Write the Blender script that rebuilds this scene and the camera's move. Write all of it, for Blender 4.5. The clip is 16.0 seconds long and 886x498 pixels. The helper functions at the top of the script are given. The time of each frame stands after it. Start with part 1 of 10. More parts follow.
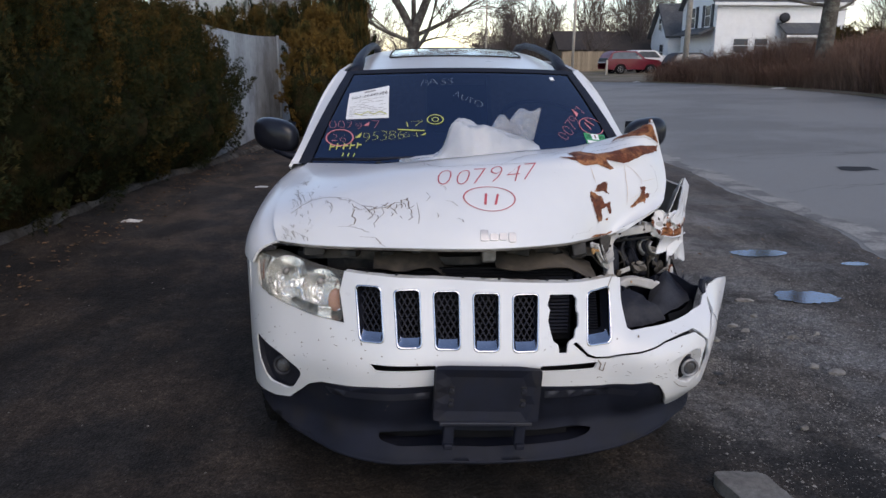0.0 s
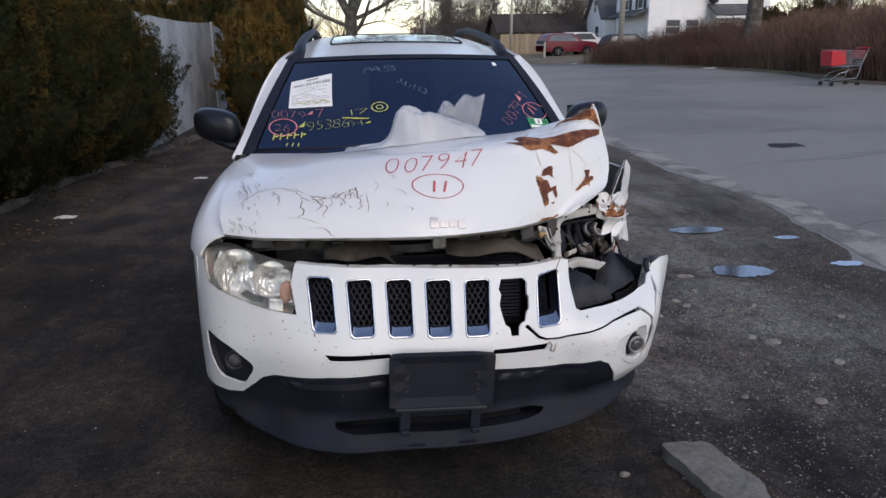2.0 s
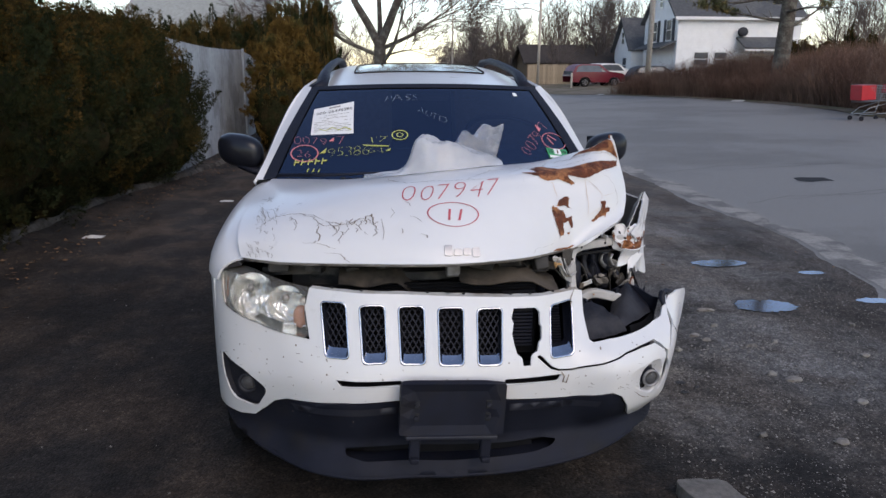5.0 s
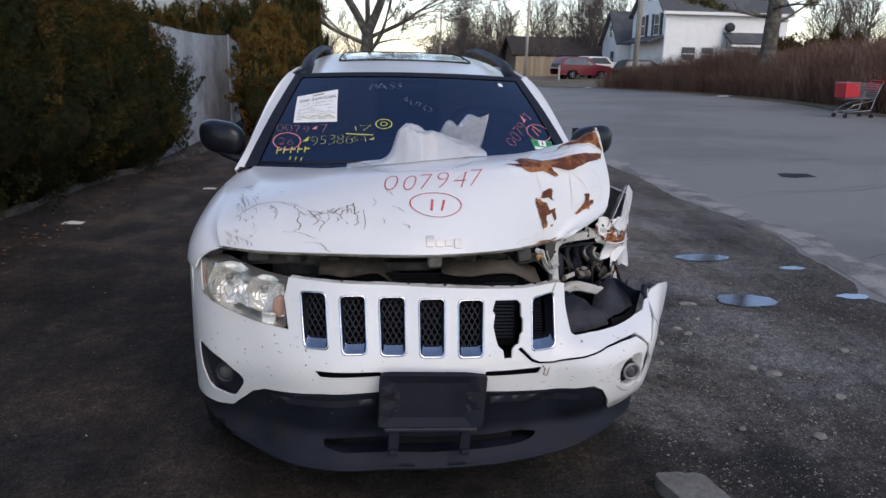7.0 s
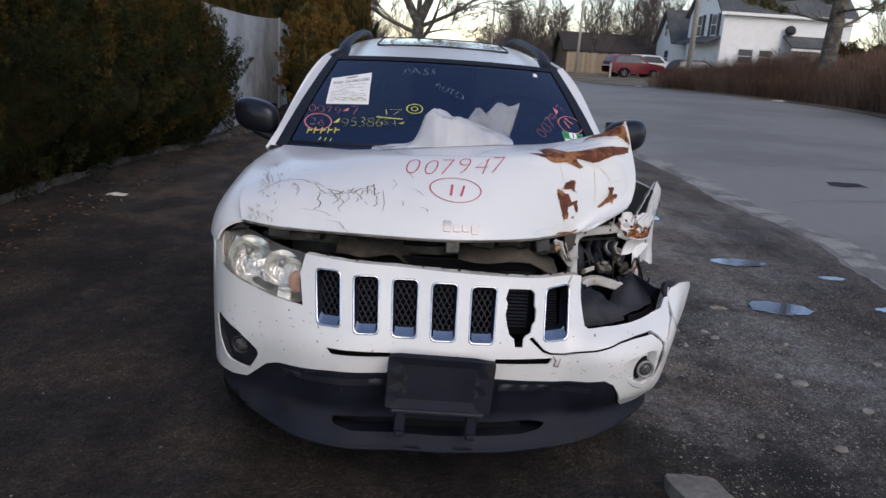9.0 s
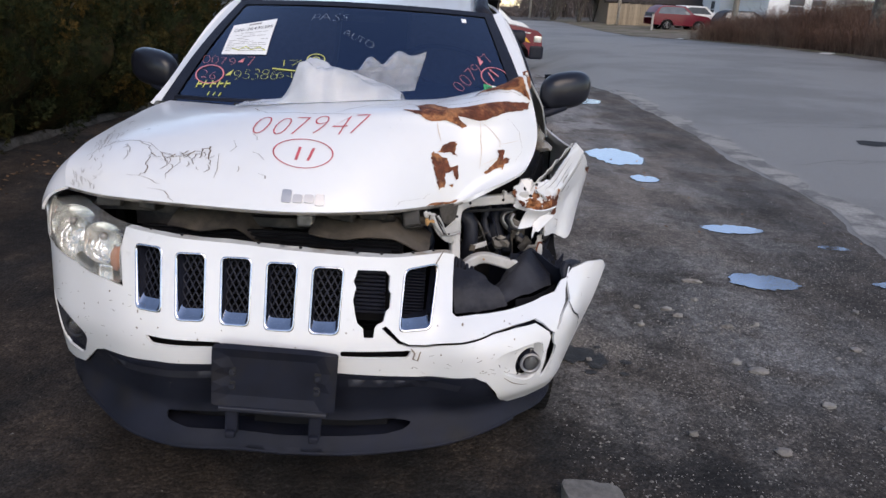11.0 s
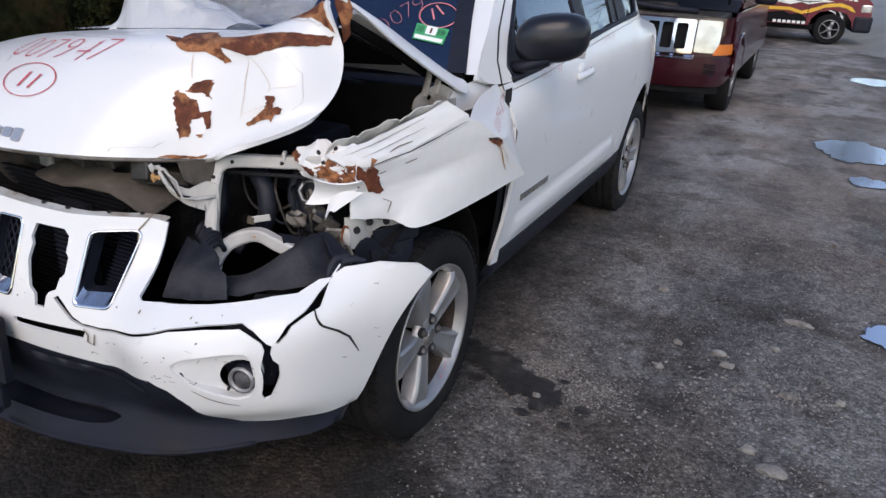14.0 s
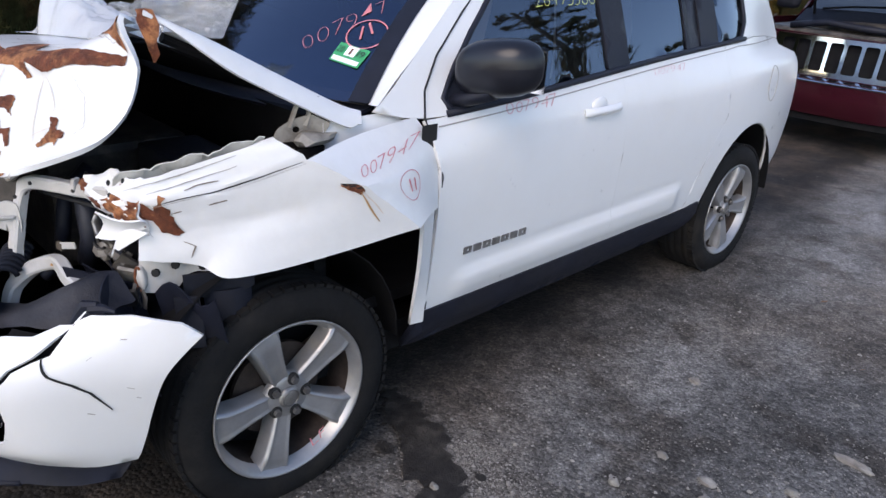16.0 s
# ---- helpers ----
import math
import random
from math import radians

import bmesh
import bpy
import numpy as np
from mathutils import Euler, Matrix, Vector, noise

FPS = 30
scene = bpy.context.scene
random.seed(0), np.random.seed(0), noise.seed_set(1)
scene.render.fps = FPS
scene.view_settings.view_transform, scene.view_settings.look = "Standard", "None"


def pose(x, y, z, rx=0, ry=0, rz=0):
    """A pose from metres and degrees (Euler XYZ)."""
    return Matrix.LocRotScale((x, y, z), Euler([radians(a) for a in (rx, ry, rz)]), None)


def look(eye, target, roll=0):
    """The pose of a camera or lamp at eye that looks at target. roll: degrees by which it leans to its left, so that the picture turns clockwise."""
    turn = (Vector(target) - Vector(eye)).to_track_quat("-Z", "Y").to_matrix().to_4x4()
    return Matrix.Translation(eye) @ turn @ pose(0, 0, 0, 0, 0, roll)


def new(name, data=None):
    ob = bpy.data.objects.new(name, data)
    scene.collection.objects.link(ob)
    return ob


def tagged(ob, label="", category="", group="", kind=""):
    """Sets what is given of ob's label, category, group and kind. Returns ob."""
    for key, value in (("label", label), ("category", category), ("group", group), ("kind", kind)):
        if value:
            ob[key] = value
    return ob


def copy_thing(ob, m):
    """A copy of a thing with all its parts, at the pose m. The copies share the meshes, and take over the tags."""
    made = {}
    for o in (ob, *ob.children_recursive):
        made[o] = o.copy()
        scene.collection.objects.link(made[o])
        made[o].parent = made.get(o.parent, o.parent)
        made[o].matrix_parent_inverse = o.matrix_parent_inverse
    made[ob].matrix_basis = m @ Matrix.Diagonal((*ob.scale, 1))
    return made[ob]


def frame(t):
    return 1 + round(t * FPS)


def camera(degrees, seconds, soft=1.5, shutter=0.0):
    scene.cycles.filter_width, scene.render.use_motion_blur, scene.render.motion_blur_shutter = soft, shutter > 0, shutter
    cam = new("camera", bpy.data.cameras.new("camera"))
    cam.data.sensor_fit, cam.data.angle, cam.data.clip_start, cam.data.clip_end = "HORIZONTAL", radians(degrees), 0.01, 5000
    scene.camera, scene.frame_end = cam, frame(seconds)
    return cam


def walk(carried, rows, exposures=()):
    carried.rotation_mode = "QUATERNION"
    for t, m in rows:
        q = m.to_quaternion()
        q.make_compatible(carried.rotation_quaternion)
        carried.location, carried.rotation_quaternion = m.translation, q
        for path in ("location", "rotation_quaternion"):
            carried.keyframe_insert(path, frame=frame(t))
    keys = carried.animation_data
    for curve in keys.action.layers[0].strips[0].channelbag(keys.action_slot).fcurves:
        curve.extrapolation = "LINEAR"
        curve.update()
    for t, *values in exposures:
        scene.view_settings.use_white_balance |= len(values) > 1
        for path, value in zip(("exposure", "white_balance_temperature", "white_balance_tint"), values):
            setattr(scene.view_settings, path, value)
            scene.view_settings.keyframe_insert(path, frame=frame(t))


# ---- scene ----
cam = camera(63.2, 16.0)
PATH = [
    (0, (-0.223, -2.127, 1.55), (-0.157, -0.194, 1.042), 0.1),
    (0.5, (-0.227, -2.139, 1.574), (-0.109, -0.202, 1.09), -1.6),
    (1, (-0.242, -2.162, 1.571), (-0.064, -0.235, 1.065), -1.2),
    (1.5, (-0.243, -2.135, 1.564), (-0.09, -0.207, 1.057), -0.9),
    (2, (-0.242, -2.135, 1.562), (-0.025, -0.224, 1.013), -0.6),
    (2.5, (-0.236, -2.13, 1.558), (-0.037, -0.202, 1.062), 0.2),
    (3, (-0.225, -2.136, 1.562), (-0.052, -0.199, 1.092), -0.1),
    (3.5, (-0.215, -2.149, 1.569), (-0.049, -0.213, 1.094), 0.3),
    (4, (-0.213, -2.149, 1.567), (-0.06, -0.212, 1.093), 0.1),
    (6.3, (-0.206, -2.14, 1.568), (-0.04, -0.211, 1.068), 0.6),
    (6.5, (-0.208, -2.129, 1.562), (-0.019, -0.206, 1.048), 1.0),
    (7, (-0.196, -2.128, 1.562), (-0.003, -0.202, 1.062), 1.2),
    (7.5, (-0.194, -2.134, 1.564), (-0.005, -0.202, 1.082), 1.2),
    (8, (-0.227, -2.145, 1.561), (-0.074, -0.193, 1.154), 1.3),
    (8.2, (-0.248, -2.152, 1.56), (-0.085, -0.205, 1.133), 2.5),
    (10.3, (0.241, -1.972, 1.514), (0.223, -0.059, 0.932), 3.3),
    (10.5, (0.27, -1.869, 1.526), (0.3, 0.046, 0.95), 3.1),
    (11, (0.471, -1.787, 1.528), (0.444, 0.106, 0.883), 3.1),
    (11.5, (0.733, -1.769, 1.527), (0.758, 0.11, 0.843), 1.4),
    (12, (0.852, -1.544, 1.45), (0.853, 0.347, 0.799), 6.8),
    (12.3, (0.956, -1.389, 1.447), (0.773, 0.492, 0.792), 12.3),
    (12.5, (1.006, -1.317, 1.455), (0.668, 0.524, 0.752), 8.9),
    (13, (1.228, -1.206, 1.446), (0.541, 0.554, 0.792), 2.2),
    (13.5, (1.587, -1.122, 1.478), (0.774, 0.587, 0.832), 1.0),
    (14, (1.746, -0.883, 1.437), (0.944, 0.783, 0.675), 3.1),
    (14.5, (1.891, -0.619, 1.453), (0.956, 0.953, 0.644), 1.2),
    (15, (2.179, -0.443, 1.478), (0.951, 0.916, 0.677), 0.0),
    (15.5, (2.28, -0.246, 1.478), (0.99, 1.014, 0.612), 0.2),
    (16, (2.312, 0.0, 1.502), (1.017, 1.307, 0.718), 3.7),
]
EXPOSURES = [(0.0, 0.58, 7600, 18), (1.5, 0.60, 7700, 18), (3.0, 0.64, 7900, 18), (4.2, 0.62, 7800, 18), (6.3, 0.60, 7500, 18), (7.5, 0.60, 7600, 18), (8.2, 0.42, 7700, 18), (10.3, 0.88, 7900, 18), (12.0, 0.92, 7800, 18), (12.5, 0.60, 7800, 18), (13.0, 0.70, 7800, 18), (13.5, 0.82, 7700, 18), (14.5, 1.0, 7700, 18), (16.0, 1.24, 7500, 18)]
walk(cam, [(t, look(eye, target, roll)) for t, eye, target, roll in PATH], EXPOSURES)
SUN_FROM = (0.27, -0.70, 0.63)   # towards the light
world = bpy.data.worlds.new("sky")
scene.world = world
world.use_nodes = True
sky = world.node_tree.nodes.new("ShaderNodeTexSky")
sky.sky_type, sky.sun_disc = "NISHITA", False
sky.sun_elevation, sky.sun_rotation = radians(36), math.atan2(SUN_FROM[0], SUN_FROM[1])
sky.air_density, sky.dust_density, sky.ozone_density = 1.0, 0.35, 2.6
sky_out = world.node_tree.nodes["Background"]
world.node_tree.links.new(sky.outputs[0], sky_out.inputs[0])
sky_out.inputs[1].default_value = 0.15
sun_data = bpy.data.lights.new("sun", "SUN")
sun_data.energy, sun_data.angle, sun_data.color = 0.8, radians(40), (1.0, 0.95, 0.88)
sun = new("sun", sun_data)
sun.matrix_world = look(SUN_FROM, (0, 0, 0))


# ---- materials ----
def mat(name, base, rough=0.5, metal=0.0, vary=0.0, scale=6.0, second=None, patch=1.2, patch_at=(0.45, 0.6), bump=0.0, bump_scale=60.0,
        coat=0.0, spec=0.5, rough_vary=0.0, per_object=0.0, per_island=0.0, emit=0.0, trans=0.0, alpha=1.0, ior=1.45, glint=(1.0, 1.0, 1.0)):
    """A procedural surface: base colour with fine grain, patches of a second colour, uneven gloss and fine relief."""
    m = bpy.data.materials.new(name)
    m.use_nodes = True
    t, out = m.node_tree, m.node_tree.nodes["Principled BSDF"]
    link = t.links.new

    def node(kind, **values):
        n = t.nodes.new(kind)
        for k, v in values.items():
            n.inputs[k].default_value = v
        return n

    out.inputs["Roughness"].default_value, out.inputs["Metallic"].default_value = rough, metal
    out.inputs["Coat Weight"].default_value, out.inputs["Coat Roughness"].default_value = coat, 0.12
    out.inputs["Specular IOR Level"].default_value, out.inputs["IOR"].default_value = spec, ior
    out.inputs["Transmission Weight"].default_value, out.inputs["Alpha"].default_value = trans, alpha
    out.inputs["Base Color"].default_value = (*base, 1)
    out.inputs["Specular Tint"].default_value = (*glint, 1)
    if emit:
        out.inputs["Emission Color"].default_value, out.inputs["Emission Strength"].default_value = (*base, 1), emit
    where = t.nodes.new("ShaderNodeTexCoord").outputs["Object"]
    colour = None
    if vary or second or per_object or per_island:
        fine = node("ShaderNodeTexNoise", Scale=scale, Detail=8.0, Roughness=0.65)
        link(where, fine.inputs["Vector"])
        ramp = t.nodes.new("ShaderNodeMapRange")
        ramp.inputs["From Min"].default_value, ramp.inputs["From Max"].default_value = 0.3, 0.7
        ramp.inputs["To Min"].default_value, ramp.inputs["To Max"].default_value = 1 - vary, 1 + vary
        link(fine.outputs["Fac"], ramp.inputs["Value"])
        value = ramp.outputs["Result"]
        for amount, source in ((per_object, "ob"), (per_island, "isl")):
            if amount:
                pick = t.nodes.new("ShaderNodeObjectInfo").outputs["Random"] if source == "ob" else t.nodes.new("ShaderNodeNewGeometry").outputs["Random Per Island"]
                r2 = t.nodes.new("ShaderNodeMapRange")
                r2.inputs["To Min"].default_value, r2.inputs["To Max"].default_value = 1 - amount, 1 + amount
                link(pick, r2.inputs["Value"])
                mul = t.nodes.new("ShaderNodeMath")
                mul.operation = "MULTIPLY"
                link(value, mul.inputs[0]), link(r2.outputs["Result"], mul.inputs[1])
                value = mul.outputs[0]
        first = t.nodes.new("ShaderNodeRGB")
        first.outputs[0].default_value = (*base, 1)
        colour = first.outputs[0]
        if second:
            wide = node("ShaderNodeTexNoise", Scale=patch, Detail=5.0, Roughness=0.6)
            link(where, wide.inputs["Vector"])
            step = t.nodes.new("ShaderNodeMapRange")
            step.interpolation_type = "SMOOTHSTEP"
            step.inputs["From Min"].default_value, step.inputs["From Max"].default_value = patch_at
            link(wide.outputs["Fac"], step.inputs["Value"])
            mix = t.nodes.new("ShaderNodeMix")
            mix.data_type = "RGBA"
            mix.inputs["B"].default_value = (*second, 1)
            for sock in mix.inputs:
                if sock.type == "RGBA" and sock.name == "A":
                    link(colour, sock)
                if sock.type == "RGBA" and sock.name == "B":
                    sock.default_value = (*second, 1)
            link(step.outputs["Result"], mix.inputs[0])
            colour = [o for o in mix.outputs if o.type == "RGBA"][0]
        scaled = t.nodes.new("ShaderNodeVectorMath")
        scaled.operation = "SCALE"
        link(colour, scaled.inputs[0]), link(value, scaled.inputs["Scale"])
        link(scaled.outputs[0], out.inputs["Base Color"])
        if rough_vary:
            r3 = t.nodes.new("ShaderNodeMapRange")
            r3.inputs["From Min"].default_value, r3.inputs["From Max"].default_value = 0.3, 0.7
            r3.inputs["To Min"].default_value, r3.inputs["To Max"].default_value = rough - rough_vary, rough + rough_vary
            link(fine.outputs["Fac"], r3.inputs["Value"]), link(r3.outputs["Result"], out.inputs["Roughness"])
    if bump:
        relief = node("ShaderNodeTexNoise", Scale=bump_scale, Detail=6.0, Roughness=0.6)
        link(where, relief.inputs["Vector"])
        b = node("ShaderNodeBump", Strength=bump, Distance=0.01)
        link(relief.outputs["Fac"], b.inputs["Height"]), link(b.outputs["Normal"], out.inputs["Normal"])
    return m


PAINT = mat("white_car_paint", (0.71, 0.71, 0.705), 0.30, vary=0.012, scale=9, second=(0.68, 0.672, 0.655), patch=2.0, patch_at=(0.40, 0.85), coat=0.35, rough_vary=0.03, bump=0.02, bump_scale=6)
PAINT_WORN = mat("scuffed_white_paint", (0.70, 0.695, 0.685), 0.38, vary=0.025, scale=25, second=(0.67, 0.645, 0.605), patch=7, patch_at=(0.55, 0.85), coat=0.2, bump=0.05, bump_scale=30)
LAMP_STEEL = mat("grimy_white_steel", (0.47, 0.455, 0.43), 0.42, vary=0.14, scale=16, second=(0.36, 0.32, 0.27), patch=8, patch_at=(0.52, 0.74), bump=0.2, bump_scale=40)
LINER = mat("dusty_black_liner", (0.012, 0.0135, 0.020), 0.55, spec=0.22, vary=0.3, scale=11, second=(0.033, 0.033, 0.038), patch=5, bump=0.25, bump_scale=120)
PRIMER = mat("bare_white_steel", (0.52, 0.51, 0.47), 0.5, vary=0.2, scale=18, second=(0.22, 0.17, 0.12), patch=9, patch_at=(0.48, 0.70), bump=0.2, bump_scale=40)
RUST = mat("rust", (0.120, 0.032, 0.013), 0.75, vary=0.55, scale=45, second=(0.34, 0.135, 0.055), patch=19, bump=0.6, bump_scale=120)
RUST_FAINT = mat("faint_rust_line", (0.62, 0.52, 0.43), 0.6, vary=0.3, scale=40)
RUST_STAIN = mat("rust_stain", (0.45, 0.25, 0.10), 0.7, vary=0.3, scale=40)
BLACK_PLASTIC = mat("black_textured_plastic", (0.012, 0.014, 0.023), 0.50, spec=0.24, vary=0.25, scale=14, second=(0.016, 0.017, 0.024), patch=3, bump=0.15, bump_scale=400)
FASCIA = mat("black_bumper_plastic", (0.0115, 0.0135, 0.0220), 0.58, spec=0.20, vary=0.3, scale=9, second=(0.022, 0.020, 0.020), patch=4, patch_at=(0.5, 0.75), bump=0.2, bump_scale=350, rough_vary=0.12)
GREY_PLASTIC = mat("faded_black_plastic", (0.018, 0.020, 0.029), 0.45, spec=0.38, vary=0.2, scale=10, second=(0.027, 0.028, 0.034), patch=3, bump=0.2, bump_scale=300)
# Near-black for black parts, and for shade painted into bays, arches and recesses.
DARK = mat("black_and_shade", (0.009, 0.009, 0.010), 0.8, spec=0.12, vary=0.3, scale=12)
ENGINE = mat("engine_grime", (0.026, 0.024, 0.022), 0.55, vary=0.5, scale=14, second=(0.070, 0.060, 0.050), patch=9, bump=0.3, bump_scale=60)
BEIGE = mat("dusty_beige_duct", (0.082, 0.066, 0.050), 0.8, vary=0.35, scale=14, second=(0.040, 0.033, 0.027), patch=6, bump=0.2, bump_scale=80)
SILVER = mat("raised_silver_letters", (0.42, 0.42, 0.43), 0.3, metal=0.7, vary=0.08, scale=30)
ALLOY = mat("machined_alloy", (0.31, 0.31, 0.315), 0.38, metal=0.6, vary=0.12, scale=20, second=(0.40, 0.36, 0.31), patch=6, patch_at=(0.5, 0.8), rough_vary=0.1)
STEEL = mat("dull_steel", (0.30, 0.29, 0.28), 0.45, metal=0.8, vary=0.3, scale=25)
BRAKE = mat("rusty_brake_disc", (0.045, 0.033, 0.028), 0.6, metal=0.4, vary=0.4, scale=30)
DARK_CHROME = mat("dulled_chrome", (0.44, 0.455, 0.50), 0.14, metal=1.0, vary=0.15, scale=14)
CHROME = mat("chrome", (0.75, 0.76, 0.78), 0.09, metal=1.0, vary=0.05, scale=10)
TYRE = mat("tyre_rubber", (0.0085, 0.0085, 0.009), 0.80, spec=0.22, vary=0.3, scale=18, second=(0.019, 0.017, 0.015), patch=4, patch_at=(0.5, 0.75), bump=0.25, bump_scale=90)
# Blue glint puts the reflected sky's colour into the glass itself.
GLASS = mat("tinted_glass", (0.12, 0.17, 0.28), 0.012, trans=1.0, ior=2.2, glint=(0.42, 0.62, 1.0))
SIDE_GLASS = mat("door_glass", (0.09, 0.13, 0.20), 0.012, trans=1.0, ior=2.2, glint=(0.62, 0.80, 1.0))
PRIVACY = mat("dark_privacy_glass", (0.06, 0.08, 0.11), 0.015, trans=1.0, ior=2.2, glint=(0.6, 0.78, 1.0))
ROOF_GLASS = mat("sunroof_glass", (0.03, 0.04, 0.05), 0.04, coat=1.0, spec=0.8)
LENS = mat("hazed_lamp_lens", (0.93, 0.93, 0.91), 0.08, trans=0.94, ior=1.30, bump=0.05, bump_scale=50)
NUT = mat("dull_lug_nut", (0.17, 0.165, 0.165), 0.38, metal=0.7, vary=0.2, scale=40)
GRIMY_LEDGE = mat("dirty_grey_ledge", (0.20, 0.185, 0.165), 0.7, vary=0.4, scale=20, second=(0.09, 0.078, 0.065), patch=8, bump=0.3, bump_scale=60)
DULL_AMBER = mat("aged_amber_lens", (0.40, 0.20, 0.14), 0.25, spec=0.6, vary=0.2)
KERB_DIRT = mat("pale_dirt", (0.115, 0.104, 0.092), 0.95, spec=0.1, vary=0.4, scale=14, second=(0.06, 0.053, 0.046), patch=3, bump=0.6, bump_scale=60)
AMBER = mat("amber_lens", (0.70, 0.19, 0.035), 0.25, spec=0.6, vary=0.1)
BOWL = mat("lamp_reflector", (0.82, 0.83, 0.80), 0.14, metal=0.85, vary=0.12, scale=20, bump=0.35, bump_scale=70)
LAMP_BACK = mat("lamp_bezel", (0.33, 0.33, 0.30), 0.25, metal=0.5, vary=0.12, scale=20, bump=0.5, bump_scale=55)
DULL_CLEAR = mat("clear_lamp_unit", (0.66, 0.68, 0.64), 0.16, metal=0.35, vary=0.18, scale=9, second=(0.48, 0.50, 0.45), patch=6)
PAPER = mat("paper", (0.82, 0.82, 0.80), 0.8, vary=0.03, scale=12)
INK = mat("black_ink", (0.03, 0.03, 0.035), 0.7, vary=0.1)
RED_MARK = mat("red_paint_marker", (0.52, 0.09, 0.11), 0.6, vary=0.3, scale=60)
PINK_MARK = mat("pink_paint_marker", (0.62, 0.20, 0.22), 0.6, vary=0.2, scale=60)
YELLOW_MARK = mat("yellow_paint_marker", (0.50, 0.50, 0.13), 0.6, vary=0.2, scale=60)
WHITE_MARK = mat("white_paint_marker", (0.26, 0.30, 0.36), 0.6, vary=0.2, scale=60)
GREEN_STICKER = mat("green_sticker", (0.03, 0.34, 0.13), 0.4, vary=0.1)
CRACK = mat("dark_crack", (0.21, 0.17, 0.135), 0.9, vary=0.4, scale=80)
SCRATCH = mat("grey_scuff", (0.33, 0.31, 0.29), 0.8, vary=0.3, scale=80)
SEAM = mat("dark_seam", (0.015, 0.015, 0.016), 0.9, vary=0.2)
BAG = mat("crumpled_plastic_film", (0.95, 0.96, 0.97), 0.10, trans=0.80, ior=1.15, spec=0.8, coat=0.6, bump=0.8, bump_scale=30)
GRIMY = mat("grimy_bare_steel", (0.30, 0.28, 0.245), 0.6, vary=0.3, scale=22, second=(0.12, 0.105, 0.09), patch=11, patch_at=(0.45, 0.65), bump=0.3, bump_scale=60)
CLOTH = mat("dark_seat_cloth", (0.035, 0.036, 0.04), 0.9, vary=0.3, scale=50)
WHITE_PLAIN = mat("white_enamel", (0.78, 0.78, 0.77), 0.4, vary=0.04, scale=5)

ASPHALT = mat("worn_asphalt", (0.226, 0.216, 0.200), 0.66, vary=0.2, scale=60, second=(0.172, 0.163, 0.150), patch=0.22, bump=0.35, bump_scale=180)
ASPHALT_EDGE = mat("pale_broken_asphalt", (0.315, 0.298, 0.270), 0.9, vary=0.25, scale=40, second=(0.16, 0.153, 0.145), patch=2, bump=0.5, bump_scale=120)
# Raised ior and bluish glint put extra sky reflection into the surface.
WATER = mat("puddle_water", (0.030, 0.032, 0.040), 0.10, spec=1.0, ior=3.3, glint=(0.84, 0.88, 1.0))
OIL = mat("oily_dirt", (0.024, 0.021, 0.019), 0.55, spec=0.35, vary=0.5, scale=30, second=(0.050, 0.044, 0.038), patch=7, patch_at=(0.5, 0.66), bump=0.6, bump_scale=80)
WET = mat("wet_dirt", (0.036, 0.033, 0.032), 0.42, spec=0.35, vary=0.4, scale=25, second=(0.035, 0.030, 0.026), patch=3, bump=0.4, bump_scale=70)
STONE = mat("pale_stone", (0.20, 0.190, 0.172), 0.85, vary=0.3, scale=40, second=(0.17, 0.155, 0.14), patch=9, bump=0.4, bump_scale=60, per_object=0.25)
PEBBLE = mat("gravel_chips", (0.158, 0.146, 0.132), 0.85, vary=0.3, scale=60, per_island=0.6)
LITTER = mat("soiled_paper_litter", (0.62, 0.60, 0.56), 0.8, vary=0.15, scale=20)
DEAD_LEAF = mat("dead_leaves", (0.15, 0.085, 0.045), 0.85, vary=0.3, scale=40, per_island=0.5)
MIRROR_SHELL = mat("gloss_black_shell", (0.010, 0.011, 0.016), 0.28, spec=0.45, vary=0.15, scale=12)
MILKY = mat("milky_plastic_film", (0.88, 0.89, 0.90), 0.26, trans=0.58, ior=1.25, vary=0.06, scale=9, spec=0.6, coat=0.3, bump=0.35, bump_scale=26)
CONIFER = mat("conifer_foliage", (0.0175, 0.024, 0.010), 0.8, spec=0.10, vary=0.4, scale=9, second=(0.046, 0.036, 0.012), patch=3.2, patch_at=(0.45, 0.66), per_island=0.35)
GOLD_CONIFER = mat("browned_conifer_foliage", (0.125, 0.074, 0.018), 0.8, spec=0.2, vary=0.35, scale=9, second=(0.06, 0.060, 0.018), patch=1.6, patch_at=(0.5, 0.66), per_island=0.5)
# Dark foliage colour painted for the shade inside the crowns.
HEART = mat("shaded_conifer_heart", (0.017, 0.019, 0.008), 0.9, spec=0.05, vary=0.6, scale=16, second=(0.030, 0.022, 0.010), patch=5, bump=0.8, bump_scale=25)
TIP_CONIFER = mat("browned_conifer_tips", (0.080, 0.050, 0.014), 0.8, spec=0.12, vary=0.4, scale=9, second=(0.028, 0.032, 0.011), patch=2.2, patch_at=(0.44, 0.62), per_island=0.4)
NEEDLES = mat("pine_needles", (0.070, 0.080, 0.030), 0.7, vary=0.3, scale=5, second=(0.15, 0.11, 0.035), patch=0.9, per_island=0.45)
BARK = mat("grey_bark", (0.080, 0.066, 0.055), 0.9, vary=0.4, scale=18, second=(0.145, 0.135, 0.11), patch=4, bump=0.8, bump_scale=35)
TWIG = mat("bare_twigs", (0.115, 0.092, 0.082), 0.9, vary=0.3, scale=4, per_island=0.35)
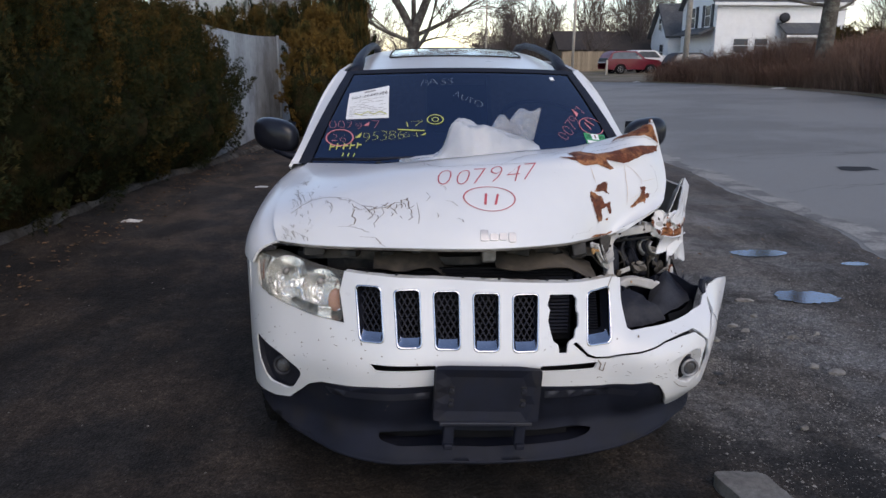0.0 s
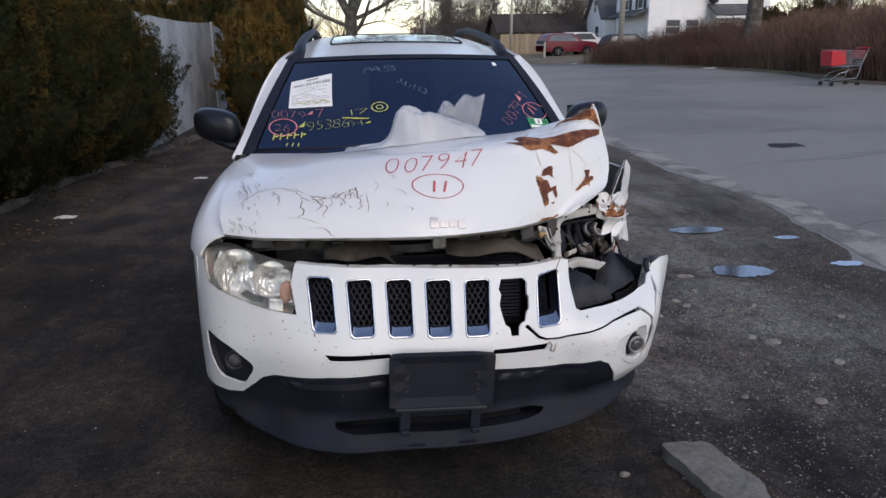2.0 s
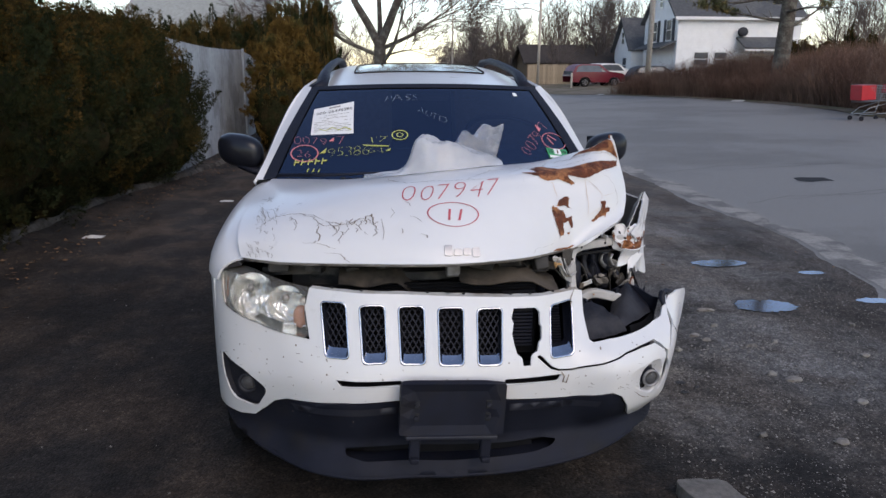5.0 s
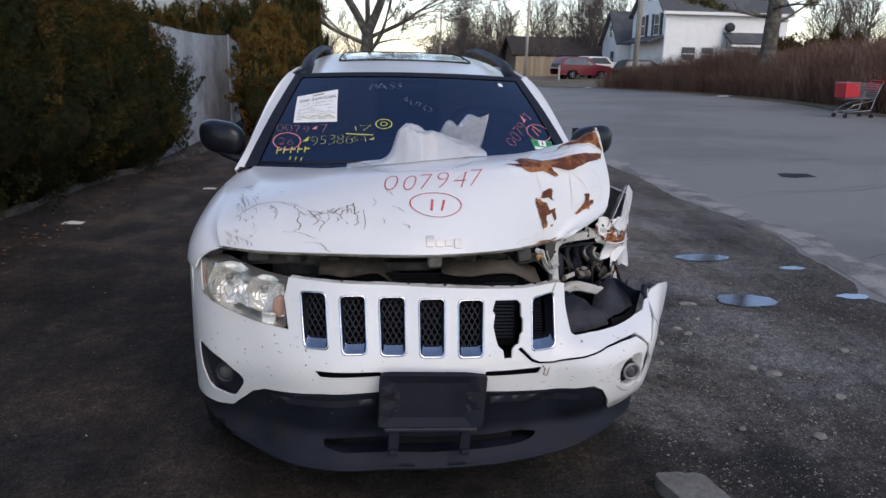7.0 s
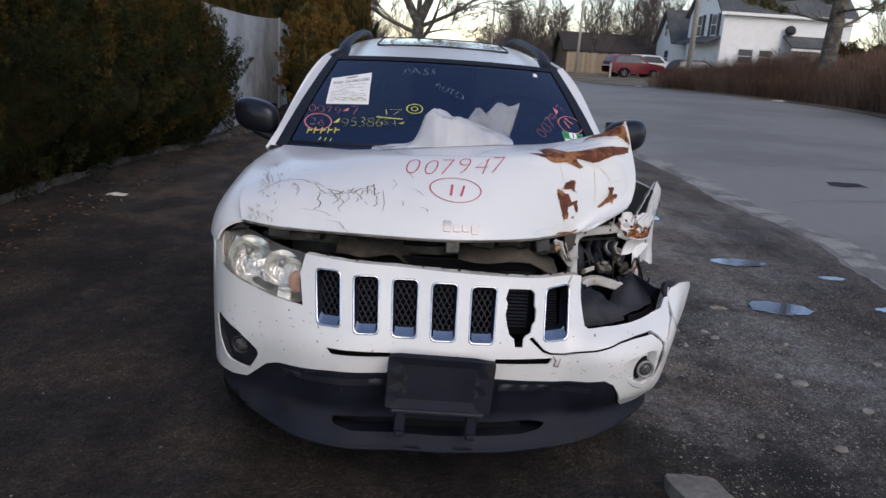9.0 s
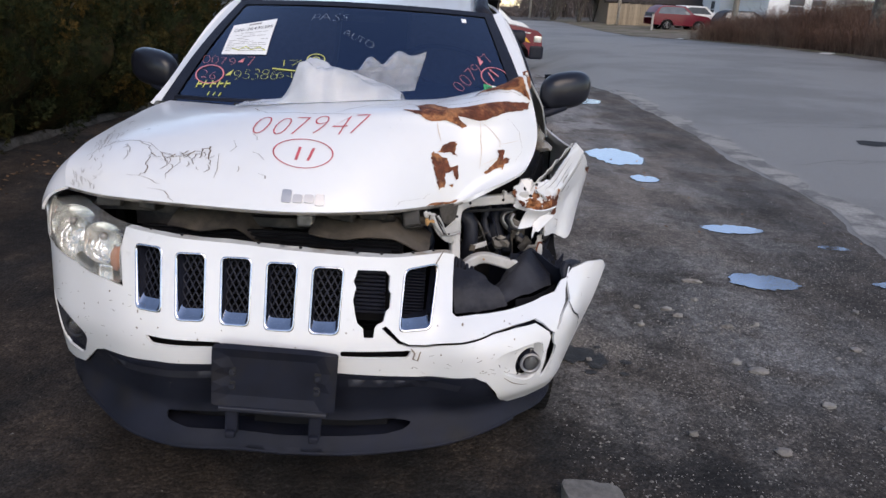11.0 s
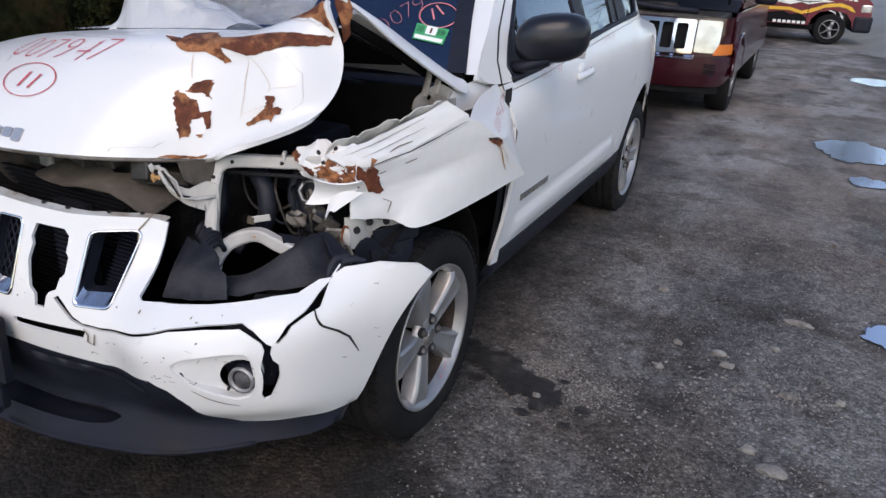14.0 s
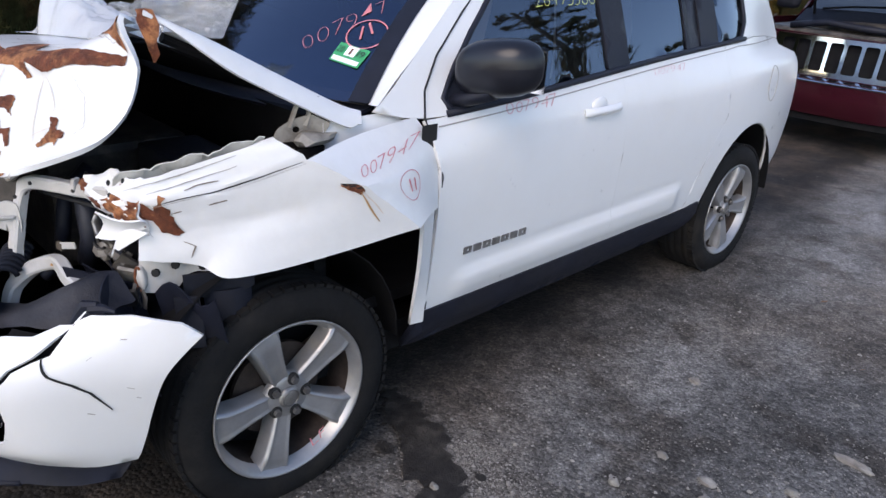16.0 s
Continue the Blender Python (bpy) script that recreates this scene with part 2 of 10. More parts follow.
BRUSH = mat("dry_red_brown_brush", (0.165, 0.090, 0.062), 0.9, vary=0.3, scale=1.2, second=(0.215, 0.130, 0.092), patch=0.5, per_island=0.5)
DRY_GRASS = mat("dry_grass", (0.19, 0.145, 0.100), 0.9, vary=0.35, scale=3, second=(0.11, 0.10, 0.05), patch=0.6)
CLAPBOARD = mat("white_clapboard", (0.86, 0.86, 0.85), 0.6, vary=0.05, scale=2)
SHINGLE = mat("grey_shingle", (0.085, 0.088, 0.092), 0.9, vary=0.25, scale=6, second=(0.11, 0.11, 0.11), patch=1.0)
SHINGLE_PALE = mat("weathered_shingle", (0.34, 0.35, 0.32), 0.9, vary=0.2, scale=9)
SHUTTER = mat("dark_shutter", (0.018, 0.020, 0.026), 0.6, vary=0.2)
PANE = mat("house_window_pane", (0.09, 0.10, 0.11), 0.08, spec=0.7, vary=0.2, scale=2)
POLE_WOOD = mat("weathered_pole_wood", (0.42, 0.38, 0.33), 0.9, vary=0.25, scale=9, bump=0.4, bump_scale=30)
FENCE_METAL = mat("galvanised_sheet", (0.33, 0.36, 0.39), 0.55, metal=0.3, vary=0.12, scale=5, second=(0.24, 0.26, 0.28), patch=1.5)
FENCE_WOOD = mat("tan_fence_boards", (0.33, 0.26, 0.18), 0.85, vary=0.25, scale=9, per_object=0.2)
RED_PAINT = mat("dark_red_car_paint", (0.036, 0.0034, 0.0085), 0.22, vary=0.08, scale=8, coat=0.8)
BRIGHT_RED = mat("bright_red_paint", (0.14, 0.008, 0.020), 0.35, vary=0.08, scale=8, coat=0.2)
CART_RED = mat("red_cart_plastic", (0.50, 0.02, 0.03), 0.5, vary=0.1, scale=9)
FLAME = mat("yellow_flame_vinyl", (0.75, 0.42, 0.04), 0.4, vary=0.1)
WIRE = mat("galvanised_wire", (0.36, 0.36, 0.36), 0.4, metal=0.9, vary=0.1)
ROOF_BROWN = mat("dark_brown_roof", (0.050, 0.040, 0.034), 0.9, vary=0.2, scale=3)
BROWN_WALL = mat("tan_building_wall", (0.22, 0.16, 0.11), 0.9, vary=0.12, scale=2)


def yard_surface():
    """Packed dark dirt that passes into paler loose gravel towards the street; chips of every shade; brightness put in
    along y.
    """
    m = bpy.data.materials.new("dirt_and_gravel")
    m.use_nodes = True
    t, out = m.node_tree, m.node_tree.nodes["Principled BSDF"]
    link = t.links.new
    where = t.nodes.new("ShaderNodeTexCoord").outputs["Object"]

    def noise_of(scale, detail=6.0):
        n = t.nodes.new("ShaderNodeTexNoise")
        n.inputs["Scale"].default_value, n.inputs["Detail"].default_value, n.inputs["Roughness"].default_value = scale, detail, 0.62
        link(where, n.inputs["Vector"])
        return n.outputs["Fac"]

    def cells(scale):
        n = t.nodes.new("ShaderNodeTexVoronoi")
        n.inputs["Scale"].default_value = scale
        link(where, n.inputs["Vector"])
        return n

    def span(value, a, b, lo=0.0, hi=1.0, soft=True):
        n = t.nodes.new("ShaderNodeMapRange")
        if soft:
            n.interpolation_type = "SMOOTHSTEP"
        for k, v in zip(("From Min", "From Max", "To Min", "To Max"), (a, b, lo, hi)):
            n.inputs[k].default_value = v
        link(value, n.inputs["Value"])
        return n.outputs["Result"]

    def calc(op, a, b):
        n = t.nodes.new("ShaderNodeMath")
        n.operation = op
        for k, v in enumerate((a, b)):
            if isinstance(v, (int, float)):
                n.inputs[k].default_value = v
            else:
                link(v, n.inputs[k])
        return n.outputs[0]

    def blend(fac, a, b):
        n = t.nodes.new("ShaderNodeMix")
        n.data_type = "RGBA"
        ins = [i for i in n.inputs if i.type == "RGBA"]
        link(fac, n.inputs[0])
        for sock, v in zip(ins, (a, b)):
            if isinstance(v, tuple):
                sock.default_value = (*v, 1)
            else:
                link(v, sock)
        return [o for o in n.outputs if o.type == "RGBA"][0]

    axes = t.nodes.new("ShaderNodeSeparateXYZ")
    link(where, axes.inputs[0])
    wander = calc("MULTIPLY", calc("SUBTRACT", noise_of(0.8), 0.5), 2.4)
    loose = calc("MULTIPLY", span(calc("ADD", axes.outputs[0], calc("MULTIPLY", wander, 0.45)), 0.45, 1.15), span(calc("ADD", axes.outputs[1], wander), 0.1, 1.3))
    loose = calc("MULTIPLY", loose, span(calc("ADD", axes.outputs[0], calc("MULTIPLY", wander, 0.35)), 2.3, 3.1, 1.0, 0.35))
    dirt = blend(span(noise_of(1.6), 0.42, 0.60), (0.026, 0.023, 0.021), (0.053, 0.040, 0.031))
    pale = blend(span(noise_of(0.7), 0.42, 0.60), (0.165, 0.158, 0.150), (0.132, 0.113, 0.096))
    pale = blend(span(noise_of(2.3), 0.50, 0.64), pale, (0.084, 0.074, 0.065))
    base = blend(loose, dirt, pale)
    big, small = cells(75.0), cells(190.0)
    tint = calc("MULTIPLY", span(big.outputs["Color"], 0.15, 0.95, 0.62, 1.35, False), span(small.outputs["Color"], 0.1, 0.9, 0.6, 1.45, False))
    spark = span(cells(120.0).outputs["Color"], 0.74, 0.86, 1.0, 1.6)
    tint = calc("MULTIPLY", calc("MULTIPLY", tint, spark), span(noise_of(14.0), 0.3, 0.7, 0.72, 1.28))
    # Brightness put into the colour along y: dimmer near, brighter and smoother beyond.
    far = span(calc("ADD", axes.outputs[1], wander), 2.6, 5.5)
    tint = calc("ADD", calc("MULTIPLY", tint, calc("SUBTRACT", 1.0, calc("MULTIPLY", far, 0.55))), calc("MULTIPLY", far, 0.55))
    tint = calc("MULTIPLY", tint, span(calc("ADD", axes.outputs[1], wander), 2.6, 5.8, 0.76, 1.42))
    drawn = t.nodes.new("ShaderNodeMapping")
    drawn.inputs["Scale"].default_value, drawn.inputs["Rotation"].default_value = (1.5, 0.55, 1.0), (0, 0, 0.5)
    link(where, drawn.inputs["Vector"])
    trodden = t.nodes.new("ShaderNodeTexNoise")
    trodden.inputs["Scale"].default_value, trodden.inputs["Detail"].default_value, trodden.inputs["Roughness"].default_value = 1.5, 5.0, 0.6
    link(drawn.outputs[0], trodden.inputs["Vector"])
    tint = calc("MULTIPLY", tint, span(trodden.outputs["Fac"], 0.36, 0.62, 0.66, 1.22))
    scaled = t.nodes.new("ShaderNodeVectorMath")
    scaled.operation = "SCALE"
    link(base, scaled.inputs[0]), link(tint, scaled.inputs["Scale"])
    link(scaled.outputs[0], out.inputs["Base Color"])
    out.inputs["Roughness"].default_value, out.inputs["Specular IOR Level"].default_value = 0.88, 0.25
    height = calc("ADD", calc("MULTIPLY", big.outputs["Distance"], -1.0), calc("MULTIPLY", noise_of(45.0), 0.8))
    b = t.nodes.new("ShaderNodeBump")
    b.inputs["Strength"].default_value, b.inputs["Distance"].default_value = 0.55, 0.008
    link(height, b.inputs["Height"]), link(b.outputs["Normal"], out.inputs["Normal"])
    return m


YARD = yard_surface()

# ---- forms of the damaged car: numbers only ----
def spline(pts, t):
    """A point on a smooth line through pts, t from 0 to 1."""
    n = len(pts) - 1
    s = min(max(t, 0.0), 1.0) * n
    i = min(int(s), n - 1)
    f = s - i
    p1, p2 = np.array(pts[i], float), np.array(pts[i + 1], float)
    p0 = np.array(pts[i - 1], float) if i > 0 else 2 * p1 - p2
    p3 = np.array(pts[i + 2], float) if i + 2 <= n else 2 * p2 - p1
    return 0.5 * (2 * p1 + (p2 - p0) * f + (2 * p0 - 5 * p1 + 4 * p2 - p3) * f * f + (3 * p1 - p0 - 3 * p2 + p3) * f ** 3)


def ease(v, a, b):
    s = min(max((v - a) / (b - a), 0.0), 1.0)
    return s * s * (3 - 2 * s)


# Bonnet: lengthwise lines from the passenger side to the crushed driver side, front to back
HOOD_LINES = [
    [(-0.715, 0.31, 0.945), (-0.735, 0.37, 1.0), (-0.745, 0.50, 1.035), (-0.75, 0.68, 1.055), (-0.75, 0.86, 1.07), (-0.745, 1.04, 1.085), (-0.735, 1.20, 1.09)],
    [(-0.56, 0.235, 0.945), (-0.565, 0.29, 1.01), (-0.57, 0.40, 1.065), (-0.575, 0.58, 1.095), (-0.58, 0.78, 1.105), (-0.585, 0.98, 1.10), (-0.59, 1.15, 1.095)],
    [(-0.30, 0.175, 0.95), (-0.30, 0.225, 1.02), (-0.30, 0.32, 1.09), (-0.30, 0.46, 1.14), (-0.30, 0.60, 1.155), (-0.30, 0.85, 1.14), (-0.30, 1.07, 1.10)],
    [(0.0, 0.150, 0.951), (0.0, 0.195, 1.01), (0.0, 0.27, 1.085), (0.0, 0.38, 1.155), (0.0, 0.50, 1.19), (0.0, 0.80, 1.175), (0.0, 1.04, 1.10)],
    [(0.25, 0.215, 0.950), (0.25, 0.262, 1.017), (0.255, 0.325, 1.097), (0.26, 0.40, 1.168), (0.265, 0.50, 1.21), (0.27, 0.80, 1.195), (0.29, 1.05, 1.10)],
    [(0.43, 0.372, 0.938), (0.450, 0.402, 1.008), (0.458, 0.440, 1.090), (0.460, 0.475, 1.164), (0.457, 0.515, 1.217), (0.44, 0.79, 1.215), (0.50, 1.07, 1.10)],
    [(0.482, 0.395, 0.943), (0.562, 0.455, 1.017), (0.614, 0.487, 1.088), (0.625, 0.520, 1.161), (0.60, 0.553, 1.223), (0.575, 0.71, 1.262), (0.68, 1.12, 1.09)],
    [(0.53, 0.40, 0.968), (0.667, 0.47, 1.027), (0.712, 0.545, 1.065), (0.728, 0.60, 1.125), (0.715, 0.635, 1.205), (0.675, 0.662, 1.318), (0.785, 1.17, 1.072)],
]


def hood_at(u, v):
    """A point of the bonnet: u from the passenger side to the driver side, v from front to back."""
    return spline([spline(line, v) for line in HOOD_LINES], u)


# Front bumper: plan line from the middle outwards, by girth
PLAN_U = [0.0, 0.2, 0.4, 0.55, 0.70, 0.82, 0.94, 1.06, 1.20]
PLAN_X = [0.0, 0.2, 0.395, 0.54, 0.675, 0.765, 0.83, 0.868, 0.885]
PLAN_Y = [0.03, 0.042, 0.085, 0.135, 0.20, 0.275, 0.375, 0.49, 0.63]
PROF_Z = [0.20, 0.25, 0.33, 0.40, 0.47, 0.52, 0.57, 0.62, 0.70, 0.80, 0.86, 0.90]
PROF_Y = [0.015, 0.02, 0.06, 0.045, 0.02, 0.008, 0.0, 0.008, 0.022, 0.04, 0.062, 0.10]
GRILLE_Y = [0.015, 0.02, 0.06, 0.045, 0.02, 0.008, 0.0, 0.008, 0.034, 0.069, 0.088, 0.105]


def smooth_interp(v, ks, vs):
    v = min(max(v, ks[0]), ks[-1])
    i = min(max(int(np.searchsorted(ks, v)) - 1, 0), len(ks) - 2)
    h = ks[i + 1] - ks[i]
    f = (v - ks[i]) / h

    def tangent(j):
        a, b = max(j - 1, 0), min(j + 1, len(ks) - 1)
        return (vs[b] - vs[a]) / (ks[b] - ks[a])

    f2, f3 = f * f, f ** 3
    return (2 * f3 - 3 * f2 + 1) * vs[i] + (f3 - 2 * f2 + f) * h * tangent(i) + (3 * f2 - 2 * f3) * vs[i + 1] + (f3 - f2) * h * tangent(i + 1)


def bumper_at(u, z, out=0.0):
    """A point of the bumper's skin: u along its girth (driver side plus), z the height, out metres proud of it."""
    a = abs(u)
    x, y = smooth_interp(a, PLAN_U, PLAN_X), smooth_interp(a, PLAN_U, PLAN_Y)
    x2, y2 = smooth_interp(a + 0.01, PLAN_U, PLAN_X), smooth_interp(a + 0.01, PLAN_U, PLAN_Y)
    dx, dy = x2 - x, y2 - y
    d = math.hypot(dx, dy) or 1
    lean = 1 - ease(a, 0.48, 0.62)
    y += (smooth_interp(z, PROF_Z, GRILLE_Y) * lean + smooth_interp(z, PROF_Z, PROF_Y) * (1 - lean)) * (1 - 0.75 * ease(a, 0.75, 1.05))
    tuck = ease(z, 0.37, 0.25) * ease(a, 0.50, 0.80)
    out -= 0.022 * tuck
    x += out * dy / d
    y -= out * dx / d
    if u > 0:
        x += 0.125 * max(0.0, (u - 0.80) / 0.32) * min(max((z - 0.32) / 0.36, 0.0), 1.2)
        y += 0.072 * ease(u, 0.28, 0.5) * ease(z, 0.58, 0.78)
        y -= 0.075 * ease(u, 0.40, 0.60) * (1 - ease(u, 0.86, 1.04)) * ease(z, 0.74, 0.62) * ease(z, 0.30, 0.42)
        return np.array((x, y, z))
    y -= 0.040 * ease(a, 0.12, 0.36) * (1 - ease(a, 0.42, 0.70))
    return np.array((-x, y, z))


SIDE_Z = [0.20, 0.28, 0.36, 0.45, 0.55, 0.70, 0.85, 0.97, 1.03, 1.08, 1.14, 1.20, 1.30, 1.40, 1.50, 1.56]
SIDE_X = [0.74, 0.80, 0.845, 0.870, 0.885, 0.896, 0.900, 0.890, 0.872, 0.850, 0.822, 0.798, 0.752, 0.700, 0.632, 0.56]


def side_at(y, z, out=0.0, side=1):
    """A point of the body's side."""
    x = smooth_interp(z, SIDE_Z, SIDE_X) + out
    x -= 0.03 * ease(y, 1.75, 1.3) * ease(z, 0.9, 1.05)
    x -= 0.16 * max(0.0, (y - 3.2) / 1.2) ** 2.2
    if z > 1.1:
        x -= 0.07 * ease(y, 3.3, 4.1)
    return np.array((side * x, y, z))


def belt(y):
    return 1.042 + 0.072 * (y - 1.5) - 0.014 * max(0.0, y - 2.4) ** 2


# Windscreen: rows from cowl to header
def screen_at(u, v, out=0.0):
    """u from -1 to 1 across, v from 0 at the cowl to 1 at the roof."""
    half = 0.765 - 0.185 * v
    y = 1.055 + 0.59 * v + 0.03 * math.sin(math.pi * v) * -1 + (0.165 - 0.04 * v) * abs(u) ** 2.2
    z = 1.082 + 0.425 * v + 0.012 * math.sin(math.pi * v) - 0.018 * u * u * v
    return np.array((half * u, y - 0.58 * out, z + 0.8 * out))


def roof_at(u, v):
    """u from -1 to 1 across, v from 0 at the windscreen to 1 at the back."""
    y0 = 1.645 + 0.125 * abs(u) ** 2.2
    y = y0 + v * (4.0 - y0)
    half = 0.585 - 0.03 * v * v
    top = 1.507 + 0.128 * math.sin(min(v * 1.25 + 0.02, 1.0) * math.pi / 2) - 0.06 * ease(v, 0.7, 1.0)
    z = top - 0.022 * u * u - 0.03 * abs(u) ** 6
    return np.array((half * u, y, z))


def terrain(x, y):
    """Height of the land: level lot, rising gently to the street and away, with a dip where the pickup stands."""
    dip = 0.40 * ease(y, 12.0, 21.0) * ease(y, 38.0, 31.0) * ease(x, -2.0, -0.5) * ease(x, 4.4, 2.6) if -2 < x < 4.4 and 12 < y < 38 else 0.0
    return -dip + 0.03 * min(max(x - 4.0, 0.0), 16.0) + 0.006 * min(max(y - 10.0, 0.0), 60.0)


# Driver-side wing, buckled: lines from the nose to the door
WING_LINES = [
    [(0.735, 0.525, 0.965), (0.79, 0.60, 0.985), (0.84, 0.71, 1.02), (0.902, 0.851, 1.070)],
    [(0.775, 0.56, 0.930), (0.826, 0.625, 0.938), (0.885, 0.77, 0.968), (0.945, 0.915, 1.022)],
    [(0.775, 0.575, 0.860), (0.832, 0.68, 0.868), (0.905, 0.86, 0.888), (0.992, 1.052, 0.940)],
    [(0.785, 0.565, 0.795), (0.833, 0.681, 0.772), (0.897, 0.775, 0.738), (1.006, 1.229, 0.795)],
]
WING_REAR = [
    [(0.93, 0.925, 1.028), (0.875, 1.11, 1.038), (0.838, 1.344, 1.048)],
    [(0.992, 1.052, 0.942), (0.952, 1.20, 0.935), (0.870, 1.400, 0.955)],
    [(1.006, 1.229, 0.797), (0.962, 1.30, 0.80), (0.905, 1.390, 0.79)],
]


def wing_at(u, v):
    a = [spline(line, u) for line in WING_LINES]
    s = min(v * 3, 2.9999)
    i = int(s)
    f = s - i
    f = f * (0.75 + 0.25 * f) if i == 2 else f
    return a[i] * (1 - f) + a[i + 1] * f


def wing_rear_at(u, v):
    return spline([spline(line, u) for line in WING_REAR], v)


def proud(surface, out):
    """The same surface, out metres along its normal."""
    def f(u, v):
        p = np.array(surface(u, v))
        n = np.cross(np.array(surface(u + 0.004, v)) - p, np.array(surface(u, v + 0.004)) - p)
        size = np.linalg.norm(n)
        return p + out * n / size if size > 1e-12 else p
    return f

# ---- building helpers ----
from mathutils.geometry import delaunay_2d_cdt


def thing(name, label, category, at=(0, 0, 0), group="", kind=""):
    ob = new(name)
    ob.empty_display_size = 0.1
    ob.matrix_basis = Matrix.Translation(at)
    return tagged(ob, label, category, group, kind)


def part(name, bm, material, parent=None, label="", smooth=False, solid=0.0, bevel=0.0):
    """Links a bmesh, in world metres, as one mesh object under a thing or a part."""
    me = bpy.data.meshes.new(name)
    if smooth:
        for f in bm.faces:
            f.smooth = True
    if smooth and solid:
        for e in bm.edges:
            if len(e.link_faces) == 1:
                e.smooth = False
    bm.normal_update()
    bm.to_mesh(me)
    bm.free()
    me.materials.append(material)
    ob = new(name, me)
    if parent is not None:
        ob.parent = parent
        ob.matrix_parent_inverse = parent.matrix_basis.inverted() if parent.type == "EMPTY" else Matrix()
    if label:
        ob["label"] = label
    if solid:
        s = ob.modifiers.new("thickness", "SOLIDIFY")
        s.thickness, s.offset = abs(solid), -1 if solid > 0 else 1
    if bevel:
        b = ob.modifiers.new("rounded", "BEVEL")
        b.width, b.segments, b.limit_method, b.angle_limit = bevel, 2, "ANGLE", radians(40)
    return ob


def single(name, bm, material, label, category, group="", kind="", smooth=False, solid=0.0, bevel=0.0):
    return tagged(part(name, bm, material, None, "", smooth, solid, bevel), label, category, group, kind)


def box(size, at=(0, 0, 0), turn=(0, 0, 0), bm=None):
    bm = bm or bmesh.new()
    m = pose(*at, *turn) @ Matrix.Diagonal((*size, 1))
    bmesh.ops.create_cube(bm, size=1, matrix=m)
    return bm


def rod(a, b, r0, r1=None, sides=8, bm=None, caps=True):
    """A tapered rod from a to b."""
    bm = bm or bmesh.new()
    a, b = Vector(a), Vector(b)
    r1 = r0 if r1 is None else r1
    q = (b - a).to_track_quat("Z", "Y")
    rings = []
    for p, r in ((a, r0), (b, r1)):
        rings.append([bm.verts.new(p + q @ Vector((r * math.cos(k * math.tau / sides), r * math.sin(k * math.tau / sides), 0))) for k in range(sides)])
    for k in range(sides):
        bm.faces.new((rings[0][k], rings[0][(k + 1) % sides], rings[1][(k + 1) % sides], rings[1][k]))
    if caps:
        bm.faces.new(rings[0][::-1]), bm.faces.new(rings[1])
    return bm


def tube(points, radius, sides=8, bm=None, closed=False, flat=1.0):
    """A tube along points. radius: a number, or one a point."""
    bm = bm or bmesh.new()
    pts = [Vector(p) for p in points]
    n = len(pts)
    rings, up = [], None
    for i, p in enumerate(pts):
        d = (pts[(i + 1) % n] - pts[i - 1]) if closed else (pts[min(i + 1, n - 1)] - pts[max(i - 1, 0)])
        d = d.normalized() if d.length > 1e-9 else Vector((0, 0, 1))
        if up is None:
            up = Vector((0, 0, 1)) if abs(d.z) < 0.9 else Vector((0, 1, 0))
        side = d.cross(up).normalized() if d.cross(up).length > 1e-6 else Vector((1, 0, 0))
        top = side.cross(d).normalized()
        up = top
        r = radius[i] if isinstance(radius, (list, tuple)) else radius
        rings.append([bm.verts.new(p + side * r * math.cos(k * math.tau / sides) + top * r * flat * math.sin(k * math.tau / sides)) for k in range(sides)])
    for i in range(n if closed else n - 1):
        a, b = rings[i], rings[(i + 1) % n]
        for k in range(sides):
            bm.faces.new((a[k], b[k], b[(k + 1) % sides], a[(k + 1) % sides]))
    if not closed:
        bm.faces.new(rings[0]), bm.faces.new(rings[-1][::-1])
    bmesh.ops.recalc_face_normals(bm, faces=bm.faces)
    return bm


def loft(f, nu, nv, bm=None):
    """A grid of f(u, v), u and v from 0 to 1."""
    bm = bm or bmesh.new()
    vs = [[bm.verts.new(f(i / nu, j / nv)) for j in range(nv + 1)] for i in range(nu + 1)]
    for i in range(nu):
        for j in range(nv):
            bm.faces.new((vs[i][j], vs[i + 1][j], vs[i + 1][j + 1], vs[i][j + 1]))
    return bm


def inside(p, poly):
    x, y, hit = p[0], p[1], False
    for i in range(len(poly)):
        (x1, y1), (x2, y2) = poly[i - 1], poly[i]
        if (y1 > y) != (y2 > y) and x < (x2 - x1) * (y - y1) / (y2 - y1) + x1:
            hit = not hit
    return hit


def dense(poly, step, closed=True):
    out = []
    for i in range(len(poly) if closed else len(poly) - 1):
        a, b = poly[i], poly[(i + 1) % len(poly)]
        n = max(1, int(math.hypot(b[0] - a[0], b[1] - a[1]) / step + 0.5))
        out += [(a[0] + (b[0] - a[0]) * k / n, a[1] + (b[1] - a[1]) * k / n) for k in range(n)]
    return out if closed else out + [tuple(poly[-1])]


def rounded(poly, r, n=4):
    """A polygon with its corners rounded by r."""
    out = []
    for i in range(len(poly)):
        p, a, b = Vector(poly[i]), Vector(poly[i - 1]), Vector(poly[(i + 1) % len(poly)])
        ra = min(r, (a - p).length * 0.45)
        rb = min(r, (b - p).length * 0.45)
        s, e = p + (a - p).normalized() * ra, p + (b - p).normalized() * rb
        for k in range(n + 1):
            t = k / n
            out.append(tuple(s * (1 - t) ** 2 + p * 2 * t * (1 - t) + e * t * t))
    return out


def jagged(poly, amount, step, seed=1):
    r = random.Random(seed)
    return [(x + r.uniform(-amount, amount), y + r.uniform(-amount, amount)) for x, y in dense(poly, step)]


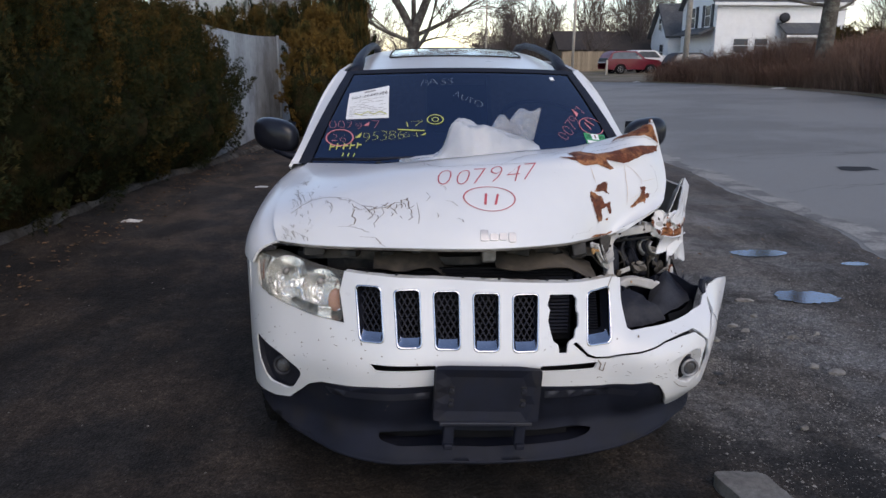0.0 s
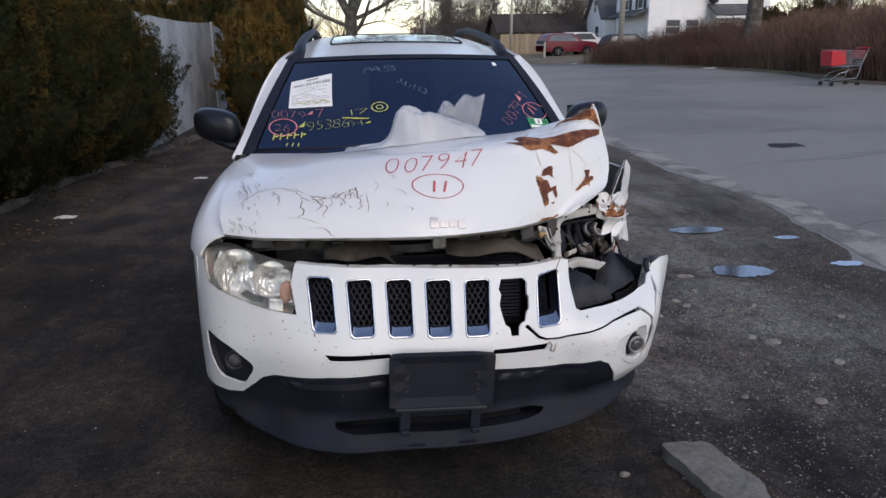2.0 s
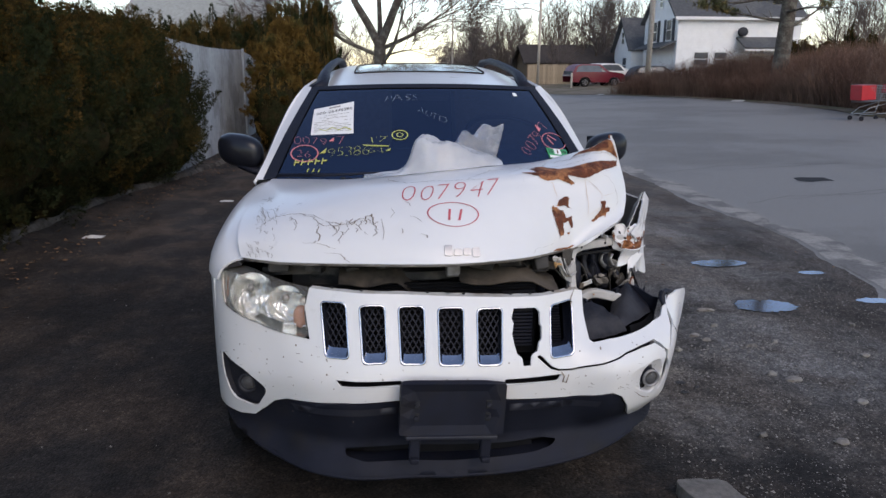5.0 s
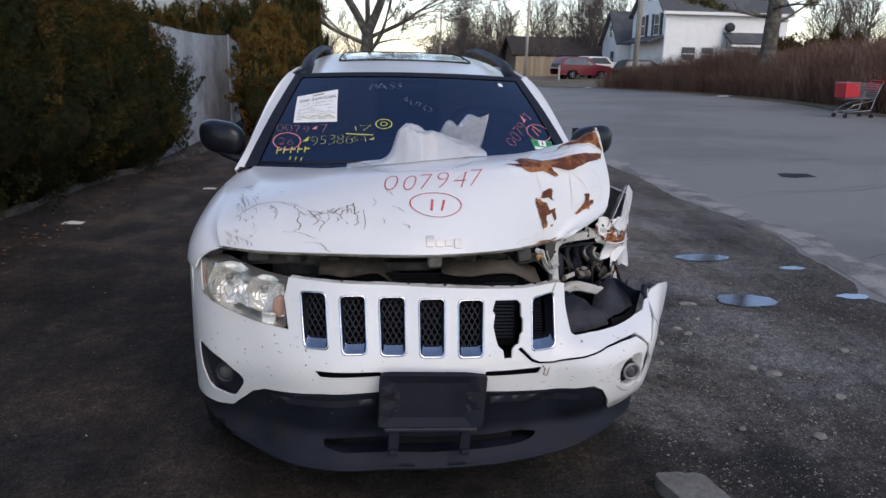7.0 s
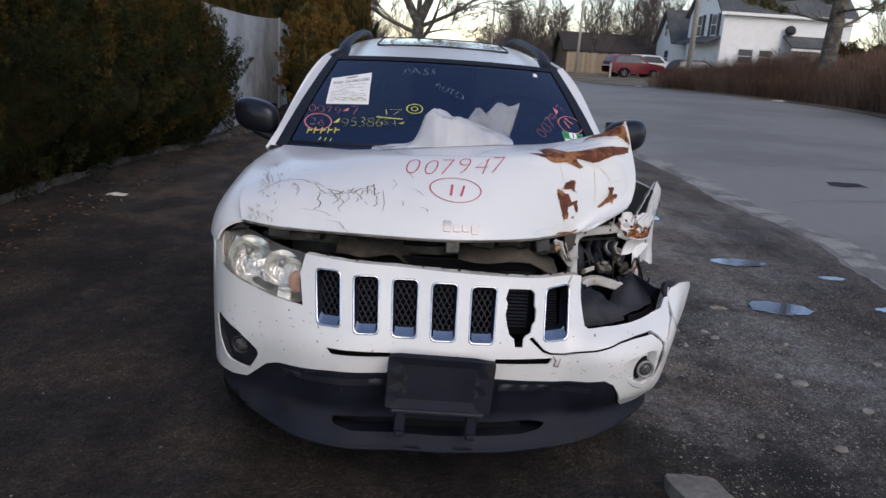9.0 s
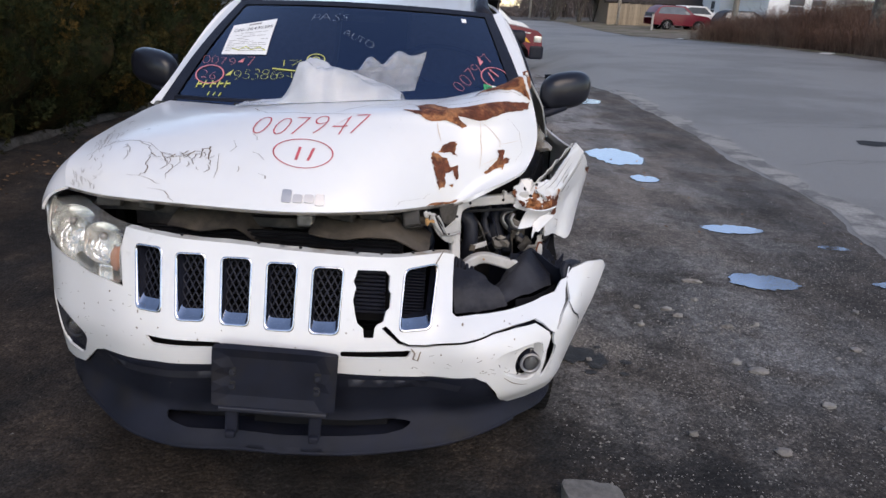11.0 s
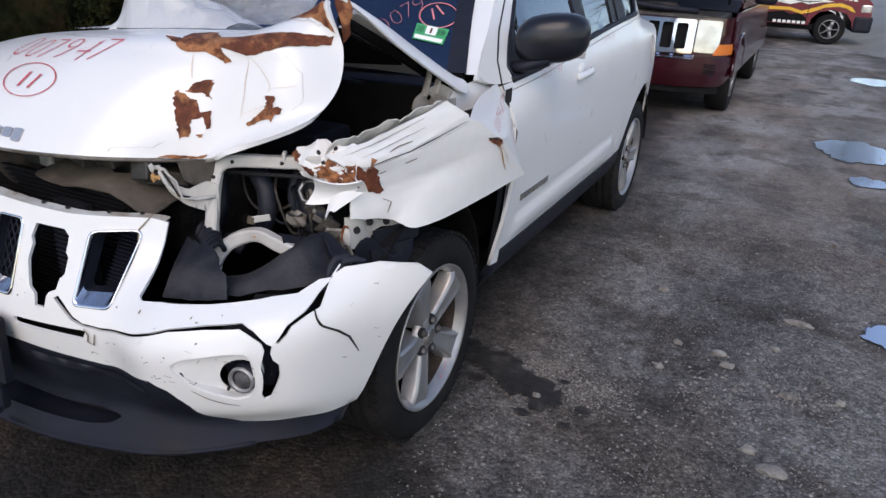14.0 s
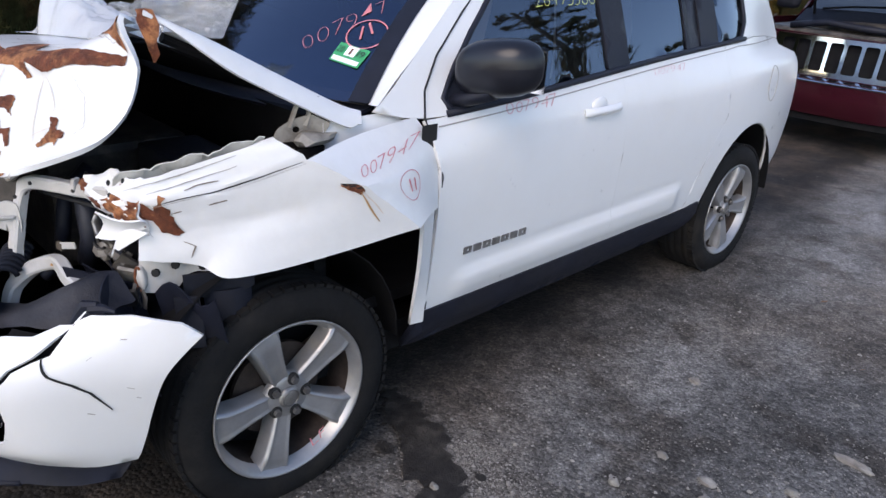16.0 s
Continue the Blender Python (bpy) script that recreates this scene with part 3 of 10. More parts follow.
def sheet(outline, holes=(), step=0.03, f=None, bm=None):
    """A sheet with holes, drawn flat in two coordinates and carried onto a curved form by f."""
    outline = dense(outline, step)
    holes = [dense(h, step) for h in holes]
    pts, edges = [], []
    for loop in (outline, *holes):
        k = len(pts)
        pts += [Vector(p) for p in loop]
        edges += [(k + i, k + (i + 1) % len(loop)) for i in range(len(loop))]
    xs, ys = [p[0] for p in outline], [p[1] for p in outline]
    border = np.array([tuple(p) for p in pts])
    nx, ny = int((max(xs) - min(xs)) / step), int((max(ys) - min(ys)) / step)
    for i in range(1, nx + 1):
        for j in range(1, ny + 1):
            q = (min(xs) + i * step + (0.5 * step if j % 2 else 0), min(ys) + j * step)
            if inside(q, outline) and not any(inside(q, h) for h in holes) and np.min(np.hypot(border[:, 0] - q[0], border[:, 1] - q[1])) > step * 0.45:
                pts.append(Vector(q))
    vs, _, fs, *_ = delaunay_2d_cdt(pts, edges, [], 0, 1e-6)
    bm = bm or bmesh.new()
    made = {}
    for face in fs:
        c = (sum(vs[k][0] for k in face) / 3, sum(vs[k][1] for k in face) / 3)
        if not inside(c, outline) or any(inside(c, h) for h in holes):
            continue
        for k in face:
            if k not in made:
                made[k] = bm.verts.new(f(vs[k][0], vs[k][1]) if f else (vs[k][0], vs[k][1], 0))
        bm.faces.new([made[k] for k in face])
    return bm


def flip(bm):
    bmesh.ops.reverse_faces(bm, faces=bm.faces)
    return bm


def ribbon(points, width, f, bm=None, fade=True, lift=0.0):
    """A flat band of that width along points given in two coordinates, carried by f."""
    bm = bm or bmesh.new()
    rows = []
    n = len(points)
    for i, p in enumerate(points):
        a, b = points[max(i - 1, 0)], points[min(i + 1, n - 1)]
        d = Vector((b[0] - a[0], b[1] - a[1]))
        d = d.normalized() if d.length else Vector((1, 0))
        w = width * (0.35 + 0.65 * math.sin(math.pi * (i + 0.5) / n)) if fade else width
        rows.append([bm.verts.new(f(p[0] - d.y * s * w / 2, p[1] + d.x * s * w / 2)) for s in (-1, 1)])
    for a, b in zip(rows, rows[1:]):
        bm.faces.new((a[0], a[1], b[1], b[0]))
    return bm


def lettering(text, f, height, slant=0.0, thin=0.0, spacing=1.0, at=(0, 0), turn=0.0, wobble=0.0, seed=3):
    """Writing in the built-in font, drawn flat and carried onto a surface by f(x, y)."""
    r = random.Random(seed)
    whole = bmesh.new()
    pen = 0.0
    for ch in text:
        if ch == " ":
            pen += 0.35 * height * spacing
            continue
        cu = bpy.data.curves.new("writing", "FONT")
        cu.body, cu.size, cu.resolution_u, cu.offset = ch, height * 1.38, 3, -thin * height
        tmp = bpy.data.objects.new("writing", cu)
        me = tmp.to_mesh()
        bm = bmesh.new()
        bm.from_mesh(me)
        tmp.to_mesh_clear()
        bpy.data.objects.remove(tmp)
        bpy.data.curves.remove(cu)
        if not bm.verts:
            bm.free()
            continue
        lo, hi = min(v.co.x for v in bm.verts), max(v.co.x for v in bm.verts)
        tilt, lift, grow = r.uniform(-1, 1) * wobble, r.uniform(-1, 1) * wobble * height * 0.6, 1 + r.uniform(-1, 1) * wobble
        verts = {}
        c, s = math.cos(turn), math.sin(turn)
        for v in bm.verts:
            x, y = (v.co.x - lo) * grow + pen, v.co.y * grow + lift
            x += (slant + tilt) * y
            verts[v] = whole.verts.new(f(at[0] + c * x - s * y, at[1] + s * x + c * y))
        for face in bm.faces:
            whole.faces.new([verts[v] for v in face.verts])
        bm.free()
        pen += (hi - lo) * grow + 0.16 * height * spacing
    return whole


def ring_band(cx, cy, rx, ry, width, f, n=40, turn=0.0):
    """An ellipse drawn with a pen."""
    bm = bmesh.new()
    rows = []
    for i in range(n):
        a = i * math.tau / n
        rows.append([bm.verts.new(f(cx + (rx + s * width / 2) * math.cos(a) * math.cos(turn) - (ry + s * width / 2) * math.sin(a) * math.sin(turn),
                                    cy + (rx + s * width / 2) * math.cos(a) * math.sin(turn) + (ry + s * width / 2) * math.sin(a) * math.cos(turn))) for s in (-1, 1)])
    for i in range(n):
        a, b = rows[i], rows[(i + 1) % n]
        bm.faces.new((a[0], a[1], b[1], b[0]))
    return bm


def blob(at, size, rough=0.15, seed=1, detail=2, bm=None):
    """A lumpy rounded solid."""
    bm = bm or bmesh.new()
    before = set(bm.verts)
    bmesh.ops.create_icosphere(bm, subdivisions=detail, radius=1)
    for v in bm.verts:
        if v not in before:
            k = 1 + rough * noise.noise(v.co * 1.7 + Vector((seed * 7.1, seed * 3.3, seed)))
            v.co = Vector(at) + Vector((v.co.x * size[0] * k, v.co.y * size[1] * k, v.co.z * size[2] * k))
    return bm

# ---- land ----
def axis(marks):
    out = []
    for (a, step), (b, _) in zip(marks, marks[1:]):
        n = max(1, round((b - a) / step))
        out += [a + (b - a) * k / n for k in range(n)]
    return out + [marks[-1][0]]


gx = axis([(-1500, 300), (-60, 10), (-12, 0.8), (-5, 0.16), (5, 0.16), (12, 1.2), (60, 10), (1500, 0)])
gy = axis([(-1500, 300), (-40, 6), (-6, 0.5), (-1.5, 0.13), (9, 0.3), (30, 2), (90, 15), (1800, 0)])
PUDDLES = [(2.61, 3.59, 0.25, 0.11, 3), (2.40, 2.44, 0.22, 0.13, 5), (2.24, 6.32, 0.30, 0.46, 7), (2.32, 5.22, 0.14, 0.15, 8), (3.22, 3.24, 0.11, 0.05, 10), (3.24, 2.50, 0.12, 0.06, 11), (2.63, 11.4, 0.33, 0.42, 12)]


def ground_z(x, y):
    z = terrain(x, y)
    if abs(x) < 14 and -6 < y < 26:
        k = min(((x - px) / a) ** 2 + ((y - py) / b) ** 2 for px, py, a, b, _ in PUDDLES)
        z += (1 - 0.95 * math.exp(-0.12 * k)) * (0.010 * noise.noise(Vector((x * 0.7, y * 0.7, 2.0))) + 0.005 * noise.noise(Vector((x * 2.6, y * 2.6, 5.0))) + 0.003 * noise.noise(Vector((x * 7, y * 7, 8.0))))
        for px, py, a, b, _ in PUDDLES:
            k = ((x - px) / (a * 1.7)) ** 2 + ((y - py) / (b * 2.0)) ** 2
            if k < 4:
                z -= 0.014 * math.exp(-k)
        if y > 11:
            verge = float(np.interp(y, [11, 13.5, 17, 20, 22, 25, 30], [3.74, 3.64, 3.34, 2.90, 2.36, 1.66, 1.36]))
            z -= 0.045 * ease(x, verge, verge + 0.35)
        elif x > 3.7:
            z -= 0.02 * ease(x, 3.75, 4.1)
        if x < -3.0 and y < 20:
            z += 0.10 * ease(x, -3.0, -3.9)
    elif 26 <= y < 44:
        z -= 0.06 * ease(x, 1.4, 2.2) * ease(x, 8.0, 7.0)
    return z


bm = bmesh.new()
grid = [[bm.verts.new((x, y, ground_z(x, y))) for y in gy] for x in gx]
for i in range(len(gx) - 1):
    for j in range(len(gy) - 1):
        bm.faces.new((grid[i][j], grid[i + 1][j], grid[i + 1][j + 1], grid[i][j + 1]))
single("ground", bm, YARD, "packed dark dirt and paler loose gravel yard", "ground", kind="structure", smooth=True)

# asphalt street with a broken edge
r = random.Random(31)
edge = []
y = -30.0
while y < 70:
    wander = 0.10 * noise.noise(Vector((0.0, y * 0.9, 3.0))) + 0.05 * noise.noise(Vector((2.0, y * 4.0, 1.0)))
    edge.append((float(np.interp(y, [-30, 1.0, 2.4, 3.7, 4.1, 6.0, 10, 13.5, 17, 20, 22, 25, 30, 38, 48, 70], [3.3, 3.35, 3.42, 3.62, 3.76, 3.66, 3.62, 3.50, 3.20, 2.75, 2.2, 1.5, 1.2, 1.5, 3.5, 5.0])) + 0.6 * wander, y))
    y += 0.12 if -1 < y < 9 else (0.4 if y < 20 else 2.0)
far_edge = [(9.0, 75), (8.8, 60), (9.0, 45), (9.6, 39), (11.5, 37.2), (13.3, 33.2), (14.3, 29.5), (14.8, 25), (14.6, 21), (13.7, 18.4), (14.2, 15), (17, 10), (26, 0), (60, -30)]


def road_z(x, y):
    return terrain(x, y) + 0.014 + 0.004 * noise.noise(Vector((x * 0.8, y * 0.8, 6.0)))


bm = bmesh.new()
rows = []
for x0, y in edge:
    x1 = float(np.interp(y, [p[1] for p in far_edge[::-1]], [p[0] for p in far_edge[::-1]]))
    us = [0, 0.006, 0.02, 0.035, 0.05, 0.07, 0.09, 0.11, 0.13, 0.155, 0.18, 0.21, 0.25, 0.35, 0.5, 0.75, 1.0]
    rows.append([bm.verts.new((x0 - 0.14, y, terrain(x0, y) - 0.012))] + [bm.verts.new((x0 + (x1 - x0) * u, y, road_z(x0 + (x1 - x0) * u, y) - (0.010 if k == 0 else 0))) for k, u in enumerate(us)])
for a, b in zip(rows, rows[1:]):
    for k in range(len(a) - 1):
        bm.faces.new((a[k], a[k + 1], b[k + 1], b[k]))
road = single("road", bm, ASPHALT, "worn grey asphalt street with a crumbling edge", "road", kind="structure", smooth=True)
# paler crumbled band along the edge
inner = [(x + 0.30 + 0.24 * noise.noise(Vector((5.0, y * 1.1, 2.0))) + 0.08 * noise.noise(Vector((7.0, y * 5.0, 2.0))), y) for x, y in edge if 1.6 < y < 16]
outer = [(x + 0.004, y) for x, y in edge if 1.6 < y < 16]
bm = bmesh.new()
rows = [[bm.verts.new((a[0] + (b[0] - a[0]) * t, a[1], road_z(a[0], a[1]) + (0.004 if t else -0.007))) for t in (0, 0.35, 1)] for a, b in zip(outer, inner)]
for a, b in zip(rows, rows[1:]):
    for k in (0, 1):
        bm.faces.new((a[k], a[k + 1], b[k + 1], b[k]))
part("crumbled_edge", bm, ASPHALT_EDGE, road, smooth=True)
for k, pts in enumerate([[(3.9, 3.4), (4.2, 3.55), (4.7, 3.5), (5.4, 3.9)], [(4.2, 6.2), (4.9, 6.6), (6.0, 6.5), (7.5, 7.1)], [(3.9, 2.4), (4.3, 2.2), (5.0, 2.35), (6.4, 2.0)], [(4.2, 9.0), (5.5, 9.6), (7.5, 9.3)]]):
    part("tar_crack", ribbon(jagged(pts, 0.03, 0.15, k)[:-3], 0.012, lambda x, y: (x, y, road_z(x, y) + 0.004)), SEAM, road)
part("manhole_patch", sheet(jagged([(5.7, 7.6), (6.15, 7.6), (6.2, 7.95), (5.75, 8.0)], 0.04, 0.15, 2), (), 0.2, lambda x, y: (x, y, road_z(x, y) + 0.005)), SEAM, road)

# damp patches and puddles
for k, (px, py, a, b, seed) in enumerate(PUDDLES):
    outline = [(px + a * (1.0 + 0.22 * noise.noise(Vector((math.cos(t) * 1.3, math.sin(t) * 1.3, seed))) + 0.20 * noise.noise(Vector((math.cos(t) * 5, math.sin(t) * 5, seed))) + 0.07 * noise.noise(Vector((math.cos(t) * 15, math.sin(t) * 15, seed)))) * math.cos(t), py + b * (1.0 + 0.28 * noise.noise(Vector((math.cos(t) * 1.9, math.sin(t) * 1.9, seed + 3))) + 0.26 * noise.noise(Vector((math.cos(t) * 6, math.sin(t) * 6, seed + 3))) + 0.08 * noise.noise(Vector((math.cos(t) * 15, math.sin(t) * 15, seed + 3)))) * math.sin(t)) for t in np.linspace(0, math.tau, 90)[:-1]]
    level = terrain(px, py) - 0.003
    wet = single("damp_patch", sheet([(px + (x - px) * (1.05 + 0.05 * math.sin(31 * x)), py + (y - py) * (1.06 + 0.05 * math.sin(37 * y))) for x, y in outline], (), 0.08, lambda x, y: (x, y, ground_z(x, y) + 0.005)), WET, "dark damp dirt round a puddle", "damp patch", "damp patches", smooth=True)
    single("puddle", sheet(outline, (), 0.08, lambda x, y: (x, y, level)), WATER, "shallow puddle reflecting the sky", "puddle", "puddles on the yard", smooth=True)
# low crumbled dirt kerb along the foot of the hedge
def kerb_at(u, v):
    y = 3.2 + 8.2 * u
    x = smooth_interp(y, [3.2, 4.9, 6.9, 8.6, 11.4], [-3.72, -3.67, -3.59, -3.375, -3.05]) + 0.03 * noise.noise(Vector((y * 2.1, 1.0, 4.0)))
    w = 0.085 + 0.03 * noise.noise(Vector((y * 3.0, 7.0, 1.0)))
    lift = (0.055 + 0.02 * noise.noise(Vector((y * 4.0, v * 2.0, 2.0)))) * math.sin(math.pi * v) ** 0.7 if 0 < v < 1 else -0.02
    return (x - w + 2 * w * v, y, ground_z(x, y) + lift)


single("dirt_kerb", loft(kerb_at, 160, 8), KERB_DIRT, "low pale dirt kerb at the foot of the hedge", "kerb", kind="structure", smooth=True)
stain = [(0.62, 1.47), (0.85, 1.46), (1.05, 1.37), (1.2, 1.27), (1.22, 1.15), (1.10, 1.16), (0.93, 1.26), (0.72, 1.36)]
for k, (x, y, a) in enumerate([(1.30, 1.22, 0.030), (1.27, 1.10, 0.022), (1.12, 1.10, 0.028), (0.98, 1.40, 0.030), (1.19, 1.36, 0.020), (0.90, 1.22, 0.034), (1.36, 1.16, 0.015)]):
    spot = [(x + a * (1 + 0.4 * noise.noise(Vector((math.cos(t) * 2, math.sin(t) * 2, k)))) * math.cos(t), y + 0.8 * a * math.sin(t)) for t in np.linspace(0, math.tau, 18)[:-1]]
    single("oil_stain", sheet(spot, (), 0.03, lambda x, y: (x, y, ground_z(x, y) + 0.005)), OIL, "small dark oil drip beside the stain", "stain", "oil drips", smooth=True)
single("oil_stain", sheet(jagged(rounded(stain, 0.1, 4), 0.026, 0.020, 3), (), 0.04, lambda x, y: (x, y, ground_z(x, y) + 0.006)), OIL, "dark oil stain beside the front wheel", "stain", smooth=True)

# stones and chips
def stone(name, at, size, seed, label):
    b = blob(at, size, 0.45, seed, 2)
    return single(name, b, STONE, label, "stone", "loose stones")


slab = jagged(rounded([(0.868, 0.245), (0.95, 0.262), (1.06, 0.225), (1.09, 0.10), (1.135, -0.06), (1.10, -0.16), (0.98, -0.17), (0.925, -0.03), (0.905, 0.10)], 0.03, 3), 0.004, 0.03, 5)
single("stone", sheet(slab, (), 0.03, lambda x, y: (x, y, ground_z(x, y) + 0.052 + 0.010 * noise.noise(Vector((x * 9, y * 9, 2))) + 0.004 * noise.noise(Vector((x * 30, y * 30, 2))))), STONE, "long flat pale rock half sunk in the dirt", "stone", "loose stones", smooth=True, solid=0.07, bevel=0.008)
for k, (x, y, a, b) in enumerate([(1.905, 1.205, 0.05, 0.03), (1.94, 2.36, 0.065, 0.018), (1.75, 0.55, 0.03, 0.025), (2.25, 0.75, 0.025, 0.02), (2.5, 1.5, 0.03, 0.02), (2.75, 2.0, 0.02, 0.02), (1.5, 1.9, 0.02, 0.015), (2.1, 1.75, 0.018, 0.014), (1.35, 2.4, 0.022, 0.016), (3.0, 1.3, 0.03, 0.02), (2.9, 0.4, 0.04, 0.03), (1.13, 1.22, 0.015, 0.012), (3.3, 1.9, 0.05, 0.03), (1.83, 1.28, 0.025, 0.018), (1.47, 1.66, 0.018, 0.013), (1.66, 1.89, 0.03, 0.018), (1.44, 0.64, 0.02, 0.012), (2.09, 0.92, 0.03, 0.022), (0.69, 0.13, 0.02, 0.012), (1.703, 1.811, 0.028, 0.016), (1.931, 1.701, 0.034, 0.016), (1.86, 2.05, 0.022, 0.016)]):
    stone("stone", (x, y, ground_z(x, y) + 0.006), (a, b, 0.014), k + 5, "small pale stone on the dirt")
r = random.Random(77)
chip_verts, chip_faces = [], []


def chip(x, y, s, z):
    a, k0 = r.uniform(0, math.tau), len(chip_verts)
    chip_verts.append((x + r.uniform(-0.3, 0.3) * s, y + r.uniform(-0.3, 0.3) * s, z + s * r.uniform(0.3, 0.7)))
    for k in range(5):
        w = s * r.uniform(0.6, 1.15)
        chip_verts.append((x + w * math.cos(a + k * math.tau / 5), y + w * math.sin(a + k * math.tau / 5), z - 0.2 * s))
    for k in range(5):
        chip_faces.append((k0 + 1 + k, k0 + 1 + (k + 1) % 5, k0))


for k in range(42000):
    if r.random() < 0.3:
        c = r.choice([(2.35, 1.55, 0.30), (1.75, 0.9, 0.35), (2.0, 2.0, 0.35), (3.0, 2.8, 0.4), (2.6, 0.9, 0.5), (3.3, 1.2, 0.4), (1.12, 1.42, 0.06), (1.3, 1.33, 0.07)])
        x, y = r.gauss(c[0], c[2]), r.gauss(c[1], c[2])
    else:
        x, y = (r.uniform(-3.3, 3.5) if r.random() < 0.2 else r.uniform(0.9, 3.6)), min(r.uniform(-1.2, 8), r.uniform(-1.2, 12), r.uniform(-1.2, 12))
    if (abs(x) < 0.8 and 0.2 < y < 4.3) or (x < 0.9 and r.random() < 0.75):
        continue
    chip(x, y, min(0.017, 0.0022 + r.expovariate(1 / 0.0019)), ground_z(x, y))
for cx, cy, spread, n in ((1.99, 1.72, 0.07, 160), (1.67, 1.56, 0.09, 160), (1.8, 1.65, 0.2, 150), (1.25, 1.36, 0.05, 60)):
    for k in range(n):
        x, y = r.gauss(cx, spread), r.gauss(cy, spread)
        chip(x, y, r.uniform(0.004, 0.013), ground_z(x, y))
me = bpy.data.meshes.new("gravel_chips")
me.from_pydata(chip_verts, [], chip_faces)
me.materials.append(PEBBLE)
tagged(new("gravel_chips", me), "scattered small gravel chips", "gravel", kind="stuff")
leaves = bmesh.new()
for k in range(1500):
    if k < 700:
        x, y = -3.15 + r.gauss(0, 0.25), r.uniform(0.5, 13)
    elif k < 740:
        x, y = r.uniform(1.0, 3.6), r.uniform(3, 9)
    else:
        t = r.random()
        y = 17 + 24 * t
        x = float(np.interp(y, [18.4, 21, 25, 29.5, 33.2, 37.2, 39, 45], [13.7, 14.6, 14.8, 14.3, 13.3, 11.5, 9.6, 9.0])) + r.gauss(0.1, 0.3)
    s, a = r.uniform(0.012, 0.03) * (1 if k < 740 else 2.5), r.uniform(0, math.tau)
    z = ground_z(x, y) + 0.012
    c, d = math.cos(a) * s, math.sin(a) * s
    leaves.faces.new([leaves.verts.new(p) for p in ((x - c, y - d, z), (x + d * 0.5, y - c * 0.5, z + r.uniform(0, 0.012)), (x + c, y + d, z + r.uniform(0, 0.01)), (x - d * 0.5, y + c * 0.5, z))])
single("fallen_leaves", leaves, DEAD_LEAF, "dry brown leaves along the verges", "leaves", kind="stuff")


def litter(at, s, seed, label):
    f = lambda u, v: (at[0] + s * (u - 0.5) * 1.6, at[1] + s * (v - 0.5), at[2] + 0.01 + s * 0.12 * (1 + noise.noise(Vector((u * 3, v * 3, seed)))) * math.sin(math.pi * u) * math.sin(math.pi * v) + 0.02 * s * noise.noise(Vector((u * 9, v * 9, seed))))
    single("paper_litter", loft(f, 8, 8), LITTER, label, "litter", "scraps of litter", smooth=True)


litter((-3.05, 4.9, ground_z(-3.05, 4.9)), 0.12, 1, "crumpled white paper scrap on the dirt")
litter((-2.2, 6.9, ground_z(-2.2, 6.9)), 0.10, 2, "small white paper scrap")
litter((14.6, 27.6, ground_z(14.6, 27.6)), 0.45, 3, "pale rag at the verge")
litter((11.6, 37.4, ground_z(11.6, 37.4)), 0.35, 4, "pale scrap at the verge")

# ---- the wrecked white car ----
car = thing("damaged_suv", "white compact suv with crushed corner and buckled rusty bonnet on dirt", "car", (0, 2.1, 0))


def write_on(text, surface, p00, p10, p01, thin=0.0, slant=0.0, wobble=0.06, seed=3, spacing=1.0):
    """Writing on a surface: p00 the foot of the first letter, p10 the foot of the last, p01 the head of the first."""
    flat = lettering(text, lambda x, y: (x, y, 0), 1.0, slant, thin, spacing, wobble=wobble, seed=seed)
    wide = max(v.co.x for v in flat.verts)
    a, b, c = np.array(p00), np.array(p10), np.array(p01)
    for v in flat.verts:
        q = a + (b - a) * (v.co.x / wide) + (c - a) * v.co.y
        v.co = Vector(surface(q[0], q[1]))
    return flat


def ring_on(surface, c, r, t, width):
    """A pen-drawn ellipse: centre, right and top given on the surface."""
    c, r, t = np.array(c), np.array(r) - np.array(c), np.array(t) - np.array(c)

    def f(x, y):
        q = c + r * x + t * y
        return surface(q[0], q[1])
    return ring_band(0, 0, 1, 1, width, f)


# -- bonnet --
def hood_sag(u, v):
    p = hood_at(u, v)
    w = 0.006 * math.sin(9 * u + 4 * v) * math.sin(7 * v) * ease(u, 0.3, 0.9)
    w += 0.004 * math.sin(23 * u + 11 * v) * ease(u, 0.55, 0.8)
    k = abs(u - 0.22) / 0.07
    w -= 0.007 * max(0.0, 1 - k * k) * max(0.0, 1 - ((v - 0.27) / 0.12) ** 2)
    return p + np.array((0, 0, w * math.sin(math.pi * min(v, 1.0))))


HOOD_OUT = [(0, 0), (0.12, 0), (0.25, 0), (0.4, 0), (0.55, 0), (0.68, 0), (0.8, 0), (0.9, 0), (1, 0), (1, 0.2), (1, 0.4), (1, 0.6), (1, 0.74),
            (1.0, 0.80), (0.965, 0.83), (0.95, 0.80), (0.93, 0.835), (0.90, 0.815), (0.86, 0.845), (0.80, 0.82), (0.76, 0.84), (0.72, 0.79), (0.68, 0.775), (0.73, 0.81),
            (0.74, 0.86), (0.82, 0.875), (0.9, 0.87), (0.97, 0.86), (1.0, 0.87), (1, 0.94), (1, 1), (0.75, 1), (0.5, 1), (0.25, 1), (0, 1), (0, 0.75), (0, 0.5), (0, 0.25)]
hood = part("hood", sheet(HOOD_OUT, (), 0.022, hood_sag), PAINT, car, "buckled white bonnet with peeling paint, rust and red writing", smooth=True, solid=0.012)
on_hood = proud(hood_sag, 0.0025)
on_hood_hi = proud(hood_sag, 0.004)


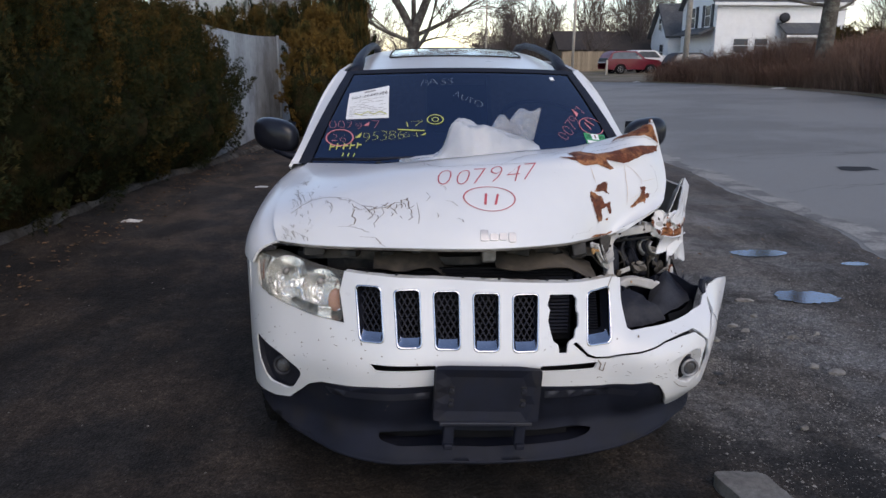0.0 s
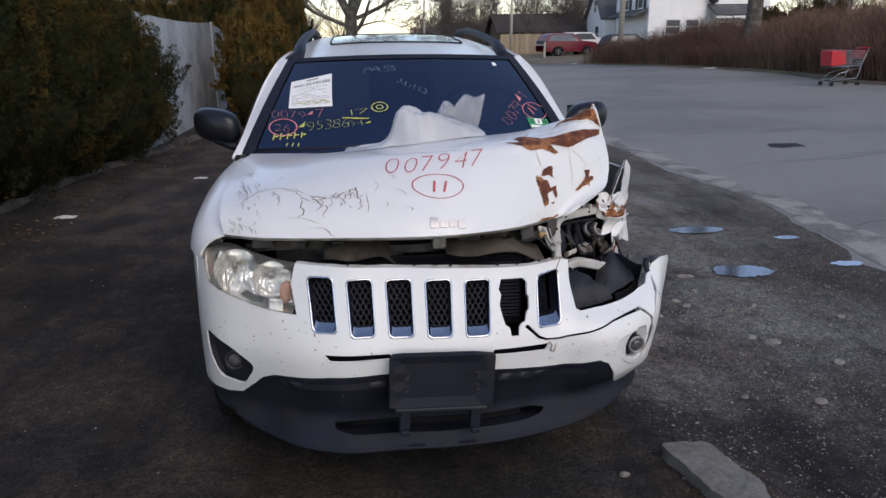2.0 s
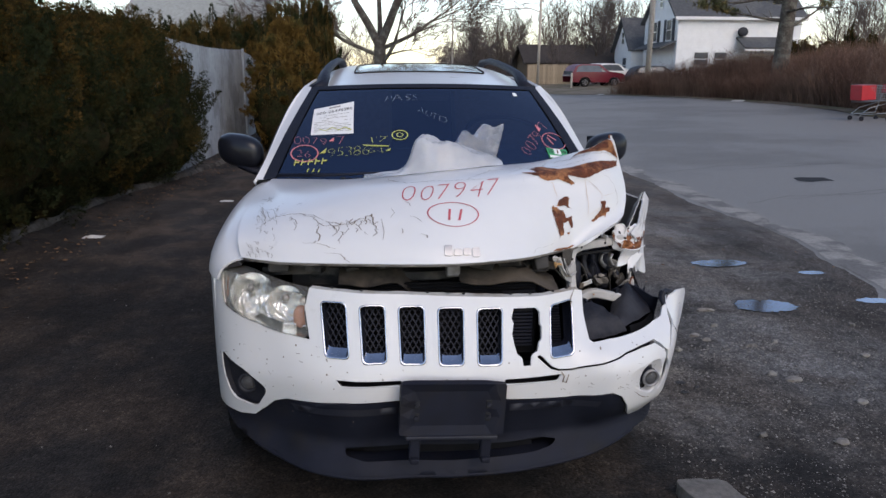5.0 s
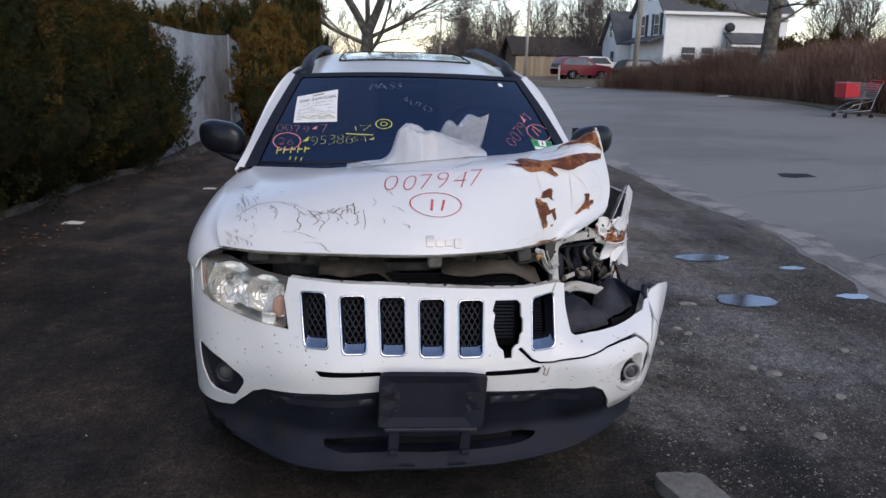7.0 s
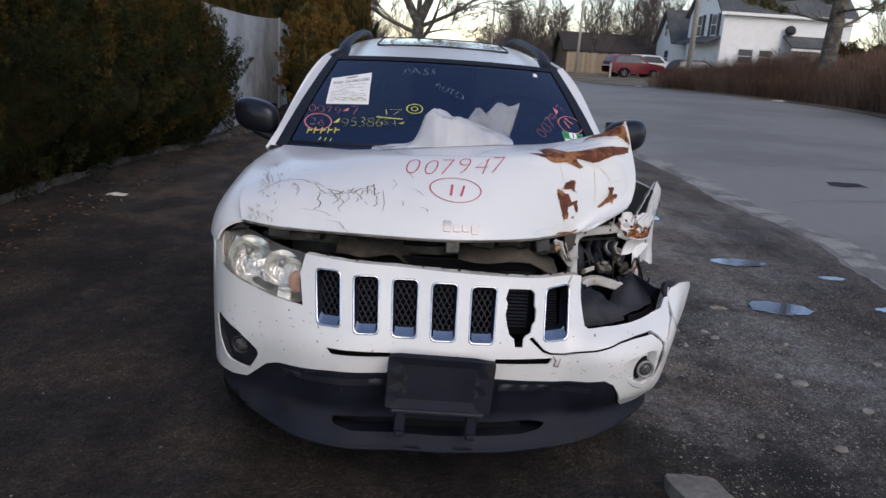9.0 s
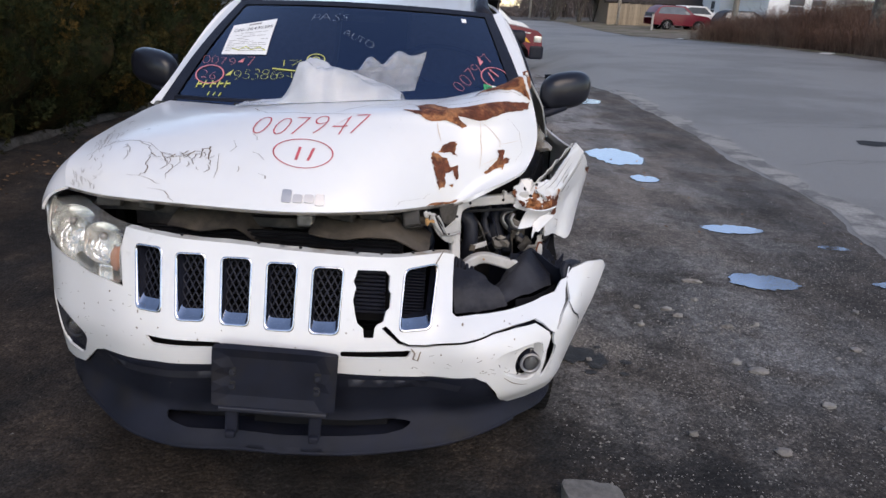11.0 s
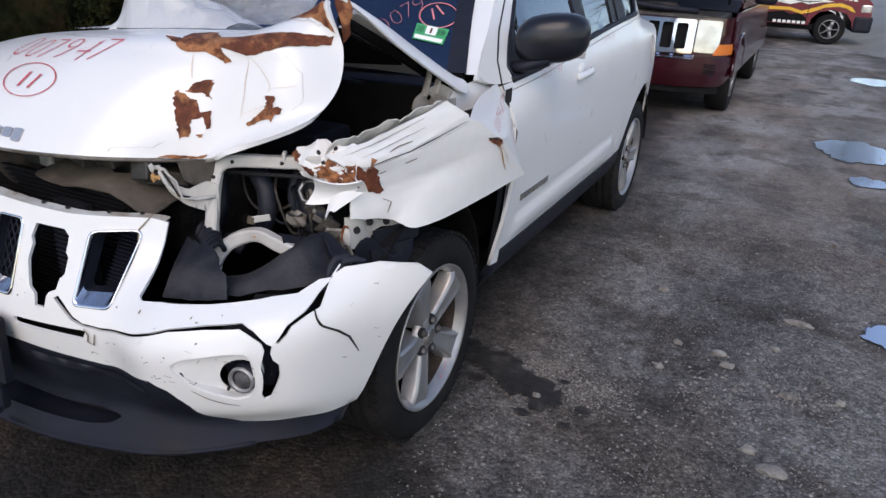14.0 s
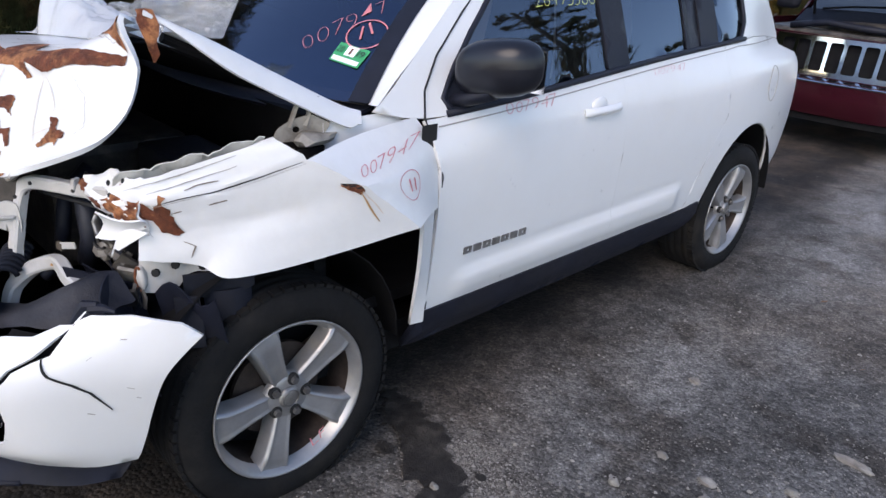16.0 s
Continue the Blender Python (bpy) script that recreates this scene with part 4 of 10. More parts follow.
def hood_lip(t):
    p = hood_sag(t, 0.0)
    return p + np.array((0, 0.012, -0.006))


part("hood_hem", tube([hood_lip(0.01 + 0.98 * i / 40) for i in range(41)], 0.007, 6), GRIMY_LEDGE, hood, smooth=True)
for k, pts in enumerate([
        [(0.585, 0.648), (0.628, 0.634), (0.614, 0.685), (0.635, 0.705), (0.655, 0.708), (0.695, 0.673), (0.741, 0.675), (0.85, 0.685), (0.95, 0.698), (0.985, 0.70), (0.97, 0.672), (0.908, 0.628), (0.845, 0.593), (0.798, 0.566), (0.775, 0.556), (0.755, 0.575), (0.728, 0.595), (0.716, 0.600), (0.728, 0.553), (0.741, 0.510), (0.729, 0.492), (0.708, 0.532), (0.689, 0.556), (0.653, 0.538), (0.635, 0.564), (0.629, 0.591)],
        [(0.676, 0.328), (0.687, 0.376), (0.700, 0.386), (0.715, 0.392), (0.719, 0.366), (0.717, 0.323), (0.722, 0.295), (0.708, 0.318), (0.700, 0.327), (0.688, 0.322)],
        [(0.664, 0.335), (0.675, 0.319), (0.686, 0.298), (0.698, 0.294), (0.701, 0.263), (0.711, 0.243), (0.729, 0.247), (0.737, 0.168), (0.730, 0.161), (0.716, 0.221), (0.697, 0.207), (0.702, 0.126), (0.692, 0.125), (0.688, 0.106), (0.678, 0.193), (0.671, 0.247), (0.662, 0.289)],
        [(0.714, 0.137), (0.728, 0.143), (0.730, 0.125), (0.720, 0.122)],
        [(0.834, 0.355), (0.853, 0.361), (0.860, 0.330), (0.866, 0.292), (0.876, 0.307), (0.892, 0.301), (0.898, 0.266), (0.886, 0.257), (0.905, 0.207), (0.886, 0.227), (0.873, 0.217), (0.856, 0.171), (0.840, 0.183), (0.846, 0.241), (0.851, 0.286)],
        [(0.962, 0.815), (0.985, 0.80), (0.99, 0.76), (0.99, 0.71), (0.98, 0.72), (0.937, 0.75), (0.871, 0.765), (0.822, 0.766), (0.775, 0.743), (0.833, 0.785), (0.898, 0.805), (0.942, 0.81)]]):
    part("rust_patch", sheet(jagged(pts, 0.0028, 0.010, k), (), 0.010, on_hood), RUST, hood, "flaking brown rust patch")
for pts in ([(0.667, 0.529), (0.672, 0.46), (0.680, 0.392)], [(0.775, 0.549), (0.777, 0.409), (0.793, 0.275), (0.807, 0.211)], [(0.780, 0.545), (0.809, 0.473), (0.833, 0.411), (0.836, 0.374)], [(0.836, 0.393), (0.898, 0.426)], [(0.802, 0.224), (0.83, 0.267), (0.846, 0.298)]):
    part("rust_streak", ribbon(dense(pts, 0.02, False), 0.0022, on_hood), RUST_FAINT, hood, "faint rusty crack in the paint")
part("rust_edge", sheet(jagged([(0.67, 0.010), (0.69, 0.022), (0.74, 0.014), (0.79, 0.024), (0.83, 0.018), (0.80, 0.006), (0.74, 0.002), (0.67, 0.002)], 0.003, 0.01, 9), (), 0.01, on_hood), RUST, hood)
for k, (pts, w) in enumerate([
        ([(0.056, 0.231), (0.098, 0.31), (0.135, 0.351), (0.179, 0.354), (0.202, 0.326), (0.213, 0.283)], 0.007),
        ([(0.213, 0.283), (0.224, 0.263), (0.253, 0.271), (0.278, 0.285), (0.292, 0.304), (0.306, 0.332), (0.308, 0.281), (0.311, 0.228)], 0.009),
        ([(0.213, 0.283), (0.209, 0.226), (0.217, 0.169), (0.205, 0.141), (0.183, 0.149)], 0.007),
        ([(0.205, 0.141), (0.225, 0.13), (0.24, 0.103)], 0.006),
        ([(0.225, 0.078), (0.245, 0.071), (0.259, 0.04), (0.266, 0.004)], 0.006),
        ([(0.244, 0.261), (0.254, 0.206), (0.249, 0.142)], 0.005),
        ([(0.33, 0.70), (0.345, 0.64), (0.364, 0.61), (0.407, 0.617), (0.46, 0.602), (0.507, 0.595), (0.534, 0.604)], 0.007),
        ([(0.028, 0.133), (0.053, 0.045), (0.072, 0.014)], 0.005),
        ([(0.09, 0.30), (0.078, 0.38), (0.062, 0.44)], 0.012),
        ([(0.04, 0.56), (0.062, 0.555), (0.085, 0.563), (0.065, 0.53)], 0.014),
        ([(0.12, 0.34), (0.105, 0.41), (0.075, 0.43)], 0.005),
        ([(0.60, 0.02), (0.61, 0.05), (0.655, 0.06), (0.67, 0.10)], 0.004),
        ([(0.70, 0.745), (0.78, 0.735), (0.86, 0.752), (0.93, 0.742), (0.985, 0.715)], 0.009),
        ([(0.64, 0.70), (0.70, 0.705), (0.77, 0.70), (0.84, 0.712)], 0.005),
        ([(0.56, 0.66), (0.60, 0.70), (0.66, 0.71), (0.69, 0.76)], 0.006),
        ([(0.47, 0.62), (0.52, 0.70), (0.60, 0.72)], 0.005),
        ([(0.86, 0.56), (0.90, 0.48), (0.93, 0.36), (0.92, 0.28)], 0.003)]):
    r = random.Random(k)
    fine = [(x + r.uniform(-0.003, 0.003), y + r.uniform(-0.006, 0.006)) for x, y in dense(pts, 0.012, False)]
    part("paint_crack", ribbon(fine, w * 0.30, on_hood), CRACK if k not in (7, 8, 9, 10, 11, 12) else SCRATCH, hood)
r = random.Random(33)
scuffs = bmesh.new()
for k in range(60):
    c = (0.055 + abs(r.gauss(0, 0.035)), 0.30 + r.gauss(0, 0.16)) if k < 34 else ((0.02 + r.uniform(0, 0.10), r.uniform(0.0, 0.10)) if k < 46 else (r.uniform(0.15, 0.40), r.uniform(0.10, 0.42)))
    a, n = r.uniform(0.8, 2.2), r.uniform(0.008, 0.032)
    mid = (c[0] + 0.5 * n * math.cos(a) + r.gauss(0, 0.003), c[1] + 1.1 * n * math.sin(a))
    ribbon([c, mid, (c[0] + n * math.cos(a + 0.4), c[1] + 2.0 * n * math.sin(a + 0.4))], r.uniform(0.0008, 0.0030), on_hood, scuffs)
part("paint_scuffs", scuffs, SCRATCH, hood)["kind"] = "stuff"
for pts, w in (([(0.020, 0.03), (0.038, 0.012), (0.030, 0.055), (0.052, 0.048)], 0.006), ([(0.06, 0.44), (0.085, 0.40), (0.10, 0.33), (0.145, 0.37)], 0.004), ([(0.165, 0.36), (0.20, 0.345), (0.222, 0.30)], 0.003), ([(0.32, 0.30), (0.324, 0.22), (0.322, 0.17)], 0.003)):
    part("paint_crack", ribbon(dense(pts, 0.012, False), w * 0.5, on_hood), SCRATCH, hood)
r = random.Random(12)
chips = bmesh.new()
for k in range(16):
    c = (0.232 + r.gauss(0.02, 0.024), 0.272 + r.gauss(0, 0.016))
    a = r.uniform(0, math.pi)
    ribbon([(c[0] - 0.008 * math.cos(a), c[1] - 0.016 * math.sin(a)), c, (c[0] + 0.008 * math.cos(a + 0.5), c[1] + 0.016 * math.sin(a + 0.5))], r.uniform(0.001, 0.0026), on_hood_hi, chips)
part("paint_chips", chips, CRACK, hood)["kind"] = "stuff"
part("red_number", write_on("007947", on_hood, (0.35, 0.425), (0.521, 0.445), (0.362, 0.575), 0.040, wobble=0.10, spacing=1.2), RED_MARK, hood, "red hand-painted number 007947")
part("red_ring", ring_on(on_hood, (0.439, 0.347), (0.484, 0.334), (0.441, 0.42), 0.05), RED_MARK, hood)
part("red_number", write_on("11", on_hood, (0.427, 0.31), (0.45, 0.306), (0.433, 0.39), 0.042), RED_MARK, hood, "red number 11")
# maker's badge, as plain raised bars
badge = bmesh.new()
bu = proud(hood_sag, 0.004)
for k in range(4):
    x0 = 0.418 + 0.0165 * k
    top = 0.155 if k == 0 else 0.125
    low = 0.066 if k < 3 else 0.045
    sheet(rounded([(x0, low), (x0 + 0.0135, low - 0.003), (x0 + 0.0135, top - 0.003), (x0, top)], 0.008, 4), (), 0.008, bu, badge)
part("badge", badge, SILVER, hood, "chrome maker's badge", smooth=True, solid=0.006)
# rear strip of the bonnet seen edge-on, with its frame underneath
part("hood_frame", tube([hood_at(0.985, v) + np.array((-0.02, 0, -0.03)) for v in (0.86, 0.9, 0.94, 0.99)], 0.022, 6, flat=0.6), DARK, hood)
part("torn_flap", sheet(jagged([(0.0, 0.0), (0.035, -0.015), (0.045, 0.02), (0.028, 0.05), (0.03, 0.085), (0.018, 0.11), (0.004, 0.07), (-0.006, 0.03)], 0.003, 0.012, 4), (), 0.012,
     lambda a, b: (0.668 + 0.55 * a + 0.012 * math.sin(30 * b), 0.664 + 0.8 * a + 0.1 * b, 1.324 - 0.25 * a - 1.0 * b)), RUST, hood, "curled rusty steel flap", solid=0.003)


def blade(u, v):
    """The folded edge of the torn rear strip, from the peak of the bonnet to its hinge."""
    p = spline([(0.680, 0.672, 1.316), (0.705, 0.80, 1.262), (0.738, 0.96, 1.176), (0.772, 1.12, 1.092), (0.785, 1.19, 1.066)], u)
    w = 0.070 * ease(u, 0.0, 0.40) * (1 - 0.35 * ease(u, 0.85, 1.0)) * v
    return p + np.array((0.62 * w, -0.42 * w, -0.55 * w + 0.006 * math.sin(math.pi * v)))


part("rear_strip", loft(blade, 24, 5), PAINT_WORN, hood, "torn rear strip of the bonnet", smooth=True, solid=0.006)
part("rear_strip_crease", ribbon([(0.15, 0.35), (0.3, 0.55), (0.5, 0.5), (0.66, 0.62)], 0.06, lambda u, v: blade(u, v) + np.array((0.002, -0.003, 0.003))), SCRATCH, hood)
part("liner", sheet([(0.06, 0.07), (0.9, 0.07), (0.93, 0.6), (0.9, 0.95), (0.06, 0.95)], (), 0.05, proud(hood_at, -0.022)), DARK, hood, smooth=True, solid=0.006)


# -- bumper and grille --
SLOT_LOW = [0.661, 0.645, 0.637, 0.631, 0.627, 0.627, 0.631]
SLOT_TOP = [0.838, 0.829, 0.822, 0.816, 0.810, 0.805, 0.800]


def slot(i, grow=0.0):
    """The outline of a grille slot on the bumper's skin; the torn bumper hangs lower towards the driver side."""
    c = (i - 3) * 0.1275 - 0.0055
    lean = 0.008 * (i - 3) / 3 if i < 6 else 0.006
    w, lo, hi = 0.0435 + grow, SLOT_LOW[i] - grow + 0.002, SLOT_TOP[i] + grow - 0.002
    if i == 6:
        c, w = c + 0.006, w + 0.0045
    return rounded([(c - w * 0.95 - 0.5 * lean, lo), (c + w * 0.95 - 0.5 * lean, lo), (c + w + lean, hi), (c - w + lean, hi)], 0.018 + 0.4 * grow, 4)


def grille_top(a):
    """Height of the grille's upper edge."""
    return smooth_interp(a, [-0.48, -0.37, -0.2, 0.0, 0.15, 0.32, 0.45, 0.48], [0.874, 0.870, 0.860, 0.850, 0.843, 0.835, 0.826, 0.818])


SLOT6 = [(0.207, 0.803), (0.286, 0.800), (0.300, 0.785), (0.299, 0.748), (0.306, 0.738), (0.304, 0.700), (0.294, 0.690), (0.288, 0.664), (0.270, 0.655), (0.264, 0.645), (0.262, 0.619), (0.235, 0.620), (0.231, 0.646), (0.214, 0.660), (0.207, 0.682), (0.198, 0.722), (0.205, 0.757), (0.197, 0.772)]
CRACK_GAP = [(0.296, 0.651), (0.308, 0.640), (0.340, 0.608), (0.366, 0.596), (0.414, 0.592), (0.520, 0.610), (0.617, 0.636), (0.693, 0.644), (0.772, 0.646), (0.806, 0.630), (0.837, 0.602), (0.849, 0.595), (0.848, 0.577), (0.852, 0.561), (0.864, 0.545), (0.864, 0.513), (0.855, 0.484), (0.837, 0.448), (0.820, 0.440),
             (0.816, 0.454), (0.824, 0.480), (0.829, 0.514), (0.827, 0.54), (0.834, 0.571), (0.836, 0.585), (0.828, 0.602), (0.803, 0.620), (0.774, 0.635), (0.697, 0.636), (0.619, 0.630), (0.522, 0.604), (0.416, 0.584), (0.366, 0.588), (0.335, 0.599), (0.298, 0.632), (0.284, 0.645)]
FOG_L = rounded([(0.628, 0.552), (0.652, 0.571), (0.701, 0.578), (0.752, 0.584), (0.808, 0.580), (0.816, 0.54), (0.808, 0.48), (0.792, 0.455), (0.759, 0.447), (0.709, 0.470), (0.664, 0.498)], 0.018, 4)
FOG_R = rounded([(-0.645, 0.508), (-0.745, 0.565), (-0.905, 0.60), (-0.895, 0.50), (-0.835, 0.418), (-0.705, 0.415)], 0.03, 4)
SLIT_R = rounded([(-0.392, 0.595), (-0.374, 0.572), (-0.17, 0.572), (-0.17, 0.590)], 0.006, 2)
SLIT_L = rounded([(0.17, 0.582), (0.375, 0.578), (0.362, 0.553), (0.17, 0.562)], 0.006, 2)
# white upper skin, from the passenger-side wheel arch round to the tear
COVER = [(-0.478, 0.874), (-0.494, 0.81), (-0.478, 0.712), (-0.60, 0.722), (-0.73, 0.745), (-0.835, 0.772), (-0.855, 0.83), (-0.868, 0.895), (-0.985, 0.875), (-1.10, 0.85), (-1.105, 0.80), (-1.09, 0.62), (-1.05, 0.45), (-1.02, 0.36),
         (-0.90, 0.357), (-0.80, 0.360), (-0.72, 0.378), (-0.66, 0.43), (-0.62, 0.470), (-0.57, 0.492), (-0.37, 0.512), (-0.17, 0.517), (0.17, 0.507), (0.40, 0.483), (0.50, 0.488), (0.566, 0.500), (0.607, 0.478), (0.642, 0.428), (0.664, 0.372), (0.70, 0.332), (0.78, 0.324), (0.86, 0.330),
         (0.94, 0.322), (1.036, 0.325), (1.060, 0.42), (1.085, 0.54), (1.105, 0.62), (1.124, 0.69), (1.07, 0.722), (0.975, 0.742), (0.905, 0.735), (0.893, 0.742), (0.888, 0.715), (0.868, 0.712), (0.845, 0.690), (0.78, 0.682), (0.67, 0.675), (0.56, 0.672),
         (0.502, 0.665), (0.488, 0.672), (0.483, 0.75), (0.484, 0.817), (0.45, 0.826), (0.32, 0.835), (0.15, 0.843), (0.0, 0.850), (-0.2, 0.860), (-0.37, 0.870)]
TEAR = jagged([(0.889, 0.708), (0.896, 0.69), (0.906, 0.664), (0.890, 0.652), (0.874, 0.634), (0.872, 0.618), (0.860, 0.601), (0.854, 0.602), (0.862, 0.622), (0.863, 0.638), (0.881, 0.660), (0.885, 0.69)], 0.0012, 0.02, 6)
cover = part("front_bumper", sheet(COVER, [slot(i) for i in (0, 1, 2, 3, 4, 6)] + [SLOT6, CRACK_GAP, FOG_L, FOG_R, SLIT_R, SLIT_L, TEAR], 0.022, bumper_at), PAINT, car,
             "cracked white front bumper with seven grille slots", smooth=True, solid=0.008)
on_bumper = proud(bumper_at, 0.002)
part("hairline_crack", ribbon(dense([(0.897, 0.660), (0.912, 0.64), (0.925, 0.624), (0.957, 0.599), (0.979, 0.573), (1.004, 0.514)], 0.012, False), 0.0045, on_bumper), SEAM, cover)
part("hairline_crack", ribbon(dense([(0.664, 0.485), (0.70, 0.455), (0.73, 0.44), (0.76, 0.43)], 0.012, False), 0.003, on_bumper), CRACK, cover)
part("hairline_crack", ribbon(dense([(0.452, 0.835), (0.43, 0.80), (0.432, 0.77)], 0.01, False), 0.004, on_bumper), CRACK, cover)
r = random.Random(5)
scuffs = bmesh.new()
for k in range(34):
    c = (r.uniform(0.36, 0.70), r.uniform(0.50, 0.575)) if k < 16 else ((r.uniform(0.6, 1.05), r.uniform(0.36, 0.70)) if k < 26 else (r.uniform(-0.8, -0.45), r.uniform(0.53, 0.70)))
    ribbon([c, (c[0] + r.uniform(0.004, 0.016), c[1] + r.uniform(-0.008, 0.008))], r.uniform(0.001, 0.003), on_bumper, scuffs)
part("scuffs", scuffs, SCRATCH, cover)["kind"] = "stuff"
specks = bmesh.new()
for k in range(90):
    c = (r.uniform(-0.95, -0.30), r.uniform(0.40, 0.72)) if k < 55 else (r.uniform(-0.30, 0.85), r.uniform(0.50, 0.66))
    n = r.uniform(0.0012, 0.0036)
    sheet([(c[0] + n * r.uniform(0.6, 1.3) * math.cos(t), c[1] + n * r.uniform(0.6, 1.3) * math.sin(t)) for t in (0.2, 1.5, 2.9, 4.1, 5.3)], (), 0.02, on_bumper, specks)
part("stone_chips", specks, CRACK, cover, "tiny dark stone chips")["kind"] = "stuff"
part("tape_tear", ribbon([(0.372, 0.585), (0.383, 0.57), (0.378, 0.552), (0.392, 0.545), (0.40, 0.575)], 0.006, proud(bumper_at, 0.004)), CRACK, cover)


def slot_ring(i):
    """Chrome surround: a narrow bright rim round the slot, with a broad sill at its foot."""
    bm = bmesh.new()
    rows = []
    outer, n = slot(i, 0.002), len(slot(i))
    inner = slot(i, -0.0045)
    for k in range(n):
        a, b = outer[k], inner[k]
        low = 0.021 if b[1] < SLOT_LOW[i] + 0.022 else 0.0
        rows.append([bm.verts.new(bumper_at(a[0], a[1], 0.001)), bm.verts.new(bumper_at((a[0] + b[0]) / 2, (a[1] + b[1]) / 2, 0.005)), bm.verts.new(bumper_at(b[0], b[1], -0.003)),
                     bm.verts.new(bumper_at(b[0], b[1] + low, -0.022 if low else -0.010))])
    for k in range(n):
        p, q = rows[k - 1], rows[k]
        for j in range(3):
            bm.faces.new((p[j], q[j], q[j + 1], p[j + 1]))
    return bm


def slot_wall(i):
    """Black side walls of a slot."""
    bm = bmesh.new()
    foot = SLOT_LOW[i] + 0.022
    rows = [[bm.verts.new(bumper_at(a, b + (0.019 if b < foot else 0), d)) for d in ((-0.021, -0.06) if b < foot else (-0.009, -0.06))] for a, b in slot(i, -0.004)]
    for k in range(len(rows)):
        bm.faces.new((rows[k - 1][0], rows[k][0], rows[k][1], rows[k - 1][1]))
    return bm


def slot_mesh(i):
    """Diamond lattice set back in a slot."""
    bm = bmesh.new()
    c = (i - 3) * 0.1275 - 0.0055
    lo, hi = SLOT_LOW[i] + 0.004, SLOT_TOP[i] - 0.002
    for s in (-1, 1):
        for k in range(-6, 14):
            pts = []
            for m in range(15):
                z = lo + (hi - lo) * m / 14
                x = c + s * (0.60 * (z - lo) - 0.020 * k + 0.02)
                if abs(x - c) < 0.047:
                    pts.append(bumper_at(x, z, -0.030))
            if len(pts) > 1:
                tube([pts[0], pts[-1]], 0.0025, 4, bm)
    return bm


for i in range(7):
    if i == 5:
        continue
    ring = part("grille_surround", slot_ring(i), DARK_CHROME, cover, "chrome grille surround", smooth=True)
    part("slot_wall", slot_wall(i), BLACK_PLASTIC, cover, smooth=True)
    if i < 5:
        part("grille_mesh", slot_mesh(i), BLACK_PLASTIC, cover)
    else:
        fins = bmesh.new()
        for k in range(20):
            box((0.075, 0.012, 0.003), tuple(bumper_at(0.384, 0.640 + 0.0082 * k, -0.09)), (0, 0, 0), fins)
        part("cooling_insert", fins, BLACK_PLASTIC, cover)["kind"] = "stuff"
part("top_flange", sheet([(-0.475, 0.0), (0.0, 0.0), (0.475, 0.0), (0.47, 0.026), (0.0, 0.032), (-0.47, 0.026)], (), 0.015, lambda a, b: bumper_at(a, grille_top(a) - 0.002, 0) + np.array((0, b + 0.002, 0.10 * b + 0.003 * noise.noise(Vector((a * 30, b * 40, 1.0)))))),
     PRIMER, cover, smooth=True, solid=0.004)
for a in (-0.40, -0.30, -0.08, 0.04, 0.2, 0.27, 0.36, 0.42):
    clip = blob(tuple(bumper_at(a, grille_top(a), 0) + np.array((0, 0.020, 0.004))), (0.006, 0.006, 0.004), 0, 1, 1)
    part("push_clip", clip, SEAM, cover)
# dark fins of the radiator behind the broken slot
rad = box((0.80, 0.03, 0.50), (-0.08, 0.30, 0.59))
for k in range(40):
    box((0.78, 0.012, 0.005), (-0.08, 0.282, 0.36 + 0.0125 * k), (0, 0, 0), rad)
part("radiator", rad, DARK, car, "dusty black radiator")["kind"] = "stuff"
shutter = part("air_shutter", box((0.11, 0.02, 0.22), (0.237, 0.19, 0.73)), DARK, car, "ribbed black air shutter")
for k in range(14):
    part("slat", box((0.088, 0.016, 0.007), (0.237, 0.168, 0.655 + 0.0125 * k)), BLACK_PLASTIC, shutter)
# Beam and foam in near-black, so slots and cracks show shade behind them.
part("bumper_beam", loft(lambda u, v: bumper_at(-0.75 + 1.42 * u, 0.47 + 0.13 * v, -0.05), 24, 3), DARK, car, smooth=True, solid=0.05)
part("crush_foam", loft(lambda u, v: bumper_at(0.25 + 0.50 * u, 0.36 + 0.22 * v, -0.115), 14, 6), DARK, car, smooth=True, solid=0.01)
part("crush_foam", loft(lambda u, v: bumper_at(0.80 + 0.25 * u, 0.36 + 0.30 * v, -0.10), 10, 6), DARK, car, smooth=True, solid=0.006)

# lower dark fascia with intake and lip
LOW = [(-1.02, 0.355), (-0.90, 0.352), (-0.80, 0.355), (-0.72, 0.373), (-0.66, 0.425), (-0.62, 0.465), (-0.57, 0.487), (-0.37, 0.507), (-0.17, 0.512), (0.17, 0.502), (0.40, 0.478), (0.50, 0.483), (0.566, 0.495), (0.605, 0.474), (0.638, 0.425), (0.660, 0.370), (0.70, 0.328), (0.78, 0.320), (0.86, 0.325),
       (0.94, 0.318), (1.03, 0.32), (1.0, 0.275), (0.9, 0.268), (0.76, 0.268), (0.66, 0.258), (0.5, 0.242), (0.3, 0.234), (0, 0.230), (-0.3, 0.234), (-0.5, 0.242), (-0.66, 0.258), (-0.76, 0.270), (-0.9, 0.29), (-1.0, 0.31)]
INTAKE = rounded([(-0.375, 0.318), (-0.30, 0.324), (-0.15, 0.322), (0.20, 0.316), (0.32, 0.318), (0.385, 0.306), (0.36, 0.290), (0.30, 0.282), (0.0, 0.278), (-0.30, 0.284), (-0.37, 0.298)], 0.012, 3)


